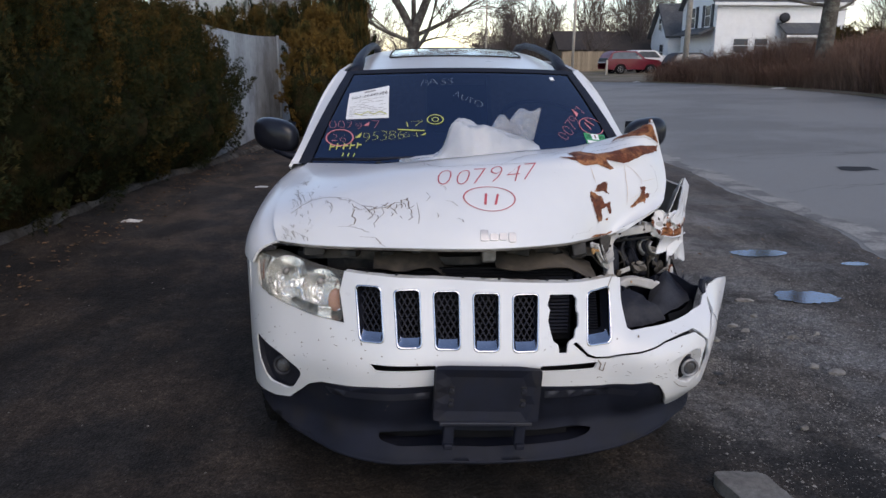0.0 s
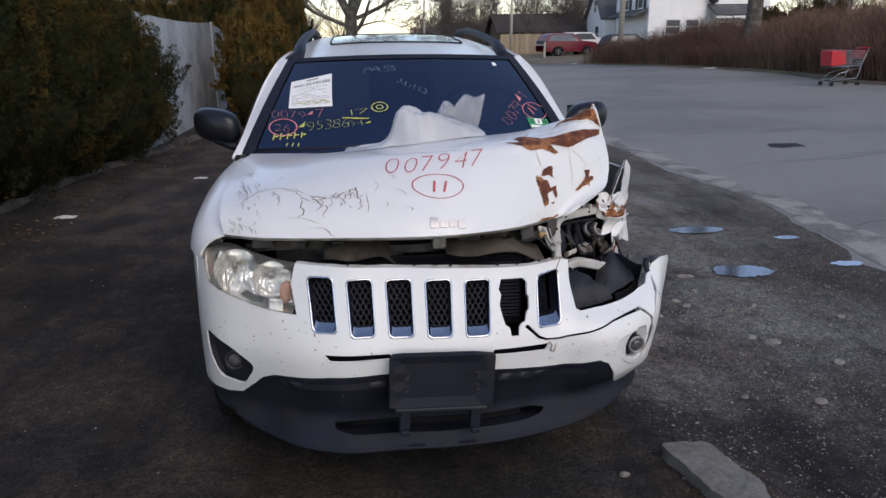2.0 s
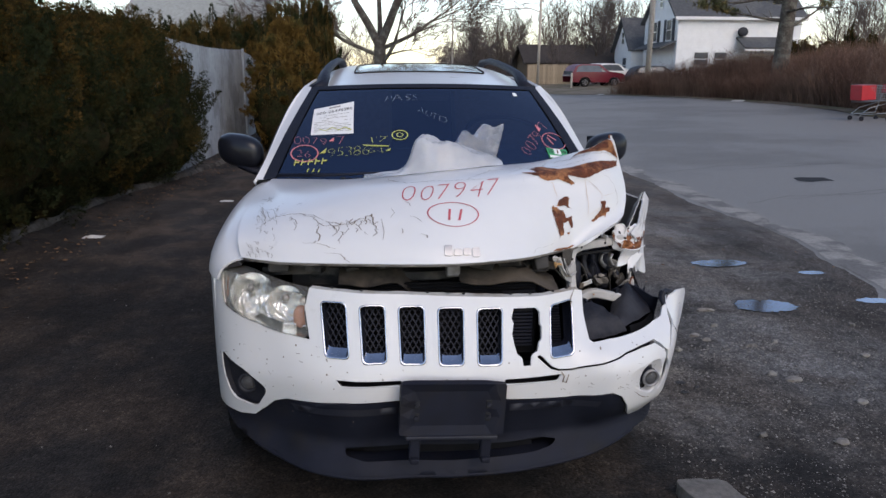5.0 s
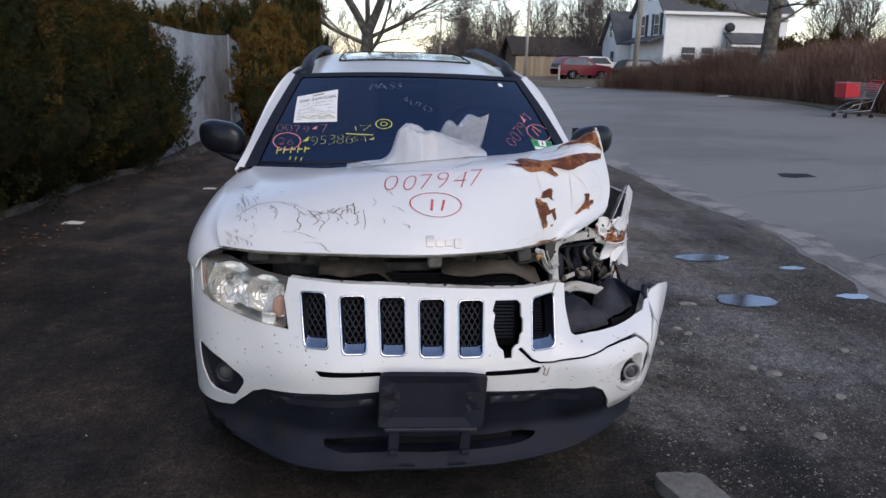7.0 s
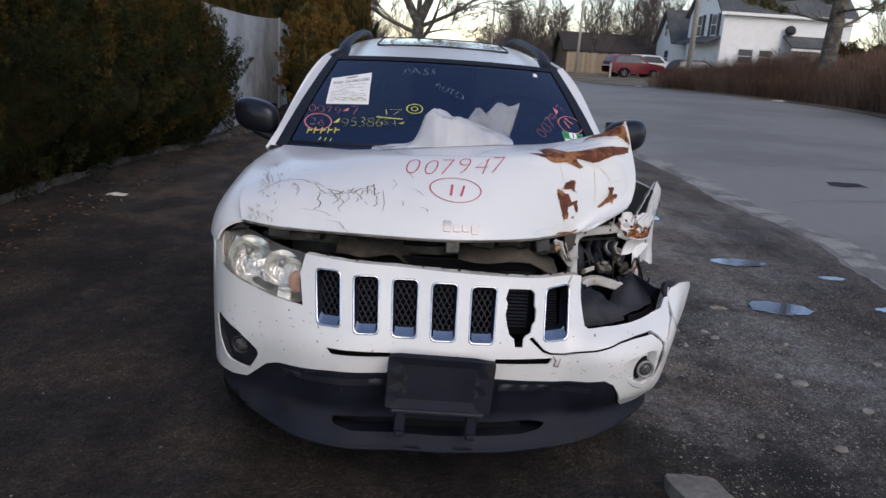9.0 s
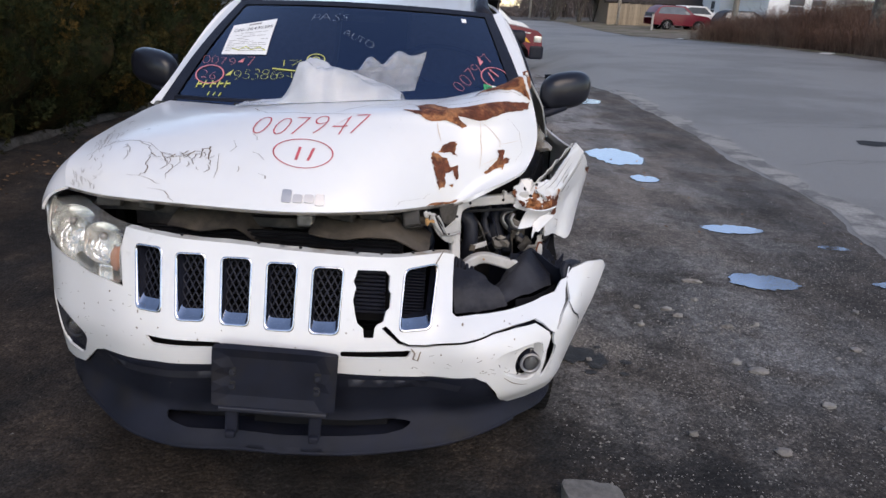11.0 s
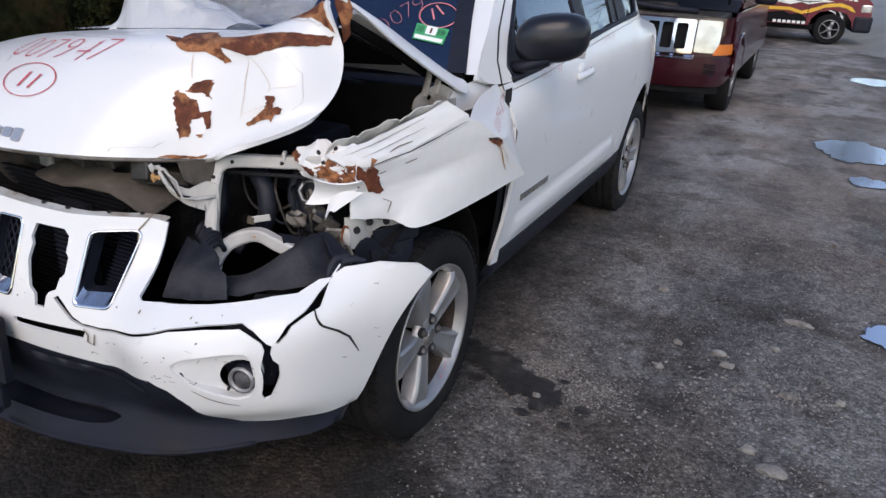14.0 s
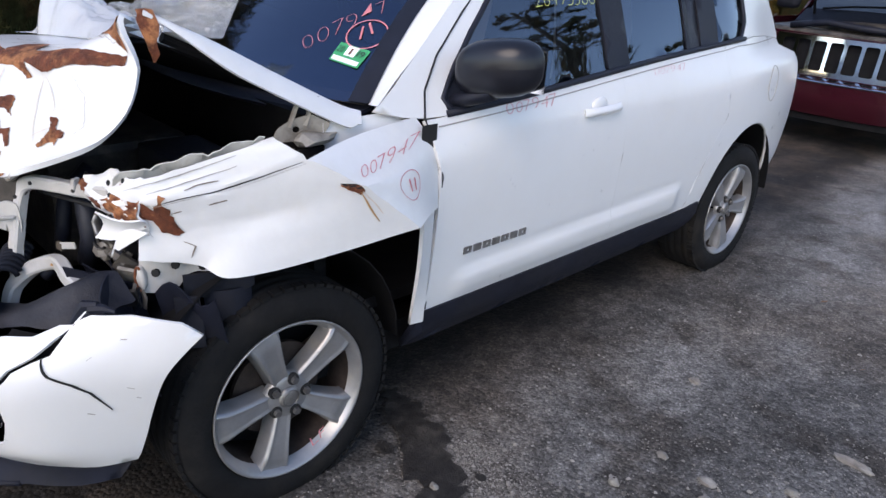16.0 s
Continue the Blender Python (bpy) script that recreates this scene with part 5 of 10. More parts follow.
def low_at(u, z):
    """The dark lower skin: a bulging upper face, a step in at the intake, and the lip below it."""
    out = -0.012 + 0.016 * ease(z, 0.33, 0.25) + 0.006 * ease(z, 0.40, 0.47) + 0.008 * ease(z, 0.335, 0.40) * ease(abs(u), 0.62, 0.45)
    return bumper_at(u, z, out)


fascia = part("lower_fascia", sheet(LOW, [INTAKE], 0.022, low_at), FASCIA, car, "black textured lower bumper with a wide intake", smooth=True, solid=0.006)
# Near-black sheet behind the intake, its colour standing for shade.
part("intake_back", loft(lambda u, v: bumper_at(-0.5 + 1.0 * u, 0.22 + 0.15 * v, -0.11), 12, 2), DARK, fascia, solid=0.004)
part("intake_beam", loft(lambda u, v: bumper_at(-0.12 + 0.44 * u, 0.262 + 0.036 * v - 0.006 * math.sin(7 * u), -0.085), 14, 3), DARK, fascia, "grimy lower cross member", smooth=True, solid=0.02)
part("intake_floor", loft(lambda u, v: bumper_at(-0.42 + 0.84 * u, 0.268, -0.008 - 0.10 * v), 16, 3), FASCIA, fascia, smooth=True, solid=0.006)
part("front_lip", tube([bumper_at(-0.74 + 1.48 * i / 50, smooth_interp(abs(-0.74 + 1.48 * i / 50), [0, 0.3, 0.5, 0.66, 0.76], [0.230, 0.234, 0.242, 0.258, 0.268]), -0.004) for i in range(51)], 0.011, 8, flat=0.7), FASCIA, fascia, smooth=True)
# Paler strips paint the light that catches the fascia's upper edge.
part("grey_band", sheet([(-0.56, 0.478), (-0.19, 0.495), (-0.19, 0.468), (-0.54, 0.452)], (), 0.03, lambda a, b: low_at(a, b) + np.array((0, -0.003, 0))), GREY_PLASTIC, fascia, smooth=True)
part("grey_band", sheet([(0.19, 0.488), (0.53, 0.462), (0.52, 0.436), (0.19, 0.458)], (), 0.03, lambda a, b: low_at(a, b) + np.array((0, -0.003, 0))), GREY_PLASTIC, fascia, smooth=True)
part("splash_guard", loft(lambda u, v: (-0.62 + 1.24 * u, 0.12 + 0.12 * abs(2 * u - 1) ** 2 + 0.75 * v, 0.235 + 0.01 * v), 16, 4), DARK, car, solid=0.004)

# number plate bracket, empty
def hung(bm):
    """Tilts a piece with the hanging plate bracket."""
    bmesh.ops.transform(bm, matrix=pose(-0.007, -0.004, 0.500, 0, 3.4, 4.0) @ Matrix.Translation((0.007, 0, -0.512)), verts=bm.verts)
    return bm


ring_o = rounded([(-0.1795, 0.428), (0.1655, 0.428), (0.1655, 0.607), (-0.1795, 0.607)], 0.008, 2)
ring_i = rounded([(-0.148, 0.442), (0.134, 0.442), (0.134, 0.590), (-0.148, 0.590)], 0.006, 2)
tray = sheet(ring_o, (), 0.03, lambda x, z: (x, -0.012 if not inside((x, z), ring_i) else -0.002, z))
plate = part("plate_bracket", hung(tray), FASCIA, car, "empty black number plate bracket", solid=0.02)
part("bracket_ledge", hung(box((0.305, 0.030, 0.014), (-0.007, -0.006, 0.421))), GREY_PLASTIC, plate, bevel=0.004)
for x in (-0.125, 0.112):
    part("bracket_foot", hung(box((0.036, 0.026, 0.085), (x, 0.006, 0.375))), FASCIA, plate, bevel=0.006)
    part("bracket_hook", hung(box((0.030, 0.020, 0.020), (x, -0.012, 0.338))), FASCIA, plate, bevel=0.005)
    for z in (0.488, 0.532):
        part("screw_slot", hung(box((0.020, 0.006, 0.030), (x, -0.0015, z))), SEAM, plate, bevel=0.003)
        part("screw", hung(rod((x, -0.003, z), (x, -0.011, z), 0.009, 0.007, 8)), GREY_PLASTIC, plate)

for pts, rr in (([(0.887, 0.712), (0.884, 0.732), (0.889, 0.748), (0.912, 0.754)], [0.006, 0.012, 0.014, 0.008]), ([(0.900, 0.744), (0.925, 0.748), (0.948, 0.743)], [0.013, 0.009, 0.004]), ([(0.892, 0.690), (0.897, 0.716), (0.905, 0.736)], [0.004, 0.008, 0.011])):
    part("broken_clip", tube([Vector(bumper_at(a, b, -0.010)) for a, b in pts], rr, 7), BLACK_PLASTIC, cover, "broken black plastic clip at the bumper's torn end")

# -- lamps --
lamp_out = [(-0.492, 0.85), (-0.495, 0.79), (-0.484, 0.716), (-0.60, 0.726), (-0.73, 0.75), (-0.838, 0.776), (-0.858, 0.83), (-0.868, 0.89), (-0.78, 0.885), (-0.66, 0.87)]
lamp = part("headlamp", sheet(rounded(lamp_out, 0.012, 2), (), 0.02, lambda a, b: bumper_at(a, b, -0.075)), LAMP_BACK, car, "hazed headlamp with amber corner", smooth=True, solid=0.004)
part("lens", sheet(rounded(lamp_out, 0.015, 3), (), 0.018, lambda a, b: bumper_at(a, b, 0.004 + 0.010 * math.sin(math.pi * min(max((b - 0.72) / 0.17, 0), 1)))), LENS, lamp, "clear plastic lens", smooth=True).visible_shadow = False
wall = bmesh.new()
lo_pts = dense(rounded(lamp_out, 0.012, 2), 0.02)
rows = [(wall.verts.new(bumper_at(a, b, 0.003)), wall.verts.new(bumper_at(a, b, -0.075))) for a, b in lo_pts]
for k in range(len(rows)):
    wall.faces.new((rows[k - 1][0], rows[k][0], rows[k][1], rows[k - 1][1]))
part("housing", wall, BOWL, lamp, smooth=True)
for c, rad_ in (((-0.752, 0.822), 0.077), ((-0.590, 0.812), 0.063)):
    at = bumper_at(c[0], c[1], -0.062)
    bowl = bmesh.new()
    rings = []
    facet = random.Random(int(rad_ * 1000))
    for j in range(7):
        s = j / 6
        rr = rad_ * s ** 0.6
        rings.append([bowl.verts.new((at[0] + rr * math.cos(k * math.tau / 24), at[1] - 0.045 * s + facet.uniform(-0.0035, 0.0035), at[2] + rr * math.sin(k * math.tau / 24))) for k in range(24)])
    for a, b in zip(rings, rings[1:]):
        for k in range(24):
            bowl.faces.new((a[k], a[(k + 1) % 24], b[(k + 1) % 24], b[k]))
    part("reflector", bowl, BOWL, lamp, "faceted silver reflector")
    part("bulb_shield", blob((at[0], at[1] - 0.030, at[2] + 0.012), (0.014, 0.010, 0.012), 0.1, 3, 2), STEEL, lamp, smooth=True)
    part("bulb", blob((at[0], at[1] - 0.02, at[2]), (0.012, 0.016, 0.012), 0, 1, 2), LENS, lamp, smooth=True)
facet = random.Random(77)
part("chrome_trim", sheet([(-0.505, 0.838), (-0.505, 0.79), (-0.50, 0.735), (-0.60, 0.742), (-0.73, 0.766), (-0.826, 0.790), (-0.842, 0.83), (-0.850, 0.872), (-0.78, 0.870), (-0.66, 0.857)],
     [[(c[0] + rad_ * 0.96 * math.cos(k * math.tau / 20), c[1] + min(rad_ * 0.96, 0.052) * math.sin(k * math.tau / 20)) for k in range(20)] for c, rad_ in (((-0.752, 0.817), 0.070), ((-0.590, 0.803), 0.060))],
     0.016, lambda a, b: bumper_at(a, b, -0.052 + facet.uniform(-0.006, 0.006))), BOWL, lamp, "faceted silver trim")
part("turn_signal", blob(tuple(bumper_at(-0.524, 0.768, -0.040)), (0.026, 0.012, 0.040), 0.05, 2, 2), DULL_AMBER, lamp, "amber turn signal", smooth=True)
part("marker", sheet([(-0.838, 0.80), (-0.848, 0.86), (-0.854, 0.86), (-0.846, 0.80)], (), 0.02, lambda a, b: bumper_at(a, b, -0.02)), DULL_AMBER, lamp)
part("side_reflector", box((0.05, 0.012, 0.03), tuple(bumper_at(-0.56, 0.735, -0.03)), (0, 0, -12)), BOWL, lamp, bevel=0.004)


def fog_lamp(c, bezel):
    at = Vector(bumper_at(*c, -0.026 if bezel else -0.03))
    way = Vector((0.18 if c[0] > 0 else -0.18, -1, 0.02)).normalized()
    g = 0.66 if bezel else 0.74
    shell = part("fog_lamp", tube([at + way * -0.06, at + way * -0.01, at + way * 0.012], [0.030 * g, 0.052 * g, 0.050 * g], 24), BLACK_PLASTIC, car, "round fog lamp", smooth=True)
    ring = bmesh.new()
    rings = []
    q = way.to_track_quat("Z", "Y")
    for rr, d in ((0.050, 0.012), (0.047, 0.020), (0.037, 0.016), (0.035, 0.006)):
        rings.append([ring.verts.new(at + q @ Vector((g * rr * math.cos(k * math.tau / 28), g * rr * math.sin(k * math.tau / 28), d))) for k in range(28)])
    for a, b in zip(rings, rings[1:]):
        for k in range(28):
            ring.faces.new((a[k], a[(k + 1) % 28], b[(k + 1) % 28], b[k]))
    part("fog_ring", ring, ALLOY if bezel else GREY_PLASTIC, shell, smooth=True)
    part("fog_reflector", tube([at + way * 0.004, at + way * 0.005], [0.036 * g, 0.036 * g], 24), BOWL, shell)
    part("fog_lens", blob(tuple(at + way * 0.006), (0.036 * g, 0.016, 0.036 * g), 0, 1, 2), LENS, shell, smooth=True).visible_shadow = False


fog_lamp((0.790, 0.500), True)
fog_lamp((-0.765, 0.500), False)
part("fog_bezel", sheet(FOG_R, [[(-0.765 + 0.040 * math.cos(k * math.tau / 18) * 1.05, 0.50 + 0.040 * math.sin(k * math.tau / 18)) for k in range(18)]], 0.02, lambda a, b: bumper_at(a, b, -0.022)), BLACK_PLASTIC, car, "black fog lamp surround", smooth=True, solid=0.004)


def pocket(loop, depth, shrink):
    """The wall of a recess behind an opening of the bumper."""
    bm = bmesh.new()
    pts = dense(loop, 0.02)
    cx, cy = sum(p[0] for p in pts) / len(pts), sum(p[1] for p in pts) / len(pts)
    rows = []
    for a, b in pts:
        rows.append([bm.verts.new(bumper_at(a + (cx - a) * s * shrink, b + (cy - b) * s * shrink, -0.004 - depth * s)) for s in (0, 0.5, 1)])
    for k in range(len(rows)):
        for j in (0, 1):
            bm.faces.new((rows[k - 1][j], rows[k][j], rows[k][j + 1], rows[k - 1][j + 1]))
    return bm


# Added black sheet that gives the tear and fog opening their shade.
part("bumper_core", sheet([(0.74, 0.44), (0.86, 0.43), (0.885, 0.50), (0.88, 0.58), (0.85, 0.62), (0.79, 0.65), (0.74, 0.65)], (), 0.03, lambda a, b: bumper_at(a, b, -0.075)), BLACK_PLASTIC, cover, "black backing sheet standing for shade behind the torn bumper", smooth=True, solid=0.004)
part("fog_recess", pocket(FOG_L, 0.028, 0.02), PAINT_WORN, cover, "white moulded fog lamp recess", smooth=True, solid=0.003)
part("fog_panel", sheet(rounded([(0.622, 0.552), (0.652, 0.574), (0.701, 0.581), (0.80, 0.583), (0.834, 0.55), (0.838, 0.51), (0.830, 0.47), (0.80, 0.452), (0.759, 0.444), (0.706, 0.466), (0.660, 0.496)], 0.015, 3),
     [[(0.783 + 0.053 * math.cos(k * math.tau / 20), 0.500 + 0.050 * math.sin(k * math.tau / 20)) for k in range(20)], [(0.640, 0.524), (0.649, 0.528), (0.655, 0.511), (0.646, 0.505)], [(0.663, 0.489), (0.673, 0.497), (0.682, 0.475), (0.671, 0.472)]],
     0.018, lambda a, b: bumper_at(a, b, -0.007 - 0.024 * ease(a, 0.63, 0.74))), PAINT_WORN, cover, "white moulded fog lamp panel", smooth=True, solid=0.004)
part("torn_edge", ribbon([(0.735, 0.455), (0.748, 0.478), (0.752, 0.487)], 0.008, lambda a, b: bumper_at(a, b, -0.027)), SEAM, cover)
for pts in ([(0.637, 0.526), (0.650, 0.530), (0.657, 0.511), (0.645, 0.505)], [(0.661, 0.490), (0.675, 0.498), (0.685, 0.474), (0.670, 0.470)]):
    part("clip_slot", sheet(pts, (), 0.012, lambda a, b: bumper_at(a, b, -0.004 - 0.024 * ease(a, 0.63, 0.74))), SEAM, cover, solid=0.003)
part("recess_wall", pocket(FOG_R, 0.02, 0.03), BLACK_PLASTIC, cover, smooth=True)


# -- wings --
def wing_dent(u, v):
    p = wing_at(u, v)
    d = 0.006 * math.exp(-((v - 0.335) / 0.02) ** 2) * ease(u, 0.1, 0.3) + 0.007 * noise.noise(Vector((u * 4.0, v * 6.0, 3.0))) + 0.004 * noise.noise(Vector((u * 11.0, v * 14.0, 5.0)))
    return p - np.array((d * 0.6, 0, d * 0.8))


def wing_back(u, v):
    """The part behind the crease, joined to the rest along it."""
    return np.array(wing_rear_at(u, v)) + (np.array(wing_dent(1.0, (1 + 2 * v) / 3)) - np.array(wing_rear_at(0.0, v))) * (1 - u) ** 2


whole = loft(wing_back, 14, 18, loft(wing_dent, 30, 27))
bmesh.ops.remove_doubles(whole, verts=whole.verts, dist=0.0006)
wing = part("front_wing", flip(whole), PAINT_WORN, car, "buckled white driver-side wing torn from the nose", smooth=False, solid=0.006)
for face in wing.data.polygons:
    face.use_smooth = face.center.x * 0.5 + face.center.y > 1.36 - 0.02 * face.center.z
for f in wing.data.polygons:
    f.use_smooth = True
m = wing.modifiers.new("sharp", "EDGE_SPLIT")
m.split_angle = radians(28)
on_wing = proud(wing_dent, -0.003)
on_rear = proud(wing_back, -0.003)
part("red_number", write_on("007947", on_rear, (0.09, 0.40), (0.80, 0.335), (0.24, 0.265), 0.035, wobble=0.08, spacing=0.8), PINK_MARK, wing, "pink hand-written number 007947")
part("red_ring", ring_on(on_rear, (0.503, 0.641), (0.62, 0.69), (0.62, 0.51), 0.05), PINK_MARK, wing)
part("red_number", write_on("11", on_rear, (0.47, 0.70), (0.55, 0.71), (0.545, 0.56), 0.035), PINK_MARK, wing)
part("wing_tail", loft(lambda u, v: spline([(0.945 - 0.045 * u, 1.285 + 0.080 * u, 0.80), (0.910 - 0.02 * u, 1.31 + 0.058 * u, 0.62), (0.856 + 0.01 * u, 1.335 + 0.045 * u, 0.405)], v), 4, 12), PAINT, wing, smooth=True, solid=0.012)
part("tail_gap", loft(lambda u, v: spline([(0.872, 1.34 + 0.06 * u, 1.03), (0.872, 1.35 + 0.05 * u, 0.7), (0.845, 1.36 + 0.05 * u, 0.41)], v), 1, 8), SEAM, wing)
for k, (pts, w, mm) in enumerate([([(0.16, 0.345), (0.4, 0.325), (0.7, 0.32), (0.98, 0.335)], 0.010, SEAM), ([(0.16, 0.375), (0.4, 0.352), (0.7, 0.346), (0.97, 0.36)], 0.005, SCRATCH), ([(0.25, 0.2), (0.5, 0.16), (0.75, 0.15)], 0.012, SCRATCH),
                                  ([(0.45, 0.25), (0.52, 0.22), (0.62, 0.23)], 0.016, CRACK), ([(0.3, 0.46), (0.36, 0.45)], 0.012, CRACK), ([(0.48, 0.45), (0.56, 0.44)], 0.014, CRACK), ([(0.3, 0.95), (0.33, 0.86), (0.27, 0.80)], 0.010, CRACK), ([(0.1, 0.10), (0.5, 0.05), (0.8, 0.05)], 0.012, SCRATCH)]):
    part("paint_crack", ribbon(dense(pts, 0.04, False), w, on_wing), mm, wing)
part("rust_patch", sheet(jagged([(0.0, 0.30), (0.08, 0.29), (0.16, 0.325), (0.21, 0.39), (0.27, 0.33), (0.30, 0.25), (0.33, 0.30), (0.29, 0.36), (0.312, 0.418), (0.285, 0.52), (0.257, 0.629), (0.284, 0.70), (0.242, 0.75), (0.20, 0.70), (0.139, 0.677), (0.12, 0.553), (0.05, 0.50), (0.0, 0.48)], 0.012, 0.04, 7), (), 0.03, on_wing), RUST, wing, "flaking brown rust patch")
part("rust_patch", sheet(jagged([(0.945, 0.585), (0.97, 0.59), (0.995, 0.63), (0.985, 0.69), (0.962, 0.715), (0.95, 0.66)], 0.006, 0.02, 8), (), 0.03, on_wing), RUST, wing)
part("rust_run", ribbon(dense([(0.968, 0.69), (0.958, 0.75), (0.950, 0.80), (0.944, 0.90)], 0.02, False), 0.0055, on_wing), RUST_STAIN, wing)
part("rust_run", ribbon(dense([(0.975, 0.69), (0.972, 0.76), (0.966, 0.86)], 0.02, False), 0.004, on_wing), RUST_FAINT, wing)
part("torn_corner", sheet(jagged([(0.955, 0.57), (0.985, 0.60), (0.995, 0.63), (0.985, 0.68), (0.965, 0.64)], 0.006, 0.02, 8), (), 0.03, on_wing), SEAM, wing)
# crumpled nose of the wing
def nose(out):
    def f(u, v):
        k = Vector((u * 3.2, v * 3.0, 1.7))
        d = 0.022 * noise.noise(k) + 0.012 * abs(noise.noise(k * 2.3))
        return (0.655 + 0.135 * u + 0.012 * noise.noise(k * 1.7), 0.540 + 0.065 * u - 0.03 * math.sin(3.1 * v) + d - out, 0.988 - 0.012 * u - 0.125 * v + 0.016 * noise.noise(k * 1.3 + Vector((9, 2, 4))) * (1 - v))
    return f


part("crumpled_nose", sheet(jagged([(0.0, 0.15), (0.2, 0.0), (0.6, 0.03), (1.0, 0.0), (1.0, 1.0), (0.7, 0.95), (0.4, 0.8), (0.1, 0.62)], 0.02, 0.12, 3), (), 0.07, nose(0)), PAINT_WORN, wing, "crumpled white sheet metal", solid=0.005)
part("rust_patch", sheet(jagged([(0.10, 0.40), (0.3, 0.50), (0.48, 0.36), (0.60, 0.14), (0.72, 0.24), (0.92, 0.10), (1.0, 0.26), (1.0, 0.80), (0.92, 0.98), (0.76, 0.88), (0.6, 0.70), (0.4, 0.70), (0.2, 0.58)], 0.02, 0.06, 3), (), 0.06, nose(0.007)), RUST, wing, "flaking brown rust patch")
part("rust_patch", sheet(jagged([(0.0, 0.18), (0.1, 0.08), (0.16, 0.16), (0.1, 0.34), (0.02, 0.34)], 0.02, 0.05, 5), (), 0.05, nose(0.007)), RUST, wing)
for c in ((0.30, 0.22), (0.62, 0.12), (0.45, 0.36)):
    p = nose(0.004)(*c)
    part("bolt_hole", blob(p, (0.009, 0.006, 0.009), 0.3, 2, 1), SEAM, wing)
part("bent_tab", loft(lambda u, v: (0.712 + 0.10 * u - 0.03 * v, 0.51 + 0.06 * u + 0.02 * math.sin(3 * v), 0.905 - 0.075 * v + 0.03 * u * v - 0.012 * math.sin(3 * u)), 6, 6), PAINT_WORN, wing, smooth=True, solid=0.004)
part("bent_tab", loft(lambda u, v: (0.735 + 0.075 * u * (1 - 0.75 * v), 0.545 + 0.04 * u * (1 - 0.7 * v) - 0.02 * v, 0.845 + 0.03 * u - 0.05 * v + 0.01 * math.sin(4 * u)), 6, 5), PAINT_WORN, wing, smooth=True, solid=0.004)
part("wing_bracket", loft(lambda u, v: (0.757 + 0.055 * u + 0.006 * math.sin(9 * u), 0.575 + 0.185 * u, 0.792 - 0.018 * u - (0.090 - 0.048 * ease(u, 0.35, 0.65)) * v), 12, 4), LAMP_STEEL, wing, "bent white steel bracket", solid=0.004)
for c in ((0.770, 0.612, 0.752), (0.798, 0.715, 0.752), (0.783, 0.655, 0.765)):
    part("bolt_hole", rod((c[0] + 0.004, c[1] - 0.006, c[2]), (c[0] + 0.010, c[1] - 0.012, c[2]), 0.010, 0.010, 8), SEAM, wing)
part("rusty_tab", blob((0.764, 0.574, 0.742), (0.015, 0.012, 0.030), 0.5, 3, 2), LAMP_STEEL, wing, "pale crushed mount with rusty rim", smooth=True)
part("rust_rim", tube([(0.768 + 0.010 * math.cos(a), 0.566 + 0.004 * math.cos(a), 0.742 + 0.030 * math.sin(a)) for a in np.linspace(1.0, 5.2, 12)], 0.0035, 5), RUST, wing)
part("steel_strap", tube([(0.770, 0.570, 0.715), (0.777, 0.572, 0.695), (0.775, 0.570, 0.668)], [0.010, 0.012, 0.009], 6, flat=0.35), STEEL, wing)
part("wing_flange", loft(lambda u, v: (0.735 + 0.15 * u - 0.03 * v, 0.55 + 0.29 * u, 0.985 + 0.085 * u + 0.016 * noise.noise(Vector((u * 7, v * 2, 3))) + 0.008 * noise.noise(Vector((u * 19, v * 3, 3))) - 0.05 * v), 26, 3), PRIMER, wing, solid=0.003)
# passenger-side wing
right_wing = part("front_wing", flip(sheet([(0.40, 0.86), (0.60, 0.86), (0.80, 0.86), (1.10, 0.86), (1.378, 0.86), (1.378, 0.42), (1.29, 0.42), (1.27, 0.55), (1.16, 0.70), (1.0, 0.765), (0.86, 0.77), (0.70, 0.73), (0.58, 0.62), (0.54, 0.55), (0.40, 0.62)], (), 0.05,
     lambda y, z: (lambda p: np.array((max(p[0], -smooth_interp(y, [0.275, 0.375, 0.49, 0.63, 1.4], [0.765, 0.826, 0.864, 0.882, 0.93])), p[1], p[2])))(side_at(y, z, 0, -1)))), PAINT, car, "white passenger-side wing", smooth=True, solid=0.01)


def wing_crown(u, v):
    y = 0.33 + 1.045 * u
    t = min(max((y - 0.31) / 0.89, 0.0), 1.0)
    i = hood_at(0.0, t) + np.array((0.012, 0, -0.020))
    o = side_at(y, 0.86, 0, -1)
    o[0] = max(o[0], -smooth_interp(y, [0.275, 0.375, 0.49, 0.63, 1.4], [0.765, 0.826, 0.864, 0.882, 0.93]))
    c = np.array((o[0] + 0.012, y, i[2] - 0.012))
    i = np.array((i[0], y, i[2]))
    return i * (1 - v) ** 2 + c * 2 * v * (1 - v) + o * v * v


part("wing_crown", flip(loft(wing_crown, 24, 10)), PAINT, right_wing, smooth=True, solid=0.008)
part("red_number", flip(write_on("007947", lambda a, b: side_at(a, b, -0.05 * ease(a, 0.8, 0.35) + 0.003, -1), (0.78, 0.86), (0.48, 0.80), (0.78, 0.93), 0.03, wobble=0.08)), PINK_MARK, car)
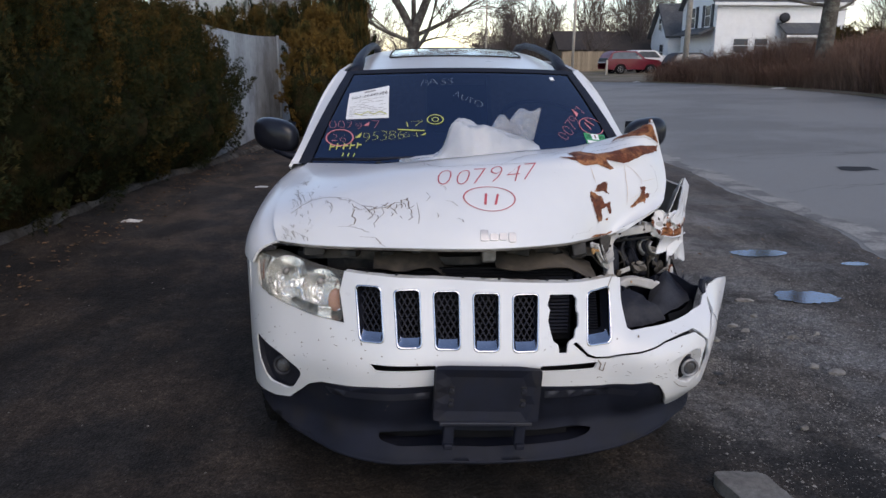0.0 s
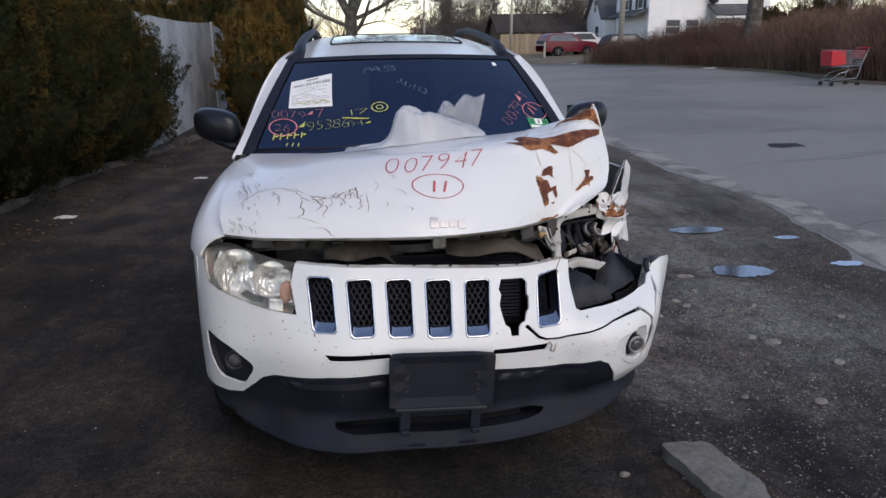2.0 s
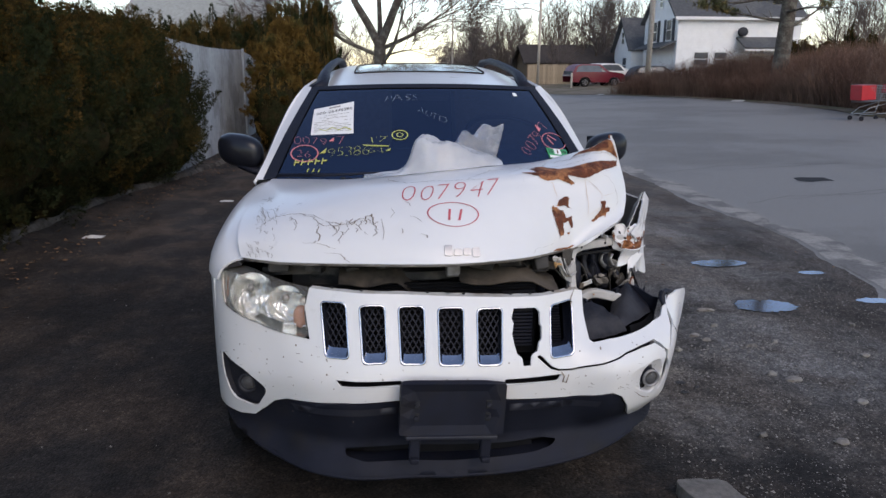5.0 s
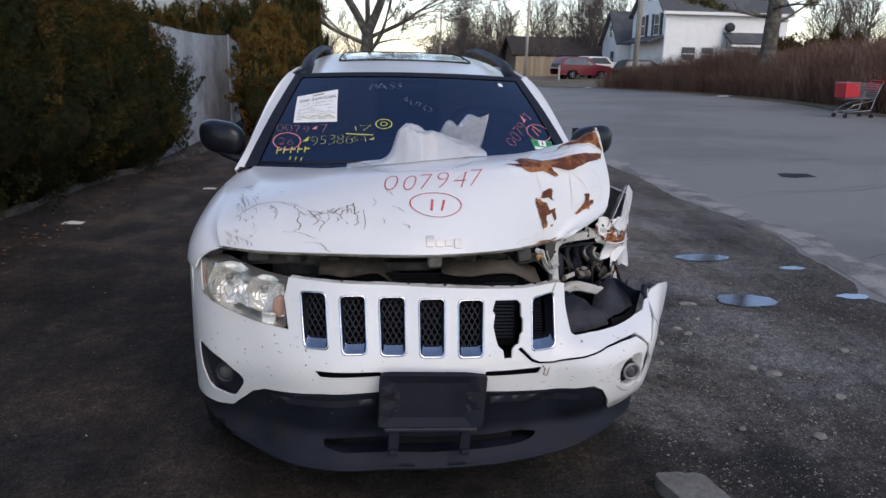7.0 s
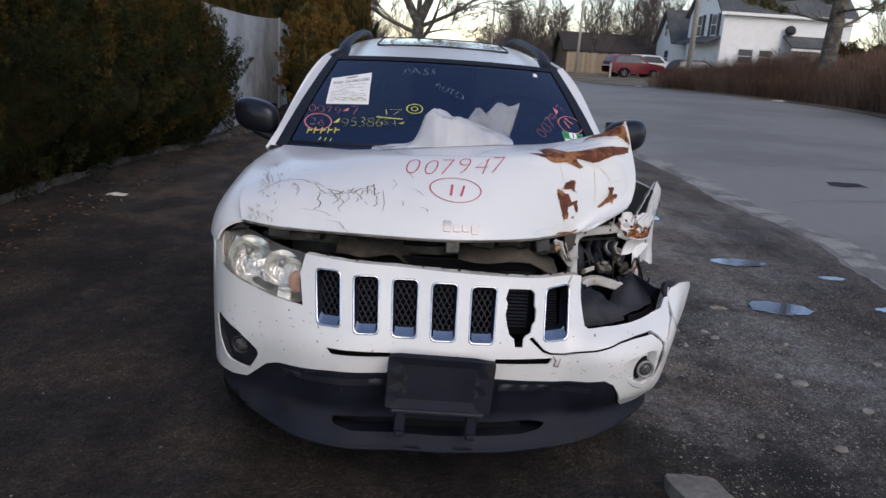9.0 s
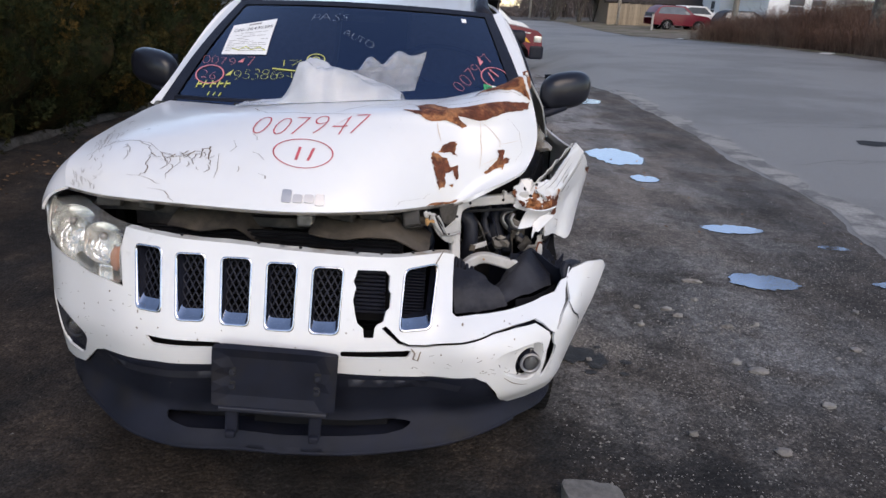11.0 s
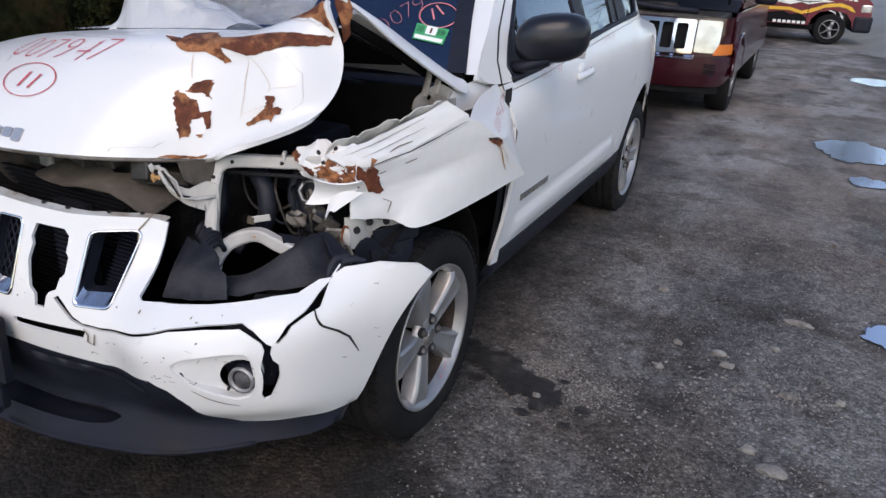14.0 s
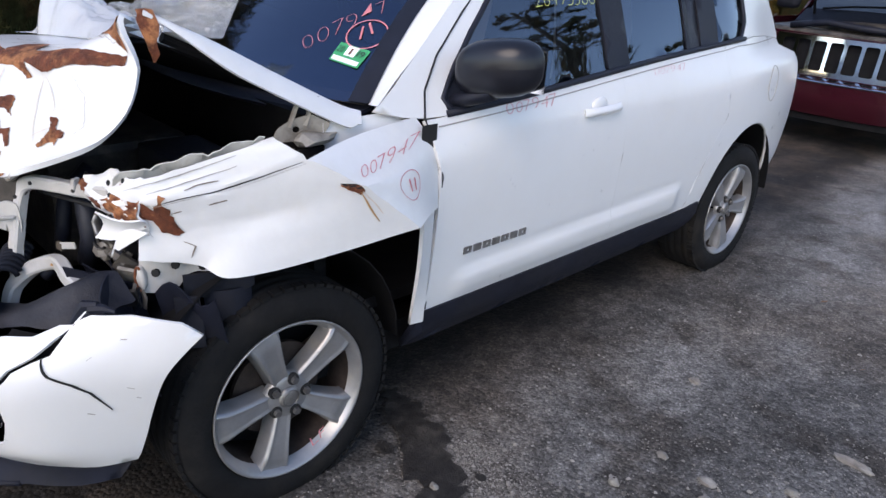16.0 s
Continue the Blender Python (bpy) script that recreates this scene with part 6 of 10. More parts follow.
for s in (1, -1):
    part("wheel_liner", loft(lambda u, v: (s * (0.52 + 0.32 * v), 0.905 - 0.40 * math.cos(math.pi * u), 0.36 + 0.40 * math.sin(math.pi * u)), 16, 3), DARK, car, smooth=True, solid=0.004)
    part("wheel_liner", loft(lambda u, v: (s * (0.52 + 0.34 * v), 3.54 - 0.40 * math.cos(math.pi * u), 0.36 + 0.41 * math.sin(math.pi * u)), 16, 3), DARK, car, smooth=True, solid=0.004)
part("torn_liner", loft(lambda u, v: (0.60 + 0.24 * u, 0.50 + 0.10 * v + 0.04 * math.sin(5 * u), 0.74 - 0.26 * v - 0.02 * math.sin(8 * u)), 10, 8), BLACK_PLASTIC, car, "torn black wheel arch liner", smooth=True, solid=0.004)
part("torn_liner", loft(lambda u, v: (0.77 + 0.10 * u, 0.60 + 0.10 * u + 0.03 * v, 0.70 - 0.14 * v + 0.03 * math.sin(6 * u)), 8, 6), BLACK_PLASTIC, car, smooth=True, solid=0.006)
part("liner_fold", loft(lambda u, v: (0.79 + 0.05 * u, 0.66 + 0.16 * u, 0.735 - 0.05 * v - 0.02 * math.sin(math.pi * u) * v), 8, 5), LINER, car, "folded black arch liner", smooth=True, solid=0.008)
part("liner_fold", loft(lambda u, v: (0.80 + 0.03 * u + 0.02 * v, 0.63 + 0.05 * u, 0.69 - 0.13 * v), 4, 8), LINER, car, smooth=True, solid=0.008)
part("liner_fold", loft(lambda u, v: (0.80 + 0.035 * math.sin(2.4 * u) + 0.01 * v, 0.705 + 0.11 * u, 0.685 - 0.10 * v), 6, 6), BLACK_PLASTIC, car, smooth=True, solid=0.006)
part("hanging_strap", tube([(0.762, 0.565, 0.72), (0.765, 0.56, 0.69), (0.758, 0.555, 0.66)], 0.012, 6, flat=0.3), GREY_PLASTIC, car)

# -- body sides --
ARCH = [(3.54 + 0.395 * math.cos(a), 0.375 + 0.405 * math.sin(a)) for a in np.linspace(0.12, math.pi - 0.12, 18)]


def body_side(s):
    turn = (lambda b: b) if s > 0 else flip
    f = lambda y, z: side_at(y, z, 0, s)
    press = lambda y, z: side_at(y, z, (0.014 * ease(z, 0.548 + 0.027 * (y - 1.54), 0.522 + 0.027 * (y - 1.54)) * ease(z, 0.43, 0.49) - 0.004 * math.exp(-((z - 0.555 - 0.027 * (y - 1.54)) / 0.010) ** 2)) * ease(y, 1.47, 1.56) * ease(y, 2.92, 2.84), s)
    door = part("front_door", turn(sheet([(1.385, 0.427), (1.40, 0.9), (1.375, 1.035), (1.42, belt(1.42)), (1.7, belt(1.7)), (2.0, belt(2.0)), (2.3573, belt(2.352)), (2.3573, 0.8), (2.3573, 0.427)], (), 0.02, press)), PAINT, car, "white front door with pink number", smooth=True, solid=0.012)
    rear = part("rear_door", turn(sheet([(2.3577, 0.427), (2.3577, 0.8), (2.3577, belt(2.355)), (2.7, belt(2.7)), (3.0, belt(3.0)), (3.1995, belt(3.197)), (3.2005, 0.861), (3.1038, 0.70), (3.0238, 0.56), (2.9945, 0.44)], (), 0.02, press)), PAINT, car, "white rear door with a dented shoulder", smooth=True, solid=0.012)
    part("quarter_panel", turn(sheet([(3.202, 0.862), (3.20, belt(3.2)), (3.55, 1.172), (3.80, 1.16), (4.10, 1.13), (4.22, 0.95), (4.26, 0.70), (4.22, 0.50), (4.12, 0.40), (3.97, 0.37)] + ARCH + [(2.996, 0.44), (3.025, 0.56), (3.105, 0.70)], (), 0.035,
         lambda y, z: side_at(y, z, 0.012 * math.exp(-((z - 1.03) / 0.05) ** 2) * ease(y, 3.25, 3.5), s))), PAINT, car, "white rear quarter with fuel flap", smooth=True, solid=0.012)
    part("sill_cladding", turn(sheet([(1.36, 0.40), (1.39, 0.433), (2.99, 0.437), (3.13, 0.45), (3.15, 0.39), (3.10, 0.30), (1.42, 0.285), (1.34, 0.30)], (), 0.05, lambda y, z: side_at(y, z, 0.006 + 0.010 * math.exp(-((z - 0.36) / 0.05) ** 2), s))), BLACK_PLASTIC, car, "dark plastic sill cladding", smooth=True, solid=0.02)
    part("arch_trim", tube([side_at(y, z, -0.008, s) for y, z in ARCH], 0.009, 6), PAINT, car, smooth=True)
    part("rear_bumper", turn(sheet([(3.97, 0.365), (4.12, 0.395), (4.20, 0.45), (4.30, 0.36), (4.25, 0.28), (3.96, 0.30)], (), 0.04, lambda y, z: side_at(y, z, -0.004, s))), BLACK_PLASTIC, car, smooth=True, solid=0.01)
    # upper frame round the windows
    cant = lambda y: 1.505 + 0.03 * math.sin(min(max((y - 1.7) / 2.0, 0), 1) * math.pi)
    glass_loop = [(1.475, 1.052), (1.46, 1.085), (1.53, 1.17), (1.62, 1.26), (1.755, 1.375), (1.90, 1.45), (2.1, 1.478), (2.6, 1.488), (3.1, 1.475), (3.40, 1.44), (3.50, 1.36), (3.46, 1.24), (3.38, 1.178), (3.2, belt(3.2) + 0.004), (2.7, belt(2.7) + 0.004), (2.2, belt(2.2) + 0.004), (1.8, belt(1.8) + 0.004)]
    frame_ = part("cabin_frame", turn(sheet([(1.21, 1.075), (1.30, 1.13), (1.45, 1.245), (1.60, 1.36), (1.72, 1.445), (1.80, 1.487), (2.0, 1.525), (2.5, 1.545), (3.0, 1.545), (3.5, 1.53), (3.9, 1.50), (4.04, 1.42), (4.10, 1.25), (4.12, 1.132), (3.80, 1.162), (3.55, 1.174), (3.3, 1.164), (3.0, belt(3.0) + 0.002), (2.6, belt(2.6) + 0.002), (2.2, belt(2.2) + 0.002), (1.8, belt(1.8) + 0.002), (1.44, belt(1.44) + 0.002), (1.38, 1.04), (1.30, 1.05)],
         [glass_loop], 0.035, f)), PAINT, car, "white window frame and pillars", smooth=True, solid=0.012)
    part("door_gap", tube([side_at(y, z, 0.001, s) for y, z in [(1.392, 0.44), (1.406, 0.88), (1.378, 1.04), (1.40, 1.11), (1.47, 1.20), (1.60, 1.31), (1.74, 1.41), (1.86, 1.468)]], 0.0032, 5), SEAM, frame_)
    part("door_gap", tube([side_at(y, z, 0.001, s) for y, z in [(2.3575, 0.44), (2.3575, 0.8), (2.3575, 1.115)]], 0.0014, 4), SCRATCH, frame_)
    part("door_gap", tube([side_at(y, z, 0.001, s) for y, z in [(2.994, 0.45), (3.06, 0.625), (3.2, 0.86), (3.199, 1.15)]], 0.0012, 4), SCRATCH, frame_)
    part("belt_moulding", tube([side_at(y, belt(y) + 0.006, 0.002, s) for y in np.linspace(1.46, 3.42, 24)], 0.011, 6), BLACK_PLASTIC, frame_, smooth=True)
    part("belt_crease", tube([side_at(y, belt(y) - 0.022 if y < 3.3 else 1.145 - 0.01 * (y - 3.3), 0.0015, s) for y in np.linspace(1.42, 4.0, 24)], 0.0022, 4), SCRATCH, frame_)
    rim = tube([side_at(y, z, -0.002, s) for y, z in dense(glass_loop, 0.05)], 0.010, 6, closed=True)
    part("window_seal", rim, BLACK_PLASTIC, frame_, smooth=True)
    inner = lambda y, z: side_at(y, z, -0.012, s)
    front_glass = [(1.56, 1.06), (1.60, 1.225), (1.755, 1.372), (1.90, 1.447), (2.1, 1.475), (2.33, 1.48), (2.285, belt(2.285) + 0.004), (1.9, belt(1.9) + 0.004)]
    part("front_window", turn(sheet(front_glass, (), 0.06, inner)), SIDE_GLASS, car, "side window with yellow numbers", smooth=True).visible_shadow = False
    part("sail_panel", turn(sheet([(1.475, 1.055), (1.465, 1.085), (1.53, 1.17), (1.60, 1.235), (1.575, 1.06)], (), 0.04, lambda y, z: side_at(y, z, -0.004, s))), BLACK_PLASTIC, car, smooth=True, solid=0.006)
    part("door_pillar", turn(sheet([(2.285, belt(2.285)), (2.325, 1.487), (2.475, 1.487), (2.425, belt(2.425))], (), 0.05, lambda y, z: side_at(y, z, -0.003, s))), BLACK_PLASTIC, car, "black door pillar", smooth=True, solid=0.01)
    part("rear_window", turn(sheet([(2.425, belt(2.425)), (2.475, 1.484), (2.93, 1.482), (2.865, belt(2.865))], (), 0.06, inner)), PRIVACY, car, smooth=True).visible_shadow = False
    part("divider", turn(sheet([(2.865, belt(2.865)), (2.93, 1.483), (2.96, 1.483), (2.895, belt(2.895))], (), 0.05, lambda y, z: side_at(y, z, -0.004, s))), BLACK_PLASTIC, car, smooth=True, solid=0.006)
    part("quarter_light", turn(sheet([(2.895, belt(2.895)), (2.96, 1.482), (3.05, 1.48), (2.99, belt(2.99))], (), 0.05, inner)), GREY_PLASTIC, car, smooth=True)
    part("door_pillar", turn(sheet([(2.99, belt(2.99)), (3.05, 1.482), (3.21, 1.468), (3.15, belt(3.15))], (), 0.05, lambda y, z: side_at(y, z, -0.004, s))), BLACK_PLASTIC, car, smooth=True, solid=0.01)
    part("rear_quarter_window", turn(sheet([(3.15, belt(3.15)), (3.21, 1.466), (3.40, 1.437), (3.497, 1.36), (3.458, 1.24), (3.38, 1.18)], (), 0.05, inner)), PRIVACY, car, smooth=True).visible_shadow = False
    # handle
    def grip(u, v):
        y = 2.085 + 0.225 * u
        return side_at(y, 0.988 + 0.004 * u + 0.028 * (v - 0.5), 0.010 + 0.024 * math.sin(math.pi * min(max(u * 1.02, 0), 1)) ** 0.4 * (1 - 0.5 * (2 * v - 1) ** 2), s)
    handle = part("door_handle", loft(grip, 14, 6), PAINT, door, "white pull handle", smooth=True, solid=0.012)
    part("handle_cup", blob(tuple(side_at(2.185, 1.0, -0.004, s)), (0.012, 0.05, 0.034), 0, 1, 2), PAINT, door, smooth=True)
    # fuel flap outline and wheel of the sill
    if s > 0:
        part("fuel_flap", tube([side_at(3.70 + 0.062 * math.cos(a), 0.955 + 0.085 * math.sin(a), 0.012 * math.exp(-((0.955 + 0.085 * math.sin(a) - 1.03) / 0.05) ** 2) + 0.001, s) for a in np.linspace(0, math.tau, 24)[:-1]], 0.0022, 4, closed=True), SCRATCH, car)
        on_side = lambda y, z: side_at(y, z, 0.003, 1)
        part("red_number", write_on("007947", on_side, (1.69, 1.022), (1.935, 1.026), (1.70, 1.060), 0.04, wobble=0.1), PINK_MARK, door, "pink hand-written number 007947")
        part("red_number", write_on("007947", on_side, (2.575, 1.073), (2.815, 1.076), (2.585, 1.103), 0.05, wobble=0.1), PINK_MARK, rear)
        bars = bmesh.new()
        for k in range(7):
            y0 = 1.525 + 0.0445 * k
            sheet([(y0, 0.600), (y0 + 0.034, 0.600), (y0 + 0.034, 0.624), (y0, 0.624)], [[(y0 + 0.012, 0.607), (y0 + 0.026, 0.607), (y0 + 0.026, 0.617), (y0 + 0.012, 0.617)]] if k % 2 == 0 else (), 0.03, lambda y, z: side_at(y, z, 0.005, 1), bars)
        part("model_badge", bars, STEEL, door, "dark chrome model badge", solid=0.004)
        part("yellow_number", write_on("26495386", lambda y, z: side_at(y, z, -0.007, 1), (1.955, 1.322), (2.29, 1.325), (1.965, 1.375), 0.045, wobble=0.1), YELLOW_MARK, door, "yellow number on the glass")
    return door


for s in (1, -1):
    body_side(s)
# tail
tail = [(0.0, 4.36), (0.4, 4.33), (0.62, 4.26), (0.74, 4.14)]
part("tailgate", loft(lambda u, v: ((0.72 - 0.19 * ease(v, 0.5, 1.0)) * (2 * u - 1), 4.32 - 0.26 * abs(2 * u - 1) ** 3 - 0.32 * ease(v, 0.45, 1.0), 0.34 + 1.17 * v), 16, 12), PAINT, car, smooth=True, solid=0.02)

# -- roof, screen, pillars --
roof = part("roof", loft(lambda u, v: roof_at(2 * u - 1, v), 22, 26), PAINT, car, "white roof with a glass sunroof", smooth=True, solid=0.02)
part("sunroof", loft(lambda u, v: roof_at((2 * u - 1) * 0.66, 0.25 + 0.31 * v) + np.array((0, 0, 0.004)), 16, 12), ROOF_GLASS, roof, "dark sunroof glass", smooth=True)
part("sunroof_seal", tube([roof_at(a, b) + np.array((0, 0, 0.003)) for a, b in dense(rounded([(-0.67, 0.245), (0.67, 0.245), (0.67, 0.565), (-0.67, 0.565)], 0.05), 0.06)], 0.006, 6, closed=True), SEAM, roof)
for s in (1, -1):
    rail = [Vector(roof_at(s * 0.955, 0.0)) + Vector((s * 0.022, 0.02, 0.012))]
    for v in (0.04, 0.08, 0.13, 0.2, 0.3, 0.45, 0.6, 0.75, 0.85):
        lift = 0.012 + 0.045 * ease(v, 0.0, 0.14) - 0.035 * ease(v, 0.7, 0.85)
        rail.append(Vector(roof_at(s * 0.93, v)) + Vector((0.0, 0, lift)))
    part("roof_rail", tube(rail, [0.026, 0.034, 0.036] + [0.028] * (len(rail) - 3), 8, flat=0.75), BLACK_PLASTIC, roof, "black roof rail", smooth=True)
    part("screen_pillar_trim", loft(lambda u, v: np.array(screen_at(s * (0.945 + 0.075 * u), v)) + np.array((0, -0.004, 0.004)), 2, 16), BLACK_PLASTIC, car, smooth=True)
    part("screen_pillar", loft(lambda u, v: np.array(screen_at(s * 1.015, v)) * (1 - u) + u * np.array(side_at(1.225 + 0.60 * v, 1.085 + 0.415 * v, 0, s)), 3, 16), PAINT, car, smooth=True)
part("header_trim", loft(lambda u, v: np.array(screen_at(2 * u - 1, 0.955 + 0.05 * v)) + np.array((0, -0.003, 0.003)), 20, 2), BLACK_PLASTIC, car, smooth=True)
screen = part("windscreen", loft(lambda u, v: screen_at(2 * u - 1, v), 24, 16), GLASS, car, "tinted windscreen with painted yard numbers", smooth=True)
screen.visible_shadow = False
on_screen = lambda u, v: screen_at(u, v, 0.003)
part("frit_band", loft(lambda u, v: np.array(screen_at(2 * u - 1, 0.055 * v, -0.004)), 20, 2), SEAM, screen)
part("shade_band", loft(lambda u, v: np.array(screen_at((2 * u - 1) * 0.96, 0.93 + 0.04 * v, -0.004)), 20, 2), SEAM, screen)
for txt, a, b, c, mm, seed in [("PASS", (-0.344, 0.785), (-0.086, 0.809), (-0.337, 0.865), WHITE_MARK, 2), ("AUTO", (-0.085, 0.675), (0.117, 0.543), (-0.061, 0.738), WHITE_MARK, 3), ("17", (-0.393, 0.365), (-0.291, 0.376), (-0.395, 0.425), YELLOW_MARK, 4),
                               ("6-14", (-0.412, 0.265), (-0.259, 0.266), (-0.414, 0.317), YELLOW_MARK, 5), ("495386", (-0.722, 0.215), (-0.40, 0.255), (-0.735, 0.305), YELLOW_MARK, 6), ("007947", (-0.925, 0.344), (-0.575, 0.341), (-0.943, 0.423), PINK_MARK, 7),
                               ("26", (-0.865, 0.215), (-0.775, 0.219), (-0.88, 0.29), PINK_MARK, 8), ("007947", (0.650, 0.223), (0.890, 0.510), (0.585, 0.300), PINK_MARK, 9), ("11", (0.855, 0.32), (0.90, 0.36), (0.825, 0.40), PINK_MARK, 10)]:
    part("glass_writing", write_on(txt, on_screen, a, b, c, 0.052, wobble=0.14, seed=seed), mm, screen, "hand-painted writing " + txt)
part("glass_line", ribbon([(-0.454, 0.339), (-0.36, 0.333), (-0.277, 0.330)], 0.012, on_screen), YELLOW_MARK, screen)
part("glass_ring", ring_on(on_screen, (-0.21, 0.436), (-0.156, 0.436), (-0.211, 0.481), 0.14), YELLOW_MARK, screen)
part("glass_ring", ring_on(on_screen, (-0.21, 0.436), (-0.188, 0.436), (-0.211, 0.455), 0.3), YELLOW_MARK, screen)
part("glass_ring", ring_on(on_screen, (-0.825, 0.254), (-0.735, 0.257), (-0.842, 0.330), 0.10), PINK_MARK, screen)
part("glass_ring", ring_on(on_screen, (0.871, 0.359), (0.935, 0.412), (0.817, 0.424), 0.07), PINK_MARK, screen)
word = bmesh.new()
for k in range(5):
    u0 = -0.86 + 0.043 * k
    ribbon([(u0, 0.135 + 0.006 * k), (u0 - 0.004, 0.195 + 0.004 * k)], 0.008, on_screen, word, False)
    ribbon([(u0, 0.165 + 0.006 * k), (u0 + 0.025, 0.17 + 0.006 * k)], 0.012, on_screen, word, False)
for k in range(3):
    ribbon([(-0.765 + 0.035 * k, 0.085), (-0.762 + 0.035 * k, 0.115)], 0.007, on_screen, word, False)
part("glass_writing", word, YELLOW_MARK, screen)
part("wiper", tube([screen_at(-0.93, 0.02, 0.02), screen_at(-0.6, 0.035, 0.024), screen_at(-0.25, 0.07, 0.022)], [0.009, 0.008, 0.005], 6), BLACK_PLASTIC, car, "black wiper", smooth=True)
part("wiper", tube([screen_at(-0.28, 0.02, 0.02), screen_at(0.15, 0.03, 0.024), screen_at(0.55, 0.055, 0.022)], [0.009, 0.008, 0.005], 6), BLACK_PLASTIC, car, smooth=True)
part("washer_nozzle", blob(tuple(hood_at(0.24, 0.93) + np.array((0, 0, 0.006))), (0.014, 0.01, 0.007), 0, 1, 1), SEAM, car)
part("cowl", loft(lambda u, v: (0.76 * (2 * u - 1), 1.02 + 0.14 * (2 * u - 1) ** 2 + 0.10 * v, 1.045 + 0.03 * v), 16, 3), BLACK_PLASTIC, car, smooth=True, solid=0.01)
# notice and inspection sticker
notice = part("paper_notice", loft(lambda u, v: on_screen(-0.831 + 0.299 * u - 0.06 * v, 0.431 + 0.02 * u + v * (0.282 + 0.065 * u)), 6, 6), PAPER, screen, "white printed paper notice behind the glass", smooth=True)


def on_notice(u, v):
    return screen_at(-0.831 + 0.299 * u - 0.06 * v, 0.431 + 0.02 * u + v * (0.282 + 0.065 * u), 0.0045)


part("notice_number", write_on("000-26495386", on_notice, (0.08, 0.72), (0.96, 0.74), (0.08, 0.82), 0.0, wobble=0.0), INK, notice)
lines = bmesh.new()
r = random.Random(8)
sheet([(0.38, 0.89), (0.66, 0.90), (0.66, 0.95), (0.38, 0.94)], (), 0.2, on_notice, lines)
for k in range(11):
    z = 0.64 - 0.055 * k
    x = 0.06
    while x < 0.9:
        w = r.uniform(0.05, 0.2)
        if r.random() < 0.6:
            sheet([(x, z), (min(x + w, 0.94), z), (min(x + w, 0.94), z + 0.014), (x, z + 0.014)], (), 0.3, on_notice, lines)
        x += w + 0.03
part("notice_lines", lines, SCRATCH, notice)
part("notice_scribble", ribbon([(0.2, 0.18), (0.35, 0.12), (0.5, 0.22), (0.65, 0.12), (0.8, 0.2), (0.95, 0.1)], 0.03, on_notice, fade=False), YELLOW_MARK, notice)


def on_sticker(u, v, out=0.004):
    a, b, c, d = (np.array(p) for p in ((0.782, 0.196), (0.913, 0.168), (0.787, 0.297), (0.930, 0.268)))
    q = a * (1 - u) * (1 - v) + b * u * (1 - v) + c * (1 - u) * v + d * u * v
    return screen_at(q[0], q[1], out)


sticker = part("inspection_sticker", loft(lambda u, v: on_sticker(u, v, 0.003), 4, 4), GREEN_STICKER, screen, "green and white inspection sticker")
part("sticker_panel", sheet([(0.34, 0.42), (0.68, 0.42), (0.68, 0.95), (0.34, 0.95)], (), 0.3, lambda u, v: on_sticker(u, v, 0.0045)), PAPER, sticker)
part("sticker_panel", sheet([(0.05, 0.06), (0.95, 0.06), (0.95, 0.30), (0.05, 0.30)], (), 0.3, lambda u, v: on_sticker(u, v, 0.0045)), PAPER, sticker)
for txt, x in (("20", 0.06), ("1", 0.48), ("19", 0.74)):
    part("sticker_number", write_on(txt, lambda u, v: on_sticker(u, v, 0.006), (x, 0.5), (x + (0.2 if len(txt) > 1 else 0.06), 0.5), (x, 0.85), 0.0, wobble=0), INK if txt != "1" else RUST, sticker)
part("antenna_chip", sheet([(0.75, 0.87), (0.785, 0.87), (0.785, 0.91), (0.75, 0.91)], (), 0.1, on_screen), PAPER, screen)


# -- mirrors --
def mirror(s):
    def shell(u, v):
        a, b = math.tau * u, math.pi * (v - 0.5)
        e = 0.75
        c = lambda q: math.copysign(abs(math.cos(q)) ** e, math.cos(q))
        d = lambda q: math.copysign(abs(math.sin(q)) ** e, math.sin(q))
        x, z = 0.118 * c(a) * c(b), 0.084 * d(a) * c(b)
        y = 0.085 * d(b)
        z += 0.015 * x / 0.118
        y = y if y < 0 else y * 0.45
        y += 0.30 * x * s * s
        return (s * (0.94 + x), 1.575 + y, 1.182 + z)
    head = part("wing_mirror", loft(shell, 28, 16), MIRROR_SHELL, car, "dark plastic wing mirror", smooth=True)
    part("mirror_foot", tube([(s * 0.81, 1.52, 1.075), (s * 0.86, 1.53, 1.085), (s * 0.93, 1.56, 1.115)], [0.04, 0.042, 0.05], 10, flat=0.55), BLACK_PLASTIC, head, smooth=True)
    part("mirror_glass", loft(lambda u, v: (s * (0.845 + 0.19 * u), 1.602 + 0.055 * u, 1.115 + 0.13 * v), 4, 4), CHROME, head)
    return head


mirror(1), mirror(-1)


# -- wheels --
def lathe(profile, n, at, s, bm=None):
    """Turns (distance along the axle, radius) pairs about the axle."""
    bm = bm or bmesh.new()
    rings = [[bm.verts.new((at[0] + s * x, at[1] + r * math.cos(k * math.tau / n), at[2] + r * math.sin(k * math.tau / n))) for k in range(n)] for x, r in profile]
    for a, b in zip(rings, rings[1:]):
        for k in range(n):
            bm.faces.new((a[k], a[(k + 1) % n], b[(k + 1) % n], b[k]))
    bmesh.ops.recalc_face_normals(bm, faces=bm.faces)
    return bm


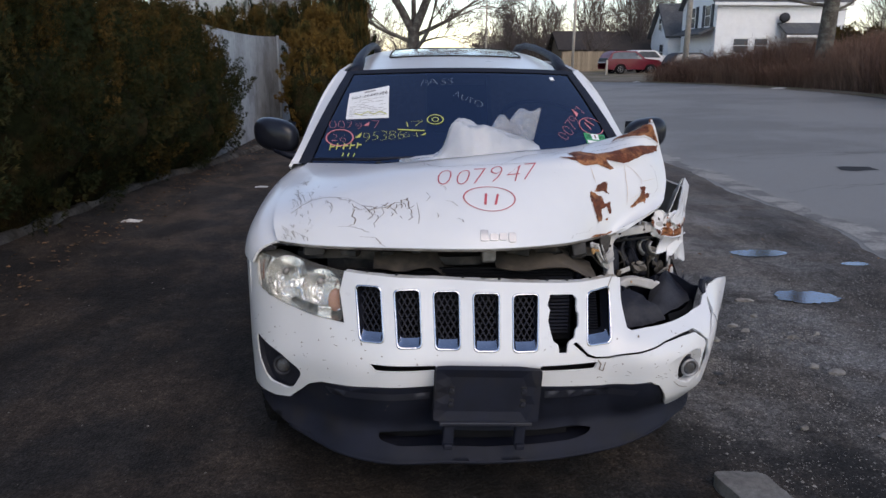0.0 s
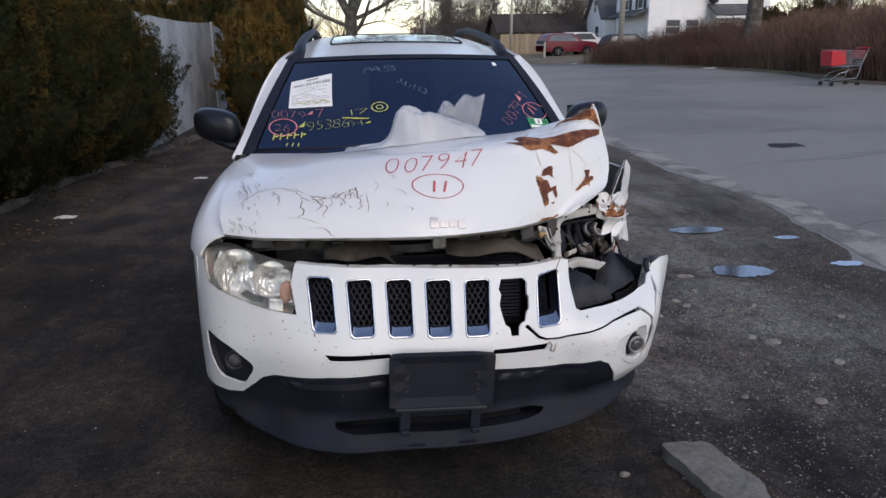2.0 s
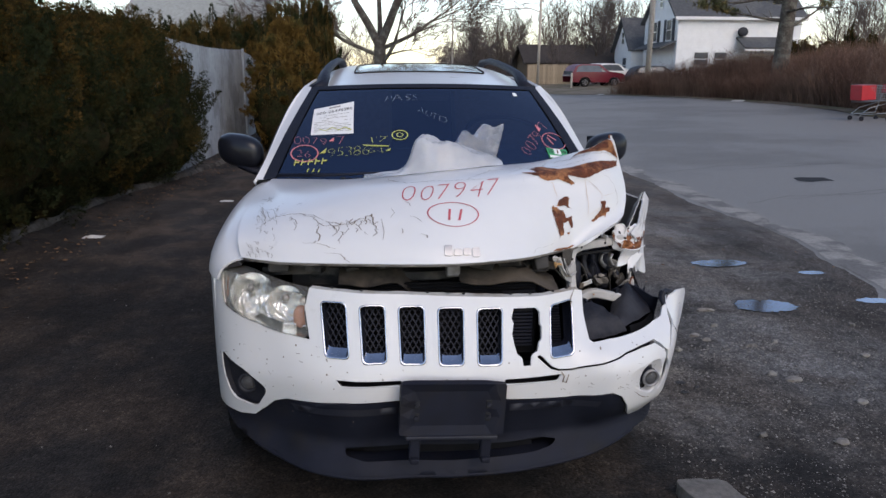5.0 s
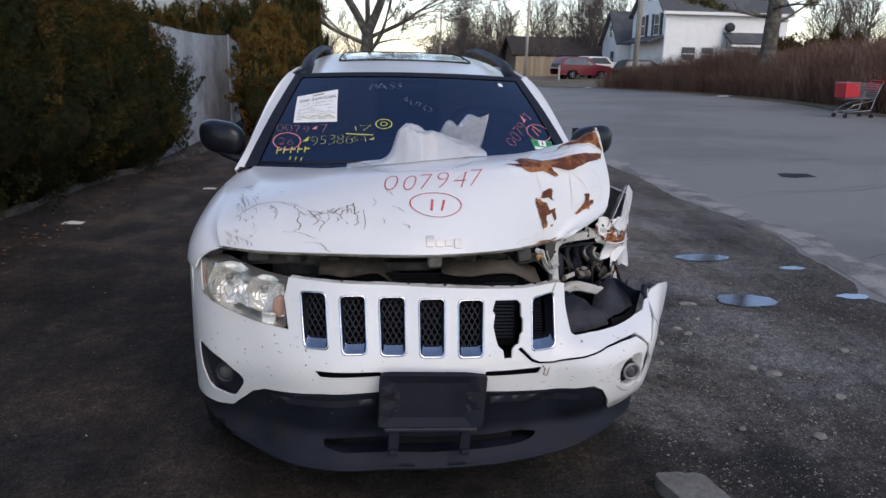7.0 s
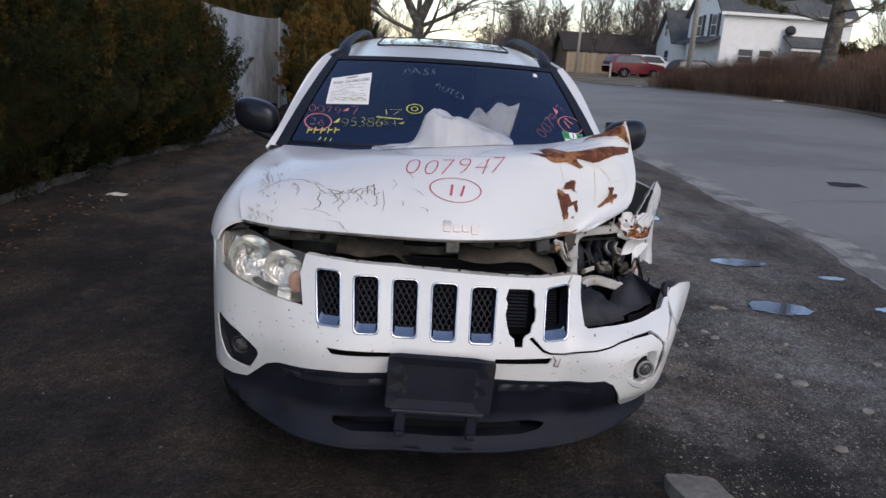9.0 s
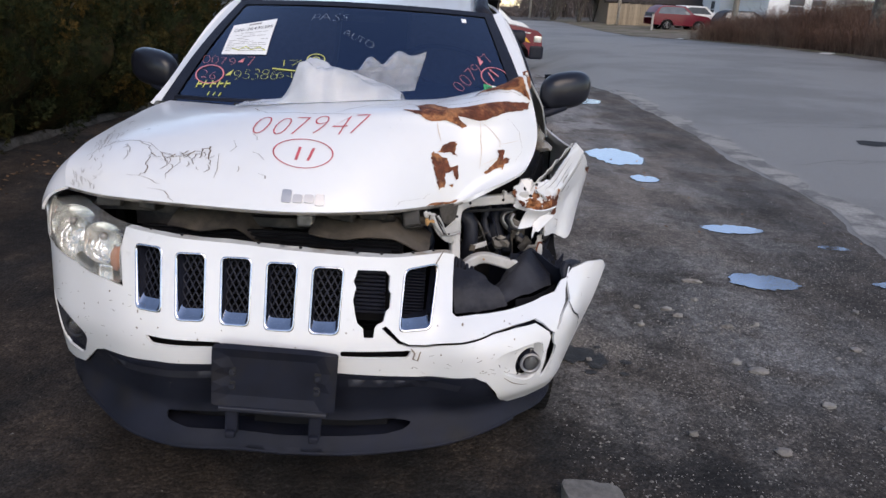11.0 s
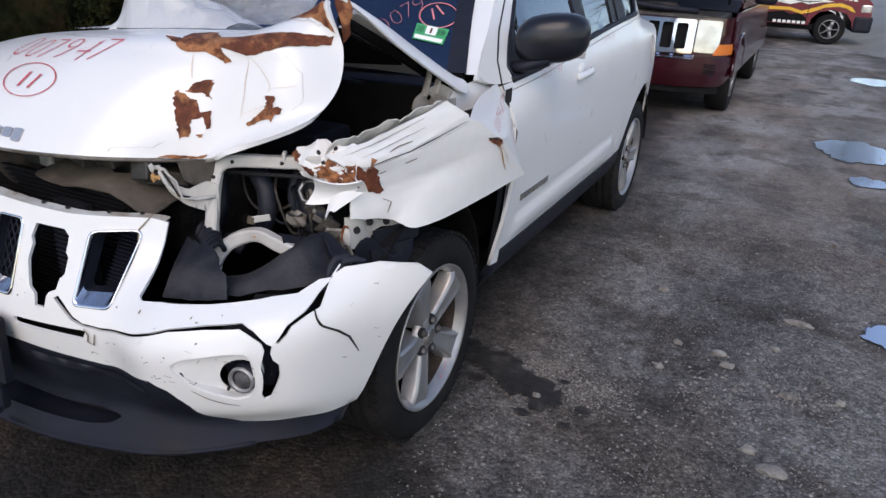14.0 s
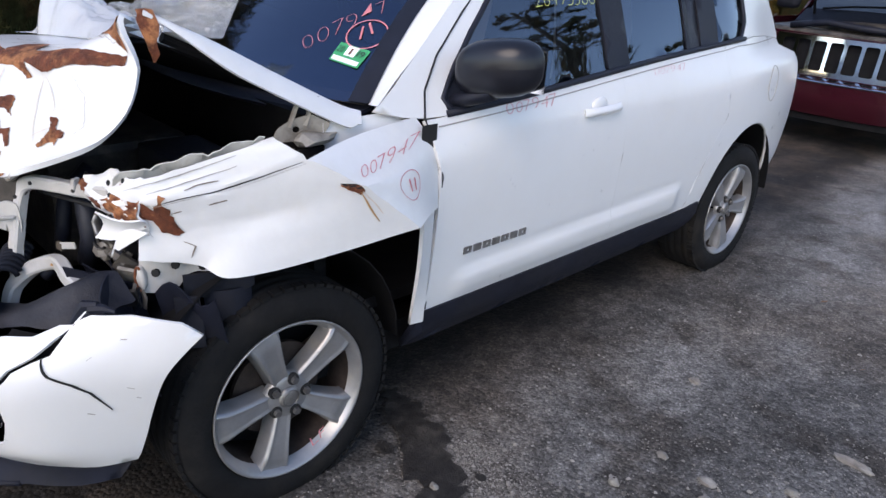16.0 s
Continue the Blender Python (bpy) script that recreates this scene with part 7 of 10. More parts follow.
def wheel(at, s, spin, mark=False):
    hub = new("wheel")
    hub.parent = car
    hub.matrix_parent_inverse = car.matrix_basis.inverted()
    hub["label"] = "five-spoke alloy wheel with worn tyre"
    x, y, z = at
    R = 0.339
    prof = [(-0.205, 0.20), (-0.212, 0.235), (-0.214, 0.28), (-0.206, 0.318), (-0.190, 0.334)]
    for g in (-0.165, -0.125, -0.085, -0.045):
        prof += [(g - 0.018, R), (g + 0.010, R), (g + 0.012, R - 0.008), (g + 0.019, R - 0.008), (g + 0.021, R)]
    prof += [(-0.020, 0.334), (-0.006, 0.322), (0.002, 0.30), (0.006, 0.28), (0.006, 0.268), (0.002, 0.250), (-0.006, 0.238), (-0.03, 0.222)]
    tyre = lathe(prof, 56, at, s)
    part("tyre", tyre, TYRE, hub, "worn dusty black tyre", smooth=True)
    part("tread", _tread(at, s, R), TYRE, hub)["kind"] = "stuff"
    # Barrel split off and darkened: shade inside the wheel is put into its colour.
    part("rim_barrel", lathe([(-0.19, 0.226), (-0.12, 0.208), (-0.06, 0.210), (-0.034, 0.218)], 56, at, s), BRAKE, hub, "inner barrel coloured dark for the shade in the wheel", smooth=True)
    rim = lathe([(-0.034, 0.218), (-0.014, 0.230), (-0.004, 0.2385), (0.002, 0.2385), (0.002, 0.234), (-0.006, 0.229), (-0.018, 0.220), (-0.034, 0.212)], 56, at, s)
    # spokes
    for k in range(5):
        a0 = spin + k * math.tau / 5

        def spoke(u, v):
            r = 0.046 + 0.180 * u
            half = 0.029 + 0.015 * u + 0.017 * u ** 3
            w = -1 + 2 * v
            edge = abs(w)
            depth = -0.030 + 0.024 * u ** 0.8 - 0.010 * ease(u, 0.8, 1.0)
            ridge = 0.0030 * ease(edge, 0.50, 0.60) - 0.055 * max(0.0, (edge - 0.80) / 0.2) ** 1.3
            px, py = r, w * half
            yy = px * math.cos(a0) - py * math.sin(a0)
            zz = px * math.sin(a0) + py * math.cos(a0)
            return (x + s * (depth + ridge), y + yy, z + zz)
        loft(spoke, 12, 16, rim)
    part("rim", rim, ALLOY, hub, "grey machined alloy rim", smooth=True)
    part("hub_face", lathe([(-0.05, 0.072), (-0.030, 0.070), (-0.024, 0.060), (-0.022, 0.034), (-0.022, 0.0)], 30, at, s), ALLOY, hub, smooth=True)
    part("centre_cap", lathe([(-0.022, 0.033), (-0.016, 0.031), (-0.013, 0.024), (-0.012, 0.0)], 24, at, s), STEEL, hub, smooth=True)
    part("cap_ring", lathe([(-0.0135, 0.0255), (-0.0105, 0.025), (-0.0105, 0.0235), (-0.0125, 0.023)], 24, at, s), NUT, hub, smooth=True)
    for k in range(5):
        a = spin + (k + 0.5) * math.tau / 5
        c = Vector((x, y + 0.0535 * math.cos(a), z + 0.0535 * math.sin(a)))
        part("lug_nut", rod(c + Vector((s * -0.03, 0, 0)), c + Vector((s * -0.008, 0, 0)), 0.0125, 0.0105, 6), NUT, hub)
        part("nut_seat", rod(c + Vector((s * -0.03, 0, 0)), c + Vector((s * -0.019, 0, 0)), 0.018, 0.017, 14), SEAM, hub)
    part("brake_disc", lathe([(-0.10, 0.14), (-0.085, 0.14), (-0.085, 0.03)], 30, at, s), BRAKE, hub)
    part("caliper", box((0.05, 0.10, 0.09), (x - s * 0.085, y + 0.115, z + 0.06), (25, 0, 0)), BRAKE, hub, bevel=0.012)
    # Added near-black disc closes the wheel, standing for shade behind the spokes.
    part("wheel_well_disc", lathe([(-0.15, 0.205), (-0.15, 0.0)], 24, at, s), DARK, hub)
    if mark:
        def f(u, v):
            a = spin + math.tau * 0.0
            return (x - s * 0.002, y + u, z + v)
        part("pink_mark", write_on("LF", f, (0.062, -0.190), (0.108, -0.168), (0.052, -0.152), 0.02, wobble=0.1), PINK_MARK, hub)


def _tread(at, s, R):
    bm = bmesh.new()
    for k in range(64):
        a = k * math.tau / 64
        for xx in (-0.022, -0.187):
            c = (at[0] + s * xx, at[1] + (R - 0.004) * math.cos(a), at[2] + (R - 0.004) * math.sin(a))
            box((0.028, 0.010, 0.024), c, (math.degrees(a), 0, 0), bm)
    return bm


wheel((0.874, 0.905, 0.315), 1, radians(-106), True)
wheel((0.868, 3.515, 0.325), 1, radians(-78))
wheel((-0.872, 0.905, 0.325), -1, radians(-50))
wheel((-0.868, 3.540, 0.338), -1, radians(-20))

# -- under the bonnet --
# Near-black blocks close the bay and underside; their colour carries the shade.
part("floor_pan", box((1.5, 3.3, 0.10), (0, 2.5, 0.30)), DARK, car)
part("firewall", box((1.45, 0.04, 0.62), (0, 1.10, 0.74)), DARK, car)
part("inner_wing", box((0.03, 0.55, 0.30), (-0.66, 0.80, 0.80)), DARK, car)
part("engine", box((0.70, 0.42, 0.36), (-0.12, 0.76, 0.74)), ENGINE, car, "grimy engine block", bevel=0.03)
part("engine_cover", box((0.44, 0.30, 0.05), (-0.15, 0.70, 0.955)), BLACK_PLASTIC, car, bevel=0.015)
part("battery", box((0.22, 0.18, 0.19), (0.42, 0.86, 0.84)), BLACK_PLASTIC, car, bevel=0.01)
tie = part("upper_tie_bar", loft(lambda u, v: (-0.66 + 1.08 * u, 0.335 + 0.07 * v + 0.05 * (2 * u - 1) ** 2, 0.885 + 0.012 * math.sin(9 * u)), 20, 3), ENGINE, car, "grimy radiator tie bar", solid=0.03)
def duct_at(x0, x1, deep, seed):
    return lambda u, v: (x0 + (x1 - x0) * u, 0.235 + 0.04 * ease(u, 0.5, 1.0) + deep * v, 0.858 + 0.045 * math.sin(math.pi * v * 0.5) * (0.6 + 0.4 * math.sin(math.pi * u)) - 0.05 * ease(u, 0.7, 1.0) + 0.006 * math.sin(11 * u + seed))


part("air_duct", loft(duct_at(-0.38, -0.10, 0.11, 1), 14, 6), BEIGE, car, "dusty beige air duct", smooth=True, solid=0.004)
part("air_duct", sheet(jagged([(0, 0), (1, 0), (1, 0.7), (0.9, 1), (0, 1)], 0.01, 0.1, 2), [jagged([(0.42, 0.45), (0.62, 0.38), (0.70, 0.6), (0.60, 0.85), (0.45, 0.8)], 0.03, 0.08, 5)], 0.07, duct_at(0.04, 0.40, 0.17, 2)), BEIGE, car, "broken dusty beige air duct", smooth=True, solid=0.004)
part("duct_ring", tube([(0.335 + 0.035 * math.cos(a), 0.36 + 0.03 * math.sin(a), 0.872) for a in np.linspace(0, math.tau, 20)[:-1]], 0.007, 6, closed=True), ENGINE, car, smooth=True)
part("duct_back", loft(lambda u, v: (-0.56 + 0.9 * u, 0.43, 0.80 + 0.11 * v), 14, 2), ENGINE, car, solid=0.004)
grime = random.Random(21)
for k in range(9):
    x = -0.58 + 0.115 * k + grime.uniform(-0.02, 0.02)
    b = box((grime.uniform(0.03, 0.09), 0.05, grime.uniform(0.02, 0.05)), (x, 0.315 + 0.04 * abs(x), 0.905 + grime.uniform(-0.01, 0.01)), (grime.uniform(-15, 15), grime.uniform(-10, 10), grime.uniform(-20, 20)))
    part("latch_bracket", b, ENGINE, car, bevel=0.006)
part("hood_latch", box((0.05, 0.05, 0.07), (0.02, 0.31, 0.90)), STEEL, car, bevel=0.008)
part("cable", tube([(-0.5, 0.34, 0.90), (-0.3, 0.33, 0.915), (-0.1, 0.335, 0.91), (0.1, 0.33, 0.92), (0.3, 0.35, 0.91)], 0.005, 6), SEAM, car)

# bare structure of the missing lamp: tie-bar end, upright, curved tube
FRAME_LINE = [(0.705, 0.553, 0.934), (0.655, 0.525, 0.932), (0.60, 0.497, 0.931), (0.545, 0.467, 0.931), (0.508, 0.447, 0.929), (0.485, 0.434, 0.918), (0.475, 0.426, 0.896), (0.473, 0.416, 0.86), (0.476, 0.402, 0.80), (0.479, 0.391, 0.75), (0.480, 0.386, 0.69)]


def box_tube(points, w, h, step=60):
    """A bent square-section bar with softened corners."""
    bm = bmesh.new()
    rings = []
    for i in range(step + 1):
        t = i / step
        p, q = Vector(spline(points, max(t - 0.004, 0))), Vector(spline(points, min(t + 0.004, 1)))
        c = Vector(spline(points, t))
        d = (q - p).normalized()
        out = Vector((0.32, -0.95, 0.0))
        out = (out - d * out.dot(d)).normalized()
        up = d.cross(out).normalized()
        ring = []
        for a, b in ((-1, -0.7), (-1, 0.7), (-0.7, 1), (0.7, 1), (1, 0.7), (1, -0.7), (0.7, -1), (-0.7, -1)):
            dent = 1 + 0.07 * noise.noise(c * 30 + Vector((a, b, 0)))
            ring.append(bm.verts.new(c + up * (a * h / 2 * dent) + out * (b * w / 2 * dent)))
        rings.append(ring)
    for p, q in zip(rings, rings[1:]):
        for k in range(8):
            bm.faces.new((p[k], p[(k + 1) % 8], q[(k + 1) % 8], q[k]))
    bm.faces.new(rings[0]), bm.faces.new(rings[-1][::-1])
    bmesh.ops.recalc_face_normals(bm, faces=bm.faces)
    return bm


lamp_frame = part("lamp_frame", box_tube(FRAME_LINE, 0.026, 0.031), LAMP_STEEL, car, "bent white cross bar and upright of the missing lamp")
part("frame_sleeve", box_tube(FRAME_LINE[:2], 0.032, 0.036, 6), LAMP_STEEL, lamp_frame)
part("frame_clip", box((0.010, 0.020, 0.026), (0.628, 0.502, 0.948), (0, 8, 28)), LAMP_STEEL, lamp_frame, bevel=0.003)
for t in (0.16, 0.38, 0.62):
    c = spline(FRAME_LINE, t)
    part("frame_hole", rod((c[0] + 0.003, c[1] - 0.012, c[2]), (c[0] + 0.005, c[1] - 0.0145, c[2]), 0.005, 0.005, 8), SEAM, lamp_frame)


def gusset_at(a, z):
    """From the torn end at the bonnet's lip back to the upright."""
    return (0.402 + 0.070 * a + 0.010 * a * a, 0.312 + 0.088 * a - 0.012 * math.sin(math.pi * min(a, 1.0)), z)


part("gusset", sheet(rounded([(-0.05, 0.925), (0.03, 0.897), (0.22, 0.862), (0.55, 0.828), (0.95, 0.802), (1.12, 0.80), (1.12, 0.872), (0.92, 0.884), (0.62, 0.866), (0.38, 0.880), (0.17, 0.922)], 0.05, 3), (), 0.03, gusset_at), LAMP_STEEL, car, "curved white gusset plate", smooth=True, solid=0.006)
part("gusset_rib", tube([Vector(gusset_at(a, z)) + Vector((0.004, -0.005, 0)) for a, z in ((0.02, 0.915), (0.2, 0.880), (0.45, 0.853), (0.75, 0.842), (1.05, 0.845))], 0.0045, 6), LAMP_STEEL, car, smooth=True)
part("gusset_plate", sheet([(0.30, 0.935), (0.95, 0.935), (1.15, 0.90), (0.95, 0.875), (0.62, 0.872), (0.42, 0.888)], (), 0.03, lambda a, z: tuple(np.array(gusset_at(a, z)) + np.array((0, 0.02, 0)))), ENGINE, car, "rust-browned backing plate", solid=0.004)
torn = random.Random(9)
for k in range(6):
    c = Vector((0.400 + torn.uniform(-0.016, 0.02), 0.310 + torn.uniform(-0.012, 0.012), 0.915 + torn.uniform(-0.018, 0.016)))
    part("torn_bracket", blob(tuple(c), (torn.uniform(0.005, 0.012), 0.006, torn.uniform(0.006, 0.012)), 0.9, k + 4, 1), LAMP_STEEL if k % 3 else RUST_STAIN, car)
for k in range(3):
    part("torn_wire", tube([(0.405 + 0.008 * k, 0.312, 0.918), (0.414 + 0.010 * k, 0.312 + 0.01 * k, 0.890), (0.428 + 0.012 * k, 0.330, 0.862 - 0.006 * k), (0.446 + 0.012 * k, 0.35, 0.850)], 0.0028, 5), LAMP_STEEL if k != 1 else SEAM, car, smooth=True)
part("curved_tube", box_tube([(0.508, 0.352, 0.640), (0.503, 0.372, 0.682), (0.514, 0.415, 0.720), (0.545, 0.448, 0.737), (0.585, 0.456, 0.742), (0.64, 0.454, 0.732), (0.695, 0.462, 0.716)], 0.030, 0.034), LAMP_STEEL, car, "curved white steel tube")
for c in ((0.575, 0.439, 0.742), (0.640, 0.441, 0.729)):
    part("rust_spot", blob(c, (0.004, 0.003, 0.004), 0.4, 2, 1), RUST_STAIN, car)
part("tube_tab", box((0.050, 0.006, 0.018), (0.560, 0.485, 0.775), (0, -12, 25)), LAMP_STEEL, car, bevel=0.003)
part("tube_tab", box((0.020, 0.010, 0.022), (0.535, 0.475, 0.768), (0, 10, 20)), BEIGE, car, bevel=0.003)
part("thin_rod", rod((0.44, 0.47, 0.885), (0.74, 0.56, 0.895), 0.005, 0.005, 6), SEAM, car)
part("hose", tube([(0.44, 0.58, 0.87), (0.49, 0.56, 0.872), (0.525, 0.55, 0.83), (0.53, 0.55, 0.77), (0.51, 0.54, 0.70)], 0.026, 10), GREY_PLASTIC, car, "grey rubber hose", smooth=True)
part("hose", tube([(0.62, 0.62, 0.90), (0.61, 0.60, 0.84), (0.625, 0.59, 0.78), (0.66, 0.58, 0.73)], 0.022, 10), BLACK_PLASTIC, car, smooth=True)
part("hose", tube([(0.66, 0.60, 0.87), (0.655, 0.57, 0.85), (0.665, 0.56, 0.82), (0.69, 0.56, 0.80), (0.70, 0.57, 0.77)], 0.017, 10), GREY_PLASTIC, car, smooth=True)
part("hose", tube([spline([(0.672, 0.60, 0.878), (0.635, 0.60, 0.858), (0.610, 0.595, 0.815), (0.612, 0.585, 0.775), (0.640, 0.578, 0.748), (0.672, 0.575, 0.742)], t / 20) for t in range(21)], 0.019, 10), LINER, car, "large looped rubber hose", smooth=True)
part("bent_loop", tube([spline([(0.672, 0.585, 0.872), (0.640, 0.570, 0.868), (0.632, 0.560, 0.845), (0.648, 0.555, 0.822), (0.668, 0.560, 0.812)], t / 14) for t in range(15)], 0.010, 8, flat=0.45), STEEL, car, "bent bare metal loop", smooth=True)
part("lamp_socket", blob((0.632, 0.545, 0.770), (0.030, 0.022, 0.022), 0.5, 6, 2), GRIMY, car, "broken pale lamp socket")
part("socket_band", tube([(0.612 + 0.04 * u, 0.528 + 0.01 * u, 0.790 - 0.01 * math.sin(3 * u)) for u in np.linspace(0, 1, 8)], 0.004, 5), SEAM, car)
part("washer_bottle", box((0.14, 0.16, 0.20), (0.60, 0.72, 0.74), (0, 0, 15)), ENGINE, car, bevel=0.03)
for k in range(8):
    c = (0.66 + 0.014 * k, 0.56 + grime.uniform(-0.02, 0.03), 0.85 - 0.022 * k)
    part("crumpled_bracket", box((0.045, 0.008, grime.uniform(0.03, 0.06)), c, (grime.uniform(-40, 40), grime.uniform(-50, 50), grime.uniform(-60, 60))), GRIMY if k % 4 == 1 else ENGINE, car)
part("hose", tube([(0.63 + 0.055 * math.cos(a), 0.60 + 0.02 * math.sin(a), 0.83 + 0.065 * math.sin(a)) for a in np.linspace(0.4, 5.6, 18)], 0.015, 8), GREY_PLASTIC, car, "coiled rubber hose", smooth=True)
part("hose", tube([(0.36, 0.62, 0.90), (0.37, 0.55, 0.84), (0.39, 0.53, 0.77), (0.38, 0.52, 0.70)], 0.020, 8), BLACK_PLASTIC, car, smooth=True)
for k in range(5):
    line = [(0.40 + 0.06 * k, 0.60, 0.90 - 0.02 * k), (0.46 + 0.05 * k, 0.55, 0.80 + 0.01 * k), (0.52 + 0.04 * k, 0.56, 0.76 - 0.02 * k), (0.60 + 0.02 * k, 0.58, 0.80 - 0.03 * k)]
    part("wire", tube([spline(line, t / 14) for t in range(15)], 0.0042, 5), BLACK_PLASTIC if k % 2 else ENGINE, car, smooth=True)
part("fluid_bottle", blob((0.60, 0.66, 0.86), (0.05, 0.05, 0.04), 0.15, 2, 2), STEEL, car, "grimy fluid bottle", smooth=True)
part("loop_bracket", tube([(0.665, 0.53, 0.88), (0.655, 0.525, 0.86), (0.665, 0.525, 0.835), (0.69, 0.53, 0.825), (0.70, 0.535, 0.85)], 0.012, 8, flat=0.5), STEEL, car, smooth=True)
def shield_at(u, v):
    """Dark moulded shield behind the bumper's upper edge, rising towards the wheel."""
    front = spline([(0.49, 0.245, 0.640), (0.60, 0.275, 0.652), (0.70, 0.335, 0.662), (0.80, 0.43, 0.672)], u)
    back = spline([(0.53, 0.38, 0.635), (0.61, 0.43, 0.660), (0.722, 0.520, 0.766), (0.80, 0.575, 0.700)], u)
    p = front * (1 - v) + back * v
    return p + np.array((0, 0, 0.018 * math.sin(math.pi * v) + 0.008 * noise.noise(Vector((u * 5, v * 4, 2)))))


part("lamp_liner", sheet(jagged([(0, 0), (0.33, 0), (0.66, 0), (1, 0), (1, 0.8), (0.72, 1), (0.6, 0.9), (0.5, 0.96), (0.4, 0.7), (0.25, 0.75), (0.1, 0.55), (0.02, 0.6)], 0.015, 0.08, 4), (), 0.06, shield_at), LINER, car, "torn dark plastic shield under the missing lamp", smooth=True, solid=0.005)
def tray_at(u, v):
    """Flat dark tray inside the bumper's corner, rising to the back."""
    front = spline([(0.488, 0.205, 0.645), (0.56, 0.222, 0.650), (0.650, 0.250, 0.662)], u)
    back = spline([(0.462, 0.325, 0.755), (0.53, 0.325, 0.750), (0.592, 0.318, 0.738)], u)
    p = front * (1 - v) + back * v
    return p + np.array((0, 0, 0.010 * math.sin(math.pi * v) + 0.004 * noise.noise(Vector((u * 5, v * 5, 5)))))


part("lamp_liner", sheet(jagged([(0, 0), (0.5, 0), (1, 0), (1, 0.45), (0.85, 0.6), (0.82, 0.85), (0.6, 1.0), (0.3, 0.96), (0.0, 1.0), (0, 0.5)], 0.012, 0.08, 6), (), 0.07, tray_at), LINER, car, "dark plastic tray inside the bumper corner", smooth=True, solid=0.006)
for k in range(7):
    part("duct_rib", tube([(0.452 + 0.014 * k + 0.004 * math.sin(k), 0.40 + 0.034 * math.cos(a) - 0.01 * k, 0.735 + 0.034 * math.sin(a) - 0.004 * k) for a in np.linspace(0.2, 3.0, 10)], 0.007, 6), LINER, car, smooth=True)
part("damper", tube([(0.47, 0.46, 0.70), (0.50, 0.44, 0.715), (0.53, 0.45, 0.70)], 0.024, 10), GREY_PLASTIC, car, smooth=True)
part("side_shield", loft(lambda u, v: (0.66 + 0.08 * u, 0.44 + 0.13 * u + 0.03 * v, 0.77 - 0.13 * v - 0.05 * u), 6, 6), BLACK_PLASTIC, car, smooth=True, solid=0.005)
part("hinge_plate", sheet(rounded([(0.0, 0.0), (0.12, 0.01), (0.15, 0.05), (0.10, 0.075), (0.05, 0.06), (0.01, 0.035)], 0.012, 3), [[(0.06 + 0.009 * math.cos(k), 0.035 + 0.009 * math.sin(k)) for k in np.linspace(0, math.tau, 9)[:-1]]], 0.02,
     lambda a, b: (0.742 + 0.45 * a, 0.945 + 0.9 * a, 1.005 + b)), GRIMY, car, "grimy steel hinge plate", solid=0.006)
for a, b in (((0.758, 0.985, 1.045), (0.752, 1.035, 1.135)), ((0.776, 1.02, 1.050), (0.766, 1.065, 1.118))):
    part("hinge_arm", tube([a, (Vector(a) + Vector(b)) / 2 + Vector((0.006, -0.008, 0)), b], [0.011, 0.010, 0.008], 6, flat=0.5), GRIMY, car)
part("hinge_base", blob((0.795, 1.035, 1.020), (0.035, 0.065, 0.018), 0.5, 4, 2), GRIMY, car)
part("inner_wing", loft(lambda u, v: (0.70 + 0.10 * u, 0.56 + 0.50 * u, 0.95 + 0.05 * u - 0.30 * v), 8, 3), DARK, car, solid=0.01)
part("pillar_foot", loft(lambda u, v: (0.80 + 0.05 * u * (1 - v), 1.06 + 0.30 * u, 0.98 + 0.075 * v + 0.012 * u), 6, 4), PAINT, car, smooth=True, solid=0.01)

# -- cabin --
part("dashboard", loft(lambda u, v: (-0.70 + 1.4 * u, 1.20 + 0.45 * v, 1.05 + 0.05 * math.sin(math.pi * v) - 0.10 * v * v), 14, 8), DARK, car, smooth=True, solid=0.05)
for sx in (0.36, -0.36):
    seat = part("front_seat", box((0.46, 0.16, 0.62), (sx, 2.32, 0.88), (-14, 0, 0)), CLOTH, car, bevel=0.05)
    part("headrest", box((0.25, 0.09, 0.17), (sx, 2.40, 1.27), (-10, 0, 0)), CLOTH, seat, bevel=0.04)
part("rear_seat", box((1.2, 0.16, 0.6), (0, 3.2, 0.86), (-14, 0, 0)), CLOTH, car, bevel=0.05)
part("headliner", loft(lambda u, v: roof_at((2 * u - 1) * 0.97, 0.02 + 0.95 * v) + np.array((0, 0, -0.035)), 10, 10), CLOTH, car, smooth=True)
part("cabin_floor", box((1.5, 2.9, 0.04), (0, 2.65, 0.45)), DARK, car)
part("steering_wheel", tube([(0.36 + 0.18 * math.cos(a), 1.72 - 0.06 * math.sin(a), 1.02 + 0.17 * math.sin(a)) for a in np.linspace(0, math.tau, 24)[:-1]], 0.014, 8, closed=True), DARK, car, smooth=True)
part("rear_view_mirror", box((0.22, 0.03, 0.06), (0.0, 1.60, 1.40), (10, 0, 0)), DARK, car, bevel=0.015)


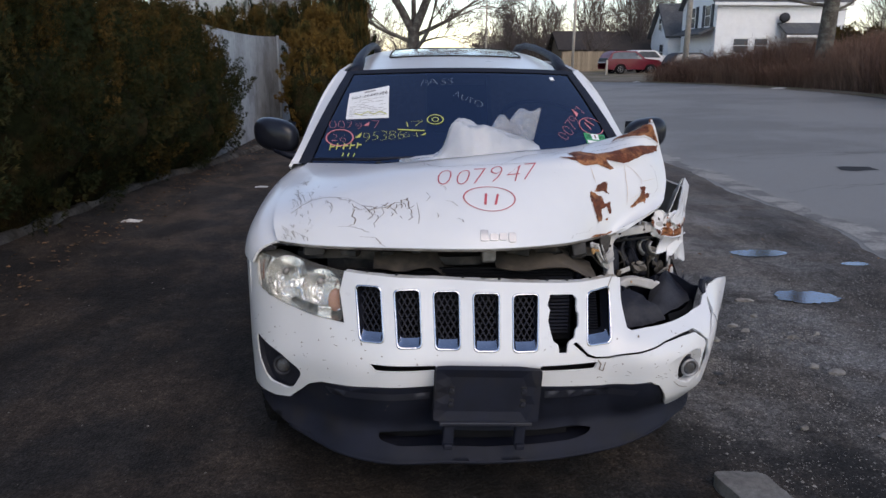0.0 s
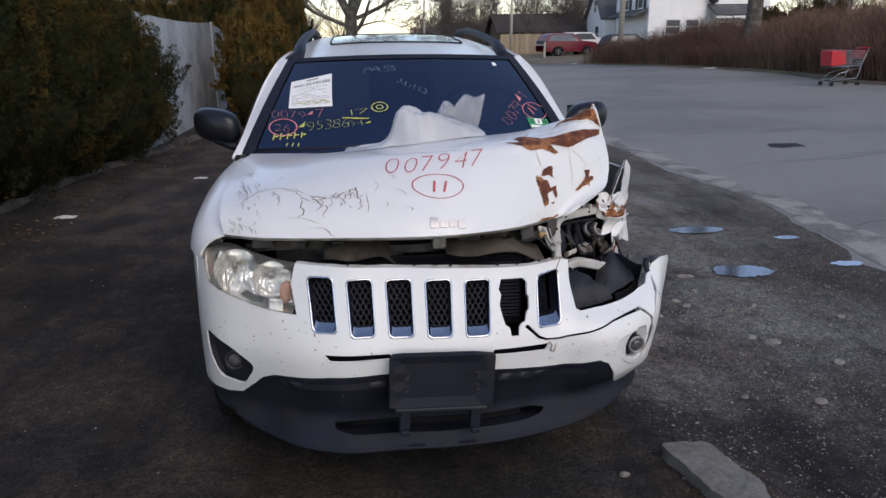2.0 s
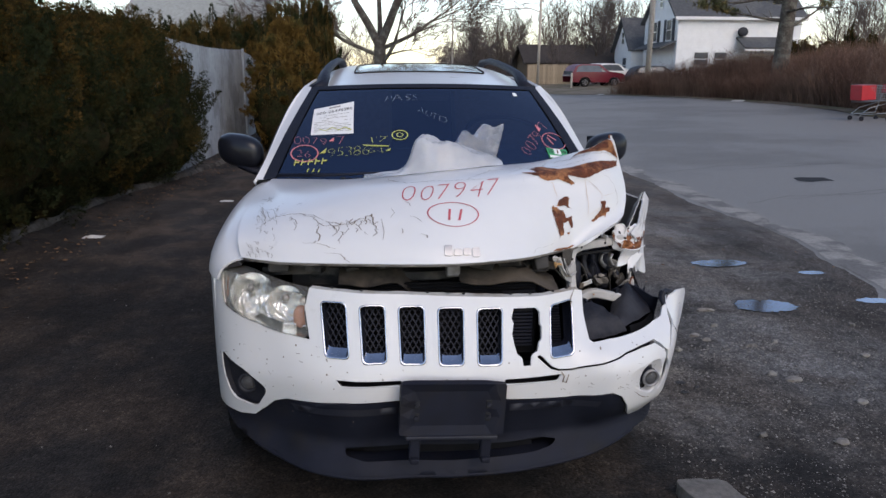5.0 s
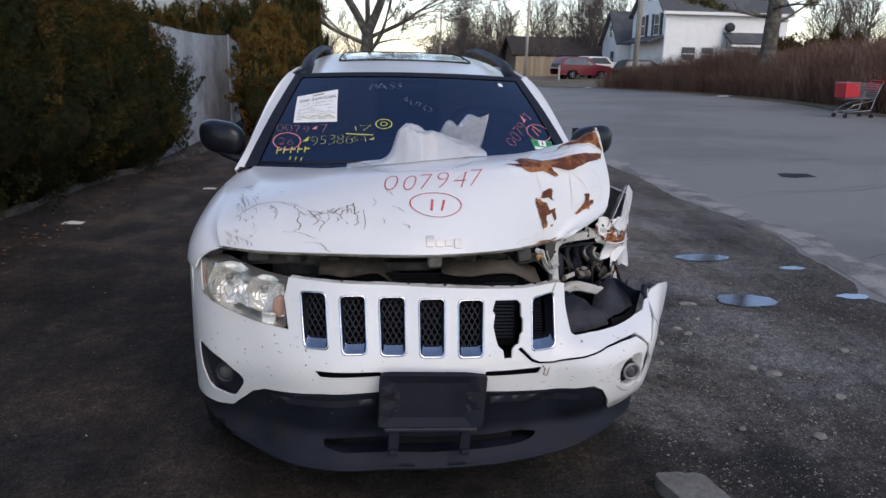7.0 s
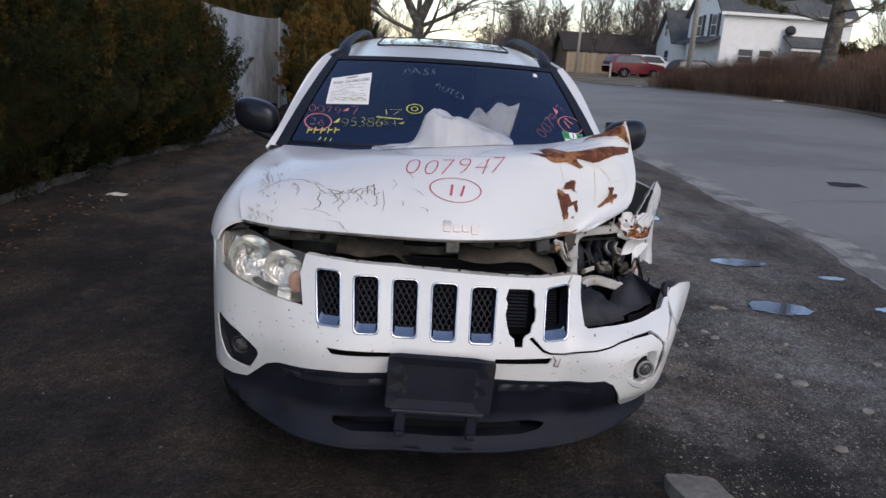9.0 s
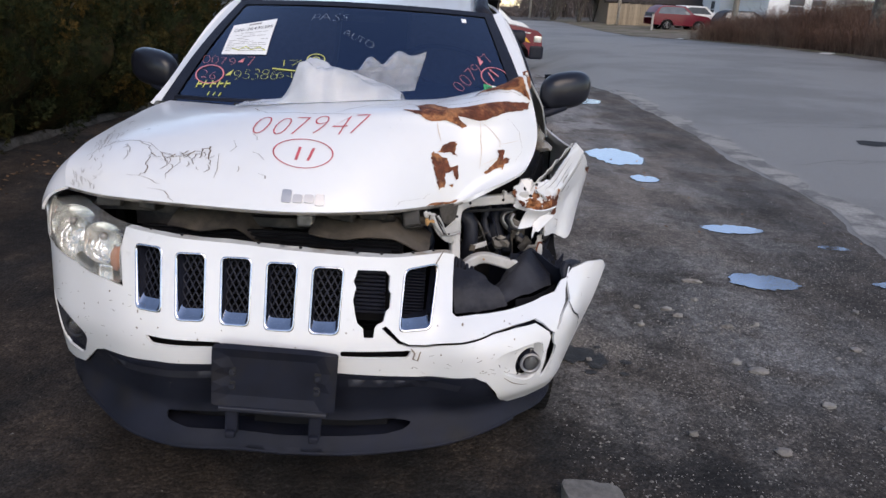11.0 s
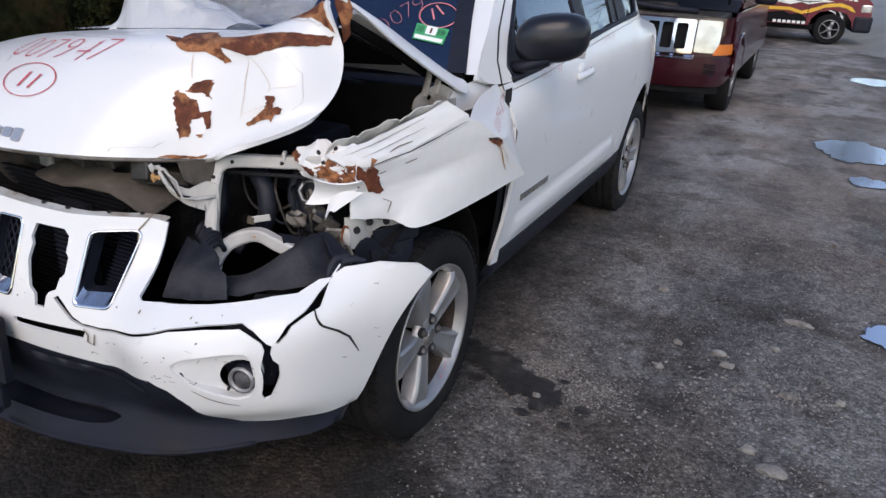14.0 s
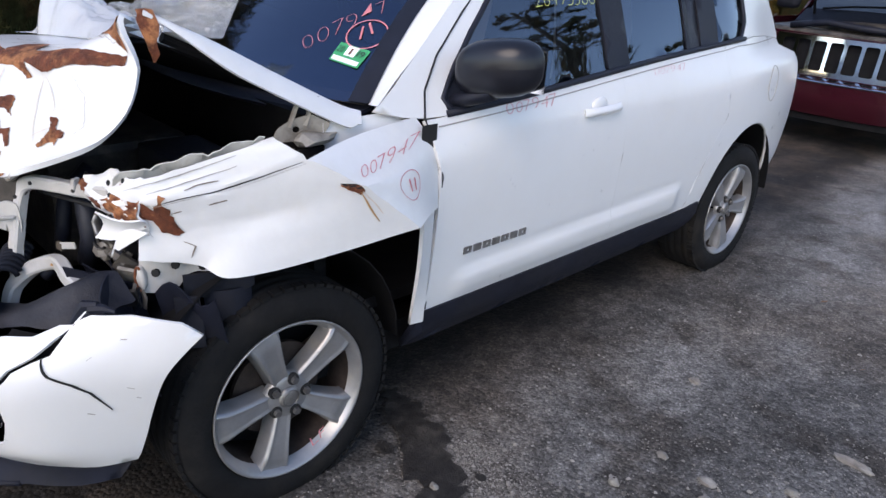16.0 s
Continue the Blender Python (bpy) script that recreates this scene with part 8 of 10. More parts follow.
# -- film bag lying on the bonnet --
def pouch_at(u, v):
    """The milky puffed end: a lopsided tent on the bonnet with a thin skirt towards the passenger side."""
    x = -0.30 + 0.56 * u
    y = 0.665 + 0.30 * v + 0.06 * ease(u, 0.4, 1.0)
    ground = smooth_interp(x, [-0.32, 0.0, 0.27], [1.157, 1.186, 1.204]) - 0.05 * ease(y, 0.78, 1.02)
    ridge = smooth_interp(x, [-0.30, -0.17, -0.125, -0.085, -0.05, 0.04, 0.14, 0.26], [0.0, 0.003, 0.030, 0.118, 0.132, 0.098, 0.064, 0.012])
    tent = math.sin(math.pi * min(v / 0.20, 1.0) / 2) ** 0.7 if v < 0.20 else math.cos(math.pi / 2 * (v - 0.20) / 0.80) ** 0.8
    k = Vector((u * 7, v * 6, 2.2))
    w = 0.020 * noise.noise(k) + 0.020 * (0.3 - abs(noise.noise(k * 2.1))) + 0.011 * (0.3 - abs(noise.noise(k * 4.3)))
    rim = min(1.0, 9 * min(u, 1 - u, v, 1 - v))
    return np.array((x + 0.012 * noise.noise(k * 1.3 + Vector((5, 0, 0))), y + 0.02 * noise.noise(k * 1.1 + Vector((0, 7, 0))), ground + 0.004 + max(0.0, ridge * max(tent, 0.0) + w * rim * (0.35 + 6 * ridge))))


def film_at(side):
    """One face of the clear crumpled end that stands against the windscreen."""
    def f(u, v):
        low = spline([(-0.02, 0.86, 1.196), (0.10, 0.93, 1.196), (0.20, 1.00, 1.197), (0.285, 1.065, 1.200)], u)
        top = spline([(0.02, 0.82, 1.262), (0.10, 0.93, 1.300), (0.19, 1.02, 1.322), (0.325, 1.122, 1.345)], u)
        p = low * (1 - v) + top * v
        k = Vector((u * 5, v * 4, 3.0 + 9 * side))
        puff = 0.055 * math.sin(math.pi * u) ** 0.6 * math.sin(math.pi * v) ** 0.6
        w = 0.028 * noise.noise(k) + 0.045 * (0.28 - abs(noise.noise(k * 2.0))) + 0.026 * (0.28 - abs(noise.noise(k * 4.1)))
        rim = min(1.0, 0.2 + 7 * min(u, 1 - u, v, 1 - v))
        d = side * puff + w * rim
        return p + np.array((0.45 * d, -0.80 * d, 0.35 * d + 0.030 * noise.noise(Vector((u * 6, 2, 5))) * v))
    return f


bag = single("plastic_bag", loft(pouch_at, 70, 44), MILKY, "crumpled clear and milky plastic film lying on the bonnet", "plastic bag", smooth=True)
part("clear_end", loft(film_at(1), 46, 34, flip(loft(film_at(-1), 46, 34))), BAG, bag, "clear crumpled film", smooth=True)

# ---- plants ----
def from_lists(name, verts, faces, material, parent=None, label="", smooth=False):
    me = bpy.data.meshes.new(name)
    me.from_pydata([tuple(v) for v in verts], [], faces)
    me.materials.append(material)
    if smooth:
        me.shade_smooth()
    ob = new(name, me)
    if parent is not None:
        ob.parent = parent
        ob.matrix_parent_inverse = parent.matrix_basis.inverted() if parent.type == "EMPTY" else Matrix()
    if label:
        ob["label"] = label
    return ob


def add_rod(verts, faces, a, b, r0, r1, sides):
    d = (b - a).normalized()
    side = d.cross(Vector((0.3, 0.5, 0.81))).normalized()
    top = side.cross(d)
    k = len(verts)
    for p, r in ((a, r0), (b, r1)):
        for i in range(sides):
            t = i * math.tau / sides
            verts.append(p + side * (r * math.cos(t)) + top * (r * math.sin(t)))
    for i in range(sides):
        j = (i + 1) % sides
        faces.append((k + i, k + j, k + sides + j, k + sides + i))


def spray_leaves(verts, faces, p, out, r, size, fan):
    """A flat fan of narrow scale-leaf sprigs."""
    side = out.cross(Vector((r.uniform(-1, 1), r.uniform(-1, 1), r.uniform(-0.3, 1)))).normalized()
    for i in range(fan):
        a = (i - (fan - 1) / 2) * 0.55 + r.uniform(-0.15, 0.15)
        d = (out * math.cos(a) + side * math.sin(a)).normalized()
        w = d.cross(out.cross(side)).normalized() * size * 0.085
        q = p + d * size * r.uniform(0.7, 1.15)
        m = p + d * size * 0.5
        k = len(verts)
        verts.extend((p, m - w, q, m + w))
        faces.append((k, k + 1, k + 2, k + 3))


def shrub(name, seed, half, height, count, leaf, material, label, group, fan=3):
    """An evergreen shrub: short trunk, inner shell coloured as shade, lumpy crown of sprigs."""
    r = random.Random(seed)
    ob = thing(name, label, "shrub", (0, 0, 0), group)
    vs, fs = [], []
    add_rod(vs, fs, Vector((0, 0, -0.1)), Vector((0, 0, height * 0.5)), 0.07, 0.04, 7)
    for k in range(12):
        a = r.uniform(0, math.tau)
        z = r.uniform(0.1, 0.6) * height
        add_rod(vs, fs, Vector((0, 0, z * 0.5)), Vector((half * 0.75 * math.cos(a), half * 0.75 * math.sin(a), z + 0.2)), 0.025, 0.008, 5)
    from_lists("trunk", vs, fs, BARK, ob)

    def radius(a, t):
        base = half * (0.22 + 0.78 * math.sin(min(1.0, (t + 0.12) * 2.2) * math.pi / 2)) * (1 - 0.72 * max(0.0, (t - 0.45) / 0.55) ** 1.7)
        return base * (1 + 0.34 * noise.noise(Vector((math.cos(a) * 1.6, math.sin(a) * 1.6, t * 4 + seed))) + 0.22 * noise.noise(Vector((math.cos(a) * 4, math.sin(a) * 4, t * 9 + seed))))
    # Shell that closes the crown; its dark colour stands for shade inside.
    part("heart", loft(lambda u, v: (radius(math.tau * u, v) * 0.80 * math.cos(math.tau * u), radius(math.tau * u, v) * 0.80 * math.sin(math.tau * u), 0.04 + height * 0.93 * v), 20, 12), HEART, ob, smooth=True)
    vs, fs = [], []
    deep, tips = (vs, fs), ([], [])
    plumes = int(count / 110)
    for k in range(plumes):
        a, t = r.uniform(0, math.tau), r.random() ** 0.85
        rr = radius(a, t) * r.uniform(0.70, 0.94)
        c = Vector((rr * math.cos(a), rr * math.sin(a), 0.02 + height * t))
        d = Vector((math.cos(a) + r.uniform(-0.5, 0.5), math.sin(a) + r.uniform(-0.5, 0.5), 0.5 + 0.9 * t + r.uniform(-0.3, 0.6))).normalized()
        length, wide = half * r.uniform(0.22, 0.44), half * r.uniform(0.08, 0.15)
        gilt = material is CONIFER and r.random() < 0.07 + 0.70 * ease(t, 0.50, 0.95)
        vs, fs = tips if gilt else deep
        for j in range(110):
            s = r.random()
            w = Vector((r.gauss(0, 1), r.gauss(0, 1), r.gauss(0, 1))).normalized()
            spray_leaves(vs, fs, c + d * (length * s) + w * (wide * (1.05 - s) ** 0.7), (d + w * 0.65).normalized(), r, leaf * r.uniform(0.6, 1.2) * (1.1 - 0.4 * s), fan)
    vs, fs = tips if material is CONIFER else deep
    for k in range(int(count * 0.035)):
        a, t = r.uniform(0, math.tau), r.uniform(0.55, 1.0)
        p = Vector((radius(a, t) * 0.85 * math.cos(a), radius(a, t) * 0.85 * math.sin(a), height * t))
        for j in range(5):
            spray_leaves(vs, fs, p + Vector((0, 0, 0.05 * j)), Vector((r.uniform(-0.3, 0.3), r.uniform(-0.3, 0.3), 1)).normalized(), r, leaf, 3)
    from_lists("crown", *deep, material, ob)
    if tips[0]:
        from_lists("browned_crown", *tips, TIP_CONIFER, ob, "golden-brown winter tips")
    return ob


hedge = shrub("hedge_shrub", 3, 1.0, 2.1, 34000, 0.052, CONIFER, "dense dark green and brown evergreen hedge shrub", "hedge along the yard")
hedge_b = shrub("hedge_shrub", 8, 1.0, 2.1, 34000, 0.052, CONIFER, "dense dark green and brown evergreen hedge shrub", "hedge along the yard")
hedge.matrix_basis = pose(-4.15, 4.3, 0.08, 0, 0, 40) @ Matrix.Diagonal((1.05, 1.05, 1.20, 1))
hedge_b.matrix_basis = pose(-4.02, 5.6, 0.08, 0, 0, 200) @ Matrix.Diagonal((1.05, 1.05, 0.98, 1))
for k, (x, y, s, h) in enumerate([(-4.45, 0.2, 1.2, 1.75), (-4.45, 1.5, 1.2, 1.75), (-4.4, 2.8, 1.15, 1.52), (-3.95, 6.8, 1.0, 0.96), (-3.85, 7.9, 0.95, 0.96), (-3.78, 8.9, 0.88, 0.95), (-4.9, 5.0, 1.1, 1.06), (-4.9, 7.0, 1.1, 0.93)]):
    c = copy_thing(hedge if k % 2 else hedge_b, Matrix())
    c.matrix_basis = pose(x, y, 0.08, 0, 0, 67 * k) @ Matrix.Diagonal((s, s, h, 1))
gold = shrub("evergreen_bush", 5, 0.80, 2.85, 14000, 0.085, GOLD_CONIFER, "tall golden-brown evergreen bush by the fence", "bushes behind the fence")
gold.matrix_basis = pose(-2.42, 12.75, 0.03) @ Matrix.Diagonal((0.66, 0.66, 0.72, 1))
for k, (x, y, s, h) in enumerate([(-1.92, 13.3, 0.62, 0.70), (-2.25, 13.9, 0.8, 0.86)]):
    c = copy_thing(gold, Matrix())
    c.matrix_basis = pose(x, y, 0.04, 0, 0, 120 * k) @ Matrix.Diagonal((s, s, h, 1))
far_bush = shrub("evergreen_bush", 12, 1.0, 2.1, 6000, 0.10, CONIFER, "dark evergreen bush beyond the fence", "bushes behind the fence")
for k, (x, y, s, h) in enumerate([(-5.2, 14.6, 0.9, 1.07), (-4.9, 15.9, 0.85, 1.16), (-4.3, 18.5, 0.85, 1.30), (-6.4, 15.5, 1.0, 1.1), (-4.7, 14.8, 0.9, 1.06), (-5.8, 15.0, 0.9, 1.12), (-4.6, 17.2, 0.85, 1.25), (-3.7, 18.9, 0.85, 1.30), (-1.80, 14.6, 0.62, 1.40), (-2.5, 15.0, 0.7, 1.32), (-1.55, 13.9, 0.42, 1.05)]):
    c = copy_thing(far_bush, Matrix()) if k else far_bush
    c.matrix_basis = pose(x, y, 0.04, 0, 0, 50 * k) @ Matrix.Diagonal((s, s, h, 1))
for k, x in enumerate([24.6, 26.6, 28.6, 30.6, 32.6, 34.6]):
    c = copy_thing(far_bush, Matrix())
    c.matrix_basis = pose(x, 41 - 0.3 * k, terrain(x, 41) - 0.05, 0, 0, 80 * k) @ Matrix.Diagonal((1.6, 1.2, 1.25, 1))
for k, x in enumerate([31.0, 32.6, 34.4]):
    c = copy_thing(far_bush, Matrix())
    c.matrix_basis = pose(x, 46, terrain(x, 46) - 0.05, 0, 0, 80 * k) @ Matrix.Diagonal((0.5, 0.5, 1.7 - 0.15 * k, 1))


def bare_tree(seed, height, trunk_r, levels, spread, label, twigs=3, lean=0.0, fork=False, least=0.011, side_share=0.5):
    """A leafless tree: trunk and limbs, and a crown of fine twigs."""
    r = random.Random(seed)
    ob = thing("bare_tree", label, "tree", (0, 0, 0), "bare trees")
    wood, fine = ([], []), ([], [])

    def grow(p, d, length, radius, level):
        steps = 3 if level < 3 else 2
        for k in range(steps):
            d2 = (d + Vector((r.uniform(-1, 1), r.uniform(-1, 1), r.uniform(-0.5, 0.9))) * 0.16).normalized()
            q = p + d2 * (length / steps)
            r1 = radius * (1 - 0.22 / steps * (k + 1))
            add_rod(*(wood if level < 3 else fine), p, q, radius, r1, 8 if level < 2 else (5 if level < 4 else 3))
            p, d, radius = q, d2, r1
            if level > 0 and level < levels and r.random() < side_share:
                branch(p, d, length * 0.55, radius * 0.5, level + 1)
        if level < levels:
            n = 2 if level < 2 else twigs
            for i in range(n):
                branch(p, d, length * r.uniform(0.62, 0.85), radius * r.uniform(0.55, 0.75), level + 1)

    def branch(p, d, length, radius, level):
        side = d.cross(Vector((r.uniform(-1, 1), r.uniform(-1, 1), r.uniform(-1, 1)))).normalized()
        a = spread * r.uniform(0.55, 1.15)
        d2 = (d * math.cos(a) + side * math.sin(a) + Vector((0, 0, 0.12))).normalized()
        grow(p, d2, length, max(radius, least), level)

    if fork:
        crotch = Vector((-0.05, 0, 2.5))
        add_rod(*wood, Vector((0, 0, -0.2)), crotch * 0.5, trunk_r * 1.25, trunk_r * 1.1, 10)
        add_rod(*wood, crotch * 0.5, crotch, trunk_r * 1.1, trunk_r, 10)
        for way, size, thick in (((-0.42, 0.1, 1), 0.30, 0.72), ((0.34, -0.1, 1), 0.33, 0.78), ((0.02, 0.3, 1), 0.26, 0.5)):
            grow(crotch, Vector(way).normalized(), height * size, trunk_r * thick, 0)
        for z, way, size in ((2.1, (-0.95, 0.1, 0.45), 0.24), (2.4, (0.95, 0.0, 0.40), 0.25), (1.8, (0.6, -0.5, 0.45), 0.2)):
            grow(Vector((-0.02, 0, z)), Vector(way).normalized(), height * size, trunk_r * 0.38, 1)
    else:
        grow(Vector((0, 0, -0.2)), Vector((lean, 0, 1)).normalized(), height * 0.32, trunk_r, 0)
    from_lists("trunk", *wood, BARK, ob, smooth=True)
    from_lists("crown", *fine, TWIG, ob)
    return ob


big = bare_tree(4, 9.8, 0.24, 6, 0.66, "large bare forked tree with spreading limbs", 3, fork=True, least=0.010, side_share=0.8)
big.matrix_basis = pose(-0.35, 29, 0.1)
def wood_tree(seed, height):
    """A thicket tree: stems that fan out from the foot, with fine upright branches and twigs."""
    r = random.Random(seed)
    ob = thing("bare_tree", "bare winter tree with a haze of fine twigs", "tree", (0, 0, 0), "bare trees")
    wood, fine = ([], []), ([], [])

    def shoot(store, p, d, length, r0, r1, steps, sides, wander):
        out = [p]
        for k in range(steps):
            d = (d + Vector((r.gauss(0, wander), r.gauss(0, wander), r.gauss(0.03, wander)))).normalized()
            q = p + d * length / steps
            add_rod(*store, p, q, r0 + (r1 - r0) * k / steps, r0 + (r1 - r0) * (k + 1) / steps, sides)
            out.append(q)
            p = q
        return out, d

    def leave(d, a):
        side = d.cross(Vector((r.uniform(-1, 1), r.uniform(-1, 1), r.uniform(-1, 1)))).normalized()
        return (d * math.cos(a) + side * math.sin(a) + Vector((0, 0, 0.10))).normalized()

    for k in range(6):
        lean = r.uniform(0.08, 0.42)
        a = k * math.tau / 6 + r.uniform(-0.4, 0.4)
        d = Vector((math.cos(a) * lean, math.sin(a) * lean, 1)).normalized()
        size = height * r.uniform(0.78, 1.0)
        line, d = shoot(wood, Vector((0.1 * math.cos(a), 0.1 * math.sin(a), -0.2)), d, size, 0.075, 0.018, 9, 5, 0.06)
        for i in range(17):
            t = 0.22 + 0.78 * i / 17
            p = line[min(8, int(t * 9))].lerp(line[min(9, int(t * 9) + 1)], (t * 9) % 1)
            bl = size * 0.30 * (1.15 - 0.75 * t) * r.uniform(0.6, 1.2)
            branch, bd = shoot(fine, p, leave(d, r.uniform(0.5, 0.95)), bl, 0.022, 0.010, 4, 3, 0.10)
            for j in range(9):
                q = branch[1 + j % 4]
                twig, td = shoot(fine, q, leave(bd, r.uniform(0.3, 0.8)), bl * r.uniform(0.3, 0.6), 0.011, 0.007, 2, 3, 0.12)
                for n in range(2):
                    shoot(fine, twig[1 + n], leave(td, r.uniform(0.3, 0.7)), bl * r.uniform(0.15, 0.3), 0.008, 0.006, 1, 3, 0.1)
    from_lists("trunk", *wood, BARK, ob, smooth=True)
    from_lists("crown", *fine, TWIG, ob)
    return ob


woods = [wood_tree(20 + k, 7.6) for k in range(3)]
spots = [(8.6, 70, 0.95), (10.5, 66, 0.85), (12.2, 69, 0.9), (13.5, 74, 1.0), (16, 70, 1.05), (18.5, 76, 1.2), (21, 72, 1.25), (23.5, 70, 1.2), (19.5, 66, 1.1), (-4, 52, 0.8), (-7, 60, 0.9), (-1.5, 64, 0.75), (-12, 45, 0.8), (9.6, 78, 0.9), (11.2, 90, 1.0), (26, 84, 1.4), (33, 62, 1.1), (38, 58, 1.1), (43, 60, 1.2), (13.0, 96, 1.0), (9.5, 100, 0.9), (-16, 50, 0.9), (48, 70, 1.3), (14.8, 62, 0.6)]
for k, (x, y, s) in enumerate(spots):
    m = pose(x, y, terrain(x, y), 0, 0, 77 * k) @ Matrix.Diagonal((s, s, s, 1))
    if k < 3:
        woods[k].matrix_basis = m
    else:
        c = copy_thing(woods[k % 3], Matrix())
        c.matrix_basis = m

# far wood, a brown-grey thicket along the skyline
vs, fs = [], []
r = random.Random(41)
for k in range(7000):
    x = r.uniform(-60, 95)
    y = r.uniform(88, 120) + 0.1 * abs(x)
    h = r.uniform(2.5, 5.5) + 1.5 * noise.noise(Vector((x * 0.06, 0, 1)))
    if -6 < x < 8:
        h *= 0.35
    p = Vector((x, y, 0.3))
    q = p + Vector((r.gauss(0, 0.5), r.gauss(0, 0.5), h * 0.55))
    add_rod(vs, fs, p, q, 0.05, 0.035, 3)
    for j in range(3):
        add_rod(vs, fs, p + (q - p) * r.uniform(0.5, 1), q + Vector((r.gauss(0, 0.9), r.gauss(0, 0.9), h * r.uniform(0.2, 0.5))), 0.03, 0.015, 3)
tagged(from_lists("far_woods", vs, fs, TWIG), "distant thicket of bare grey-brown trees", "woods", kind="stuff")

# dry brush along the far side of the street
vs, fs = [], []
for k in range(52000):
    t = r.random()
    y = 13 + 24.5 * t
    x = float(np.interp(y, [p[1] for p in far_edge[::-1]], [p[0] for p in far_edge[::-1]])) + 0.75 + r.random() ** 1.2 * (5.5 if y < 33 else 7.0)
    near = x - float(np.interp(y, [p[1] for p in far_edge[::-1]], [p[0] for p in far_edge[::-1]]))
    h = float(np.interp(y, [15, 20, 28, 34, 38, 45], [2.6, 2.45, 2.05, 1.65, 1.15, 0.9])) * min(1.0, 0.15 + 0.45 * near) * r.uniform(0.6, 1.1) * (1 + 0.3 * noise.noise(Vector((x * 0.4, y * 0.4, 2))))
    p = Vector((x, y, terrain(x, y) - 0.02))
    d = Vector((r.gauss(0, 0.25), r.gauss(0, 0.25), 1)) * h
    w = Vector((r.uniform(-1, 1), r.uniform(-1, 1), 0)).normalized() * r.uniform(0.005, 0.012)
    q = len(vs)
    vs.extend((p - w, p + w, p + d * 0.6 + w * 0.6, p + d, p + d * 0.6 - w * 0.6))
    fs.append((q, q + 1, q + 2, q + 3, q + 4))
    for j in range(3):
        a = p + d * r.uniform(0.35, 0.95)
        b = a + Vector((r.gauss(0, 0.2), r.gauss(0, 0.2), r.uniform(0.08, 0.35)))
        w2 = Vector((r.uniform(-1, 1), r.uniform(-1, 1), 0)).normalized() * 0.006
        q = len(vs)
        vs.extend((a - w2, a + w2, b))
        fs.append((q, q + 1, q + 2))
tagged(from_lists("dry_brush", vs, fs, BRUSH), "tangled reddish-brown dry brush along the street", "brush", kind="stuff")
single("verge", loft(lambda u, v: (lambda x, y: (x, y, terrain(x, y) + 0.03))(float(np.interp(12 + 60 * v, [p[1] for p in far_edge[::-1]], [p[0] for p in far_edge[::-1]])) + 9 * u + 0.02, 12 + 60 * v), 6, 40), DRY_GRASS, "dry leaf-strewn grass verge", "verge", kind="structure", smooth=True)
single("verge", loft(lambda u, v: (lambda x, y: (x, y, terrain(x, y) + 0.045))(7.5 + 6.5 * u + 0.02 * (72 - 100 * v), 62 + 16 * v), 6, 10), DRY_GRASS, "dry grass verge by the far corner", "verge", kind="structure", smooth=True)


# pine at the roadside
def pine(at, height):
    r = random.Random(15)
    ob = thing("pine_tree", "tall pine with a lichened trunk and ragged level boughs", "tree", at)
    o = Vector(at)
    vs, fs = [], []
    p, rad = o + Vector((0, 0, -0.2)), 0.36
    for k in range(9):
        q = p + Vector((r.uniform(-0.03, 0.08), r.uniform(-0.05, 0.05), height / 9))
        add_rod(vs, fs, p, q, rad, rad * 0.9, 12)
        p, rad = q, rad * 0.9
    from_lists("trunk", vs, fs, BARK, ob, smooth=True)
    bough, bf, nv, nf = [], [], [], []
    for k in range(62):
        z = 2.9 + (height - 3.2) * (k / 62) ** 0.9
        a = k * 2.4 + r.uniform(-0.4, 0.4)
        length = (5.2 if z < 6 else 3.8) * r.uniform(0.45, 1.0) * (1 - 0.5 * max(0, (z - 6) / height))
        d = Vector((math.cos(a), math.sin(a), r.uniform(-0.05, 0.25))).normalized()
        p, rad = o + Vector((0, 0, z)), 0.085
        bare = r.random() < 0.25
        for j in range(7):
            d = (d + Vector((r.uniform(-0.2, 0.2), r.uniform(-0.2, 0.2), r.uniform(-0.10, 0.14)))).normalized()
            q = p + d * length / 7
            add_rod(bough, bf, p, q, rad, rad * 0.78, 6)
            p, rad = q, rad * 0.78
            for i in range(3):
                e = (d + Vector((r.uniform(-1, 1), r.uniform(-1, 1), r.uniform(-0.2, 0.4))) * 0.9).normalized()
                tip = p + e * r.uniform(0.3, 0.9)
                add_rod(bough, bf, p, tip, rad * 0.5, 0.008, 4)
                if not bare and j > 2 and r.random() < 0.85:
                    for n in range(20):
                        c = p + (tip - p) * r.uniform(0.4, 1.05) + Vector((r.gauss(0, 0.09), r.gauss(0, 0.09), r.gauss(0, 0.06)))
                        out = Vector((r.uniform(-1, 1), r.uniform(-1, 1), r.uniform(-0.1, 0.8))).normalized()
                        spray_leaves(nv, nf, c, out, r, 0.19, 5)
    from_lists("limb_frame", bough, bf, BARK, ob)
    from_lists("needles", nv, nf, NEEDLES, ob)


pine((16.35, 28.0, terrain(16.35, 28.0)), 17.0)


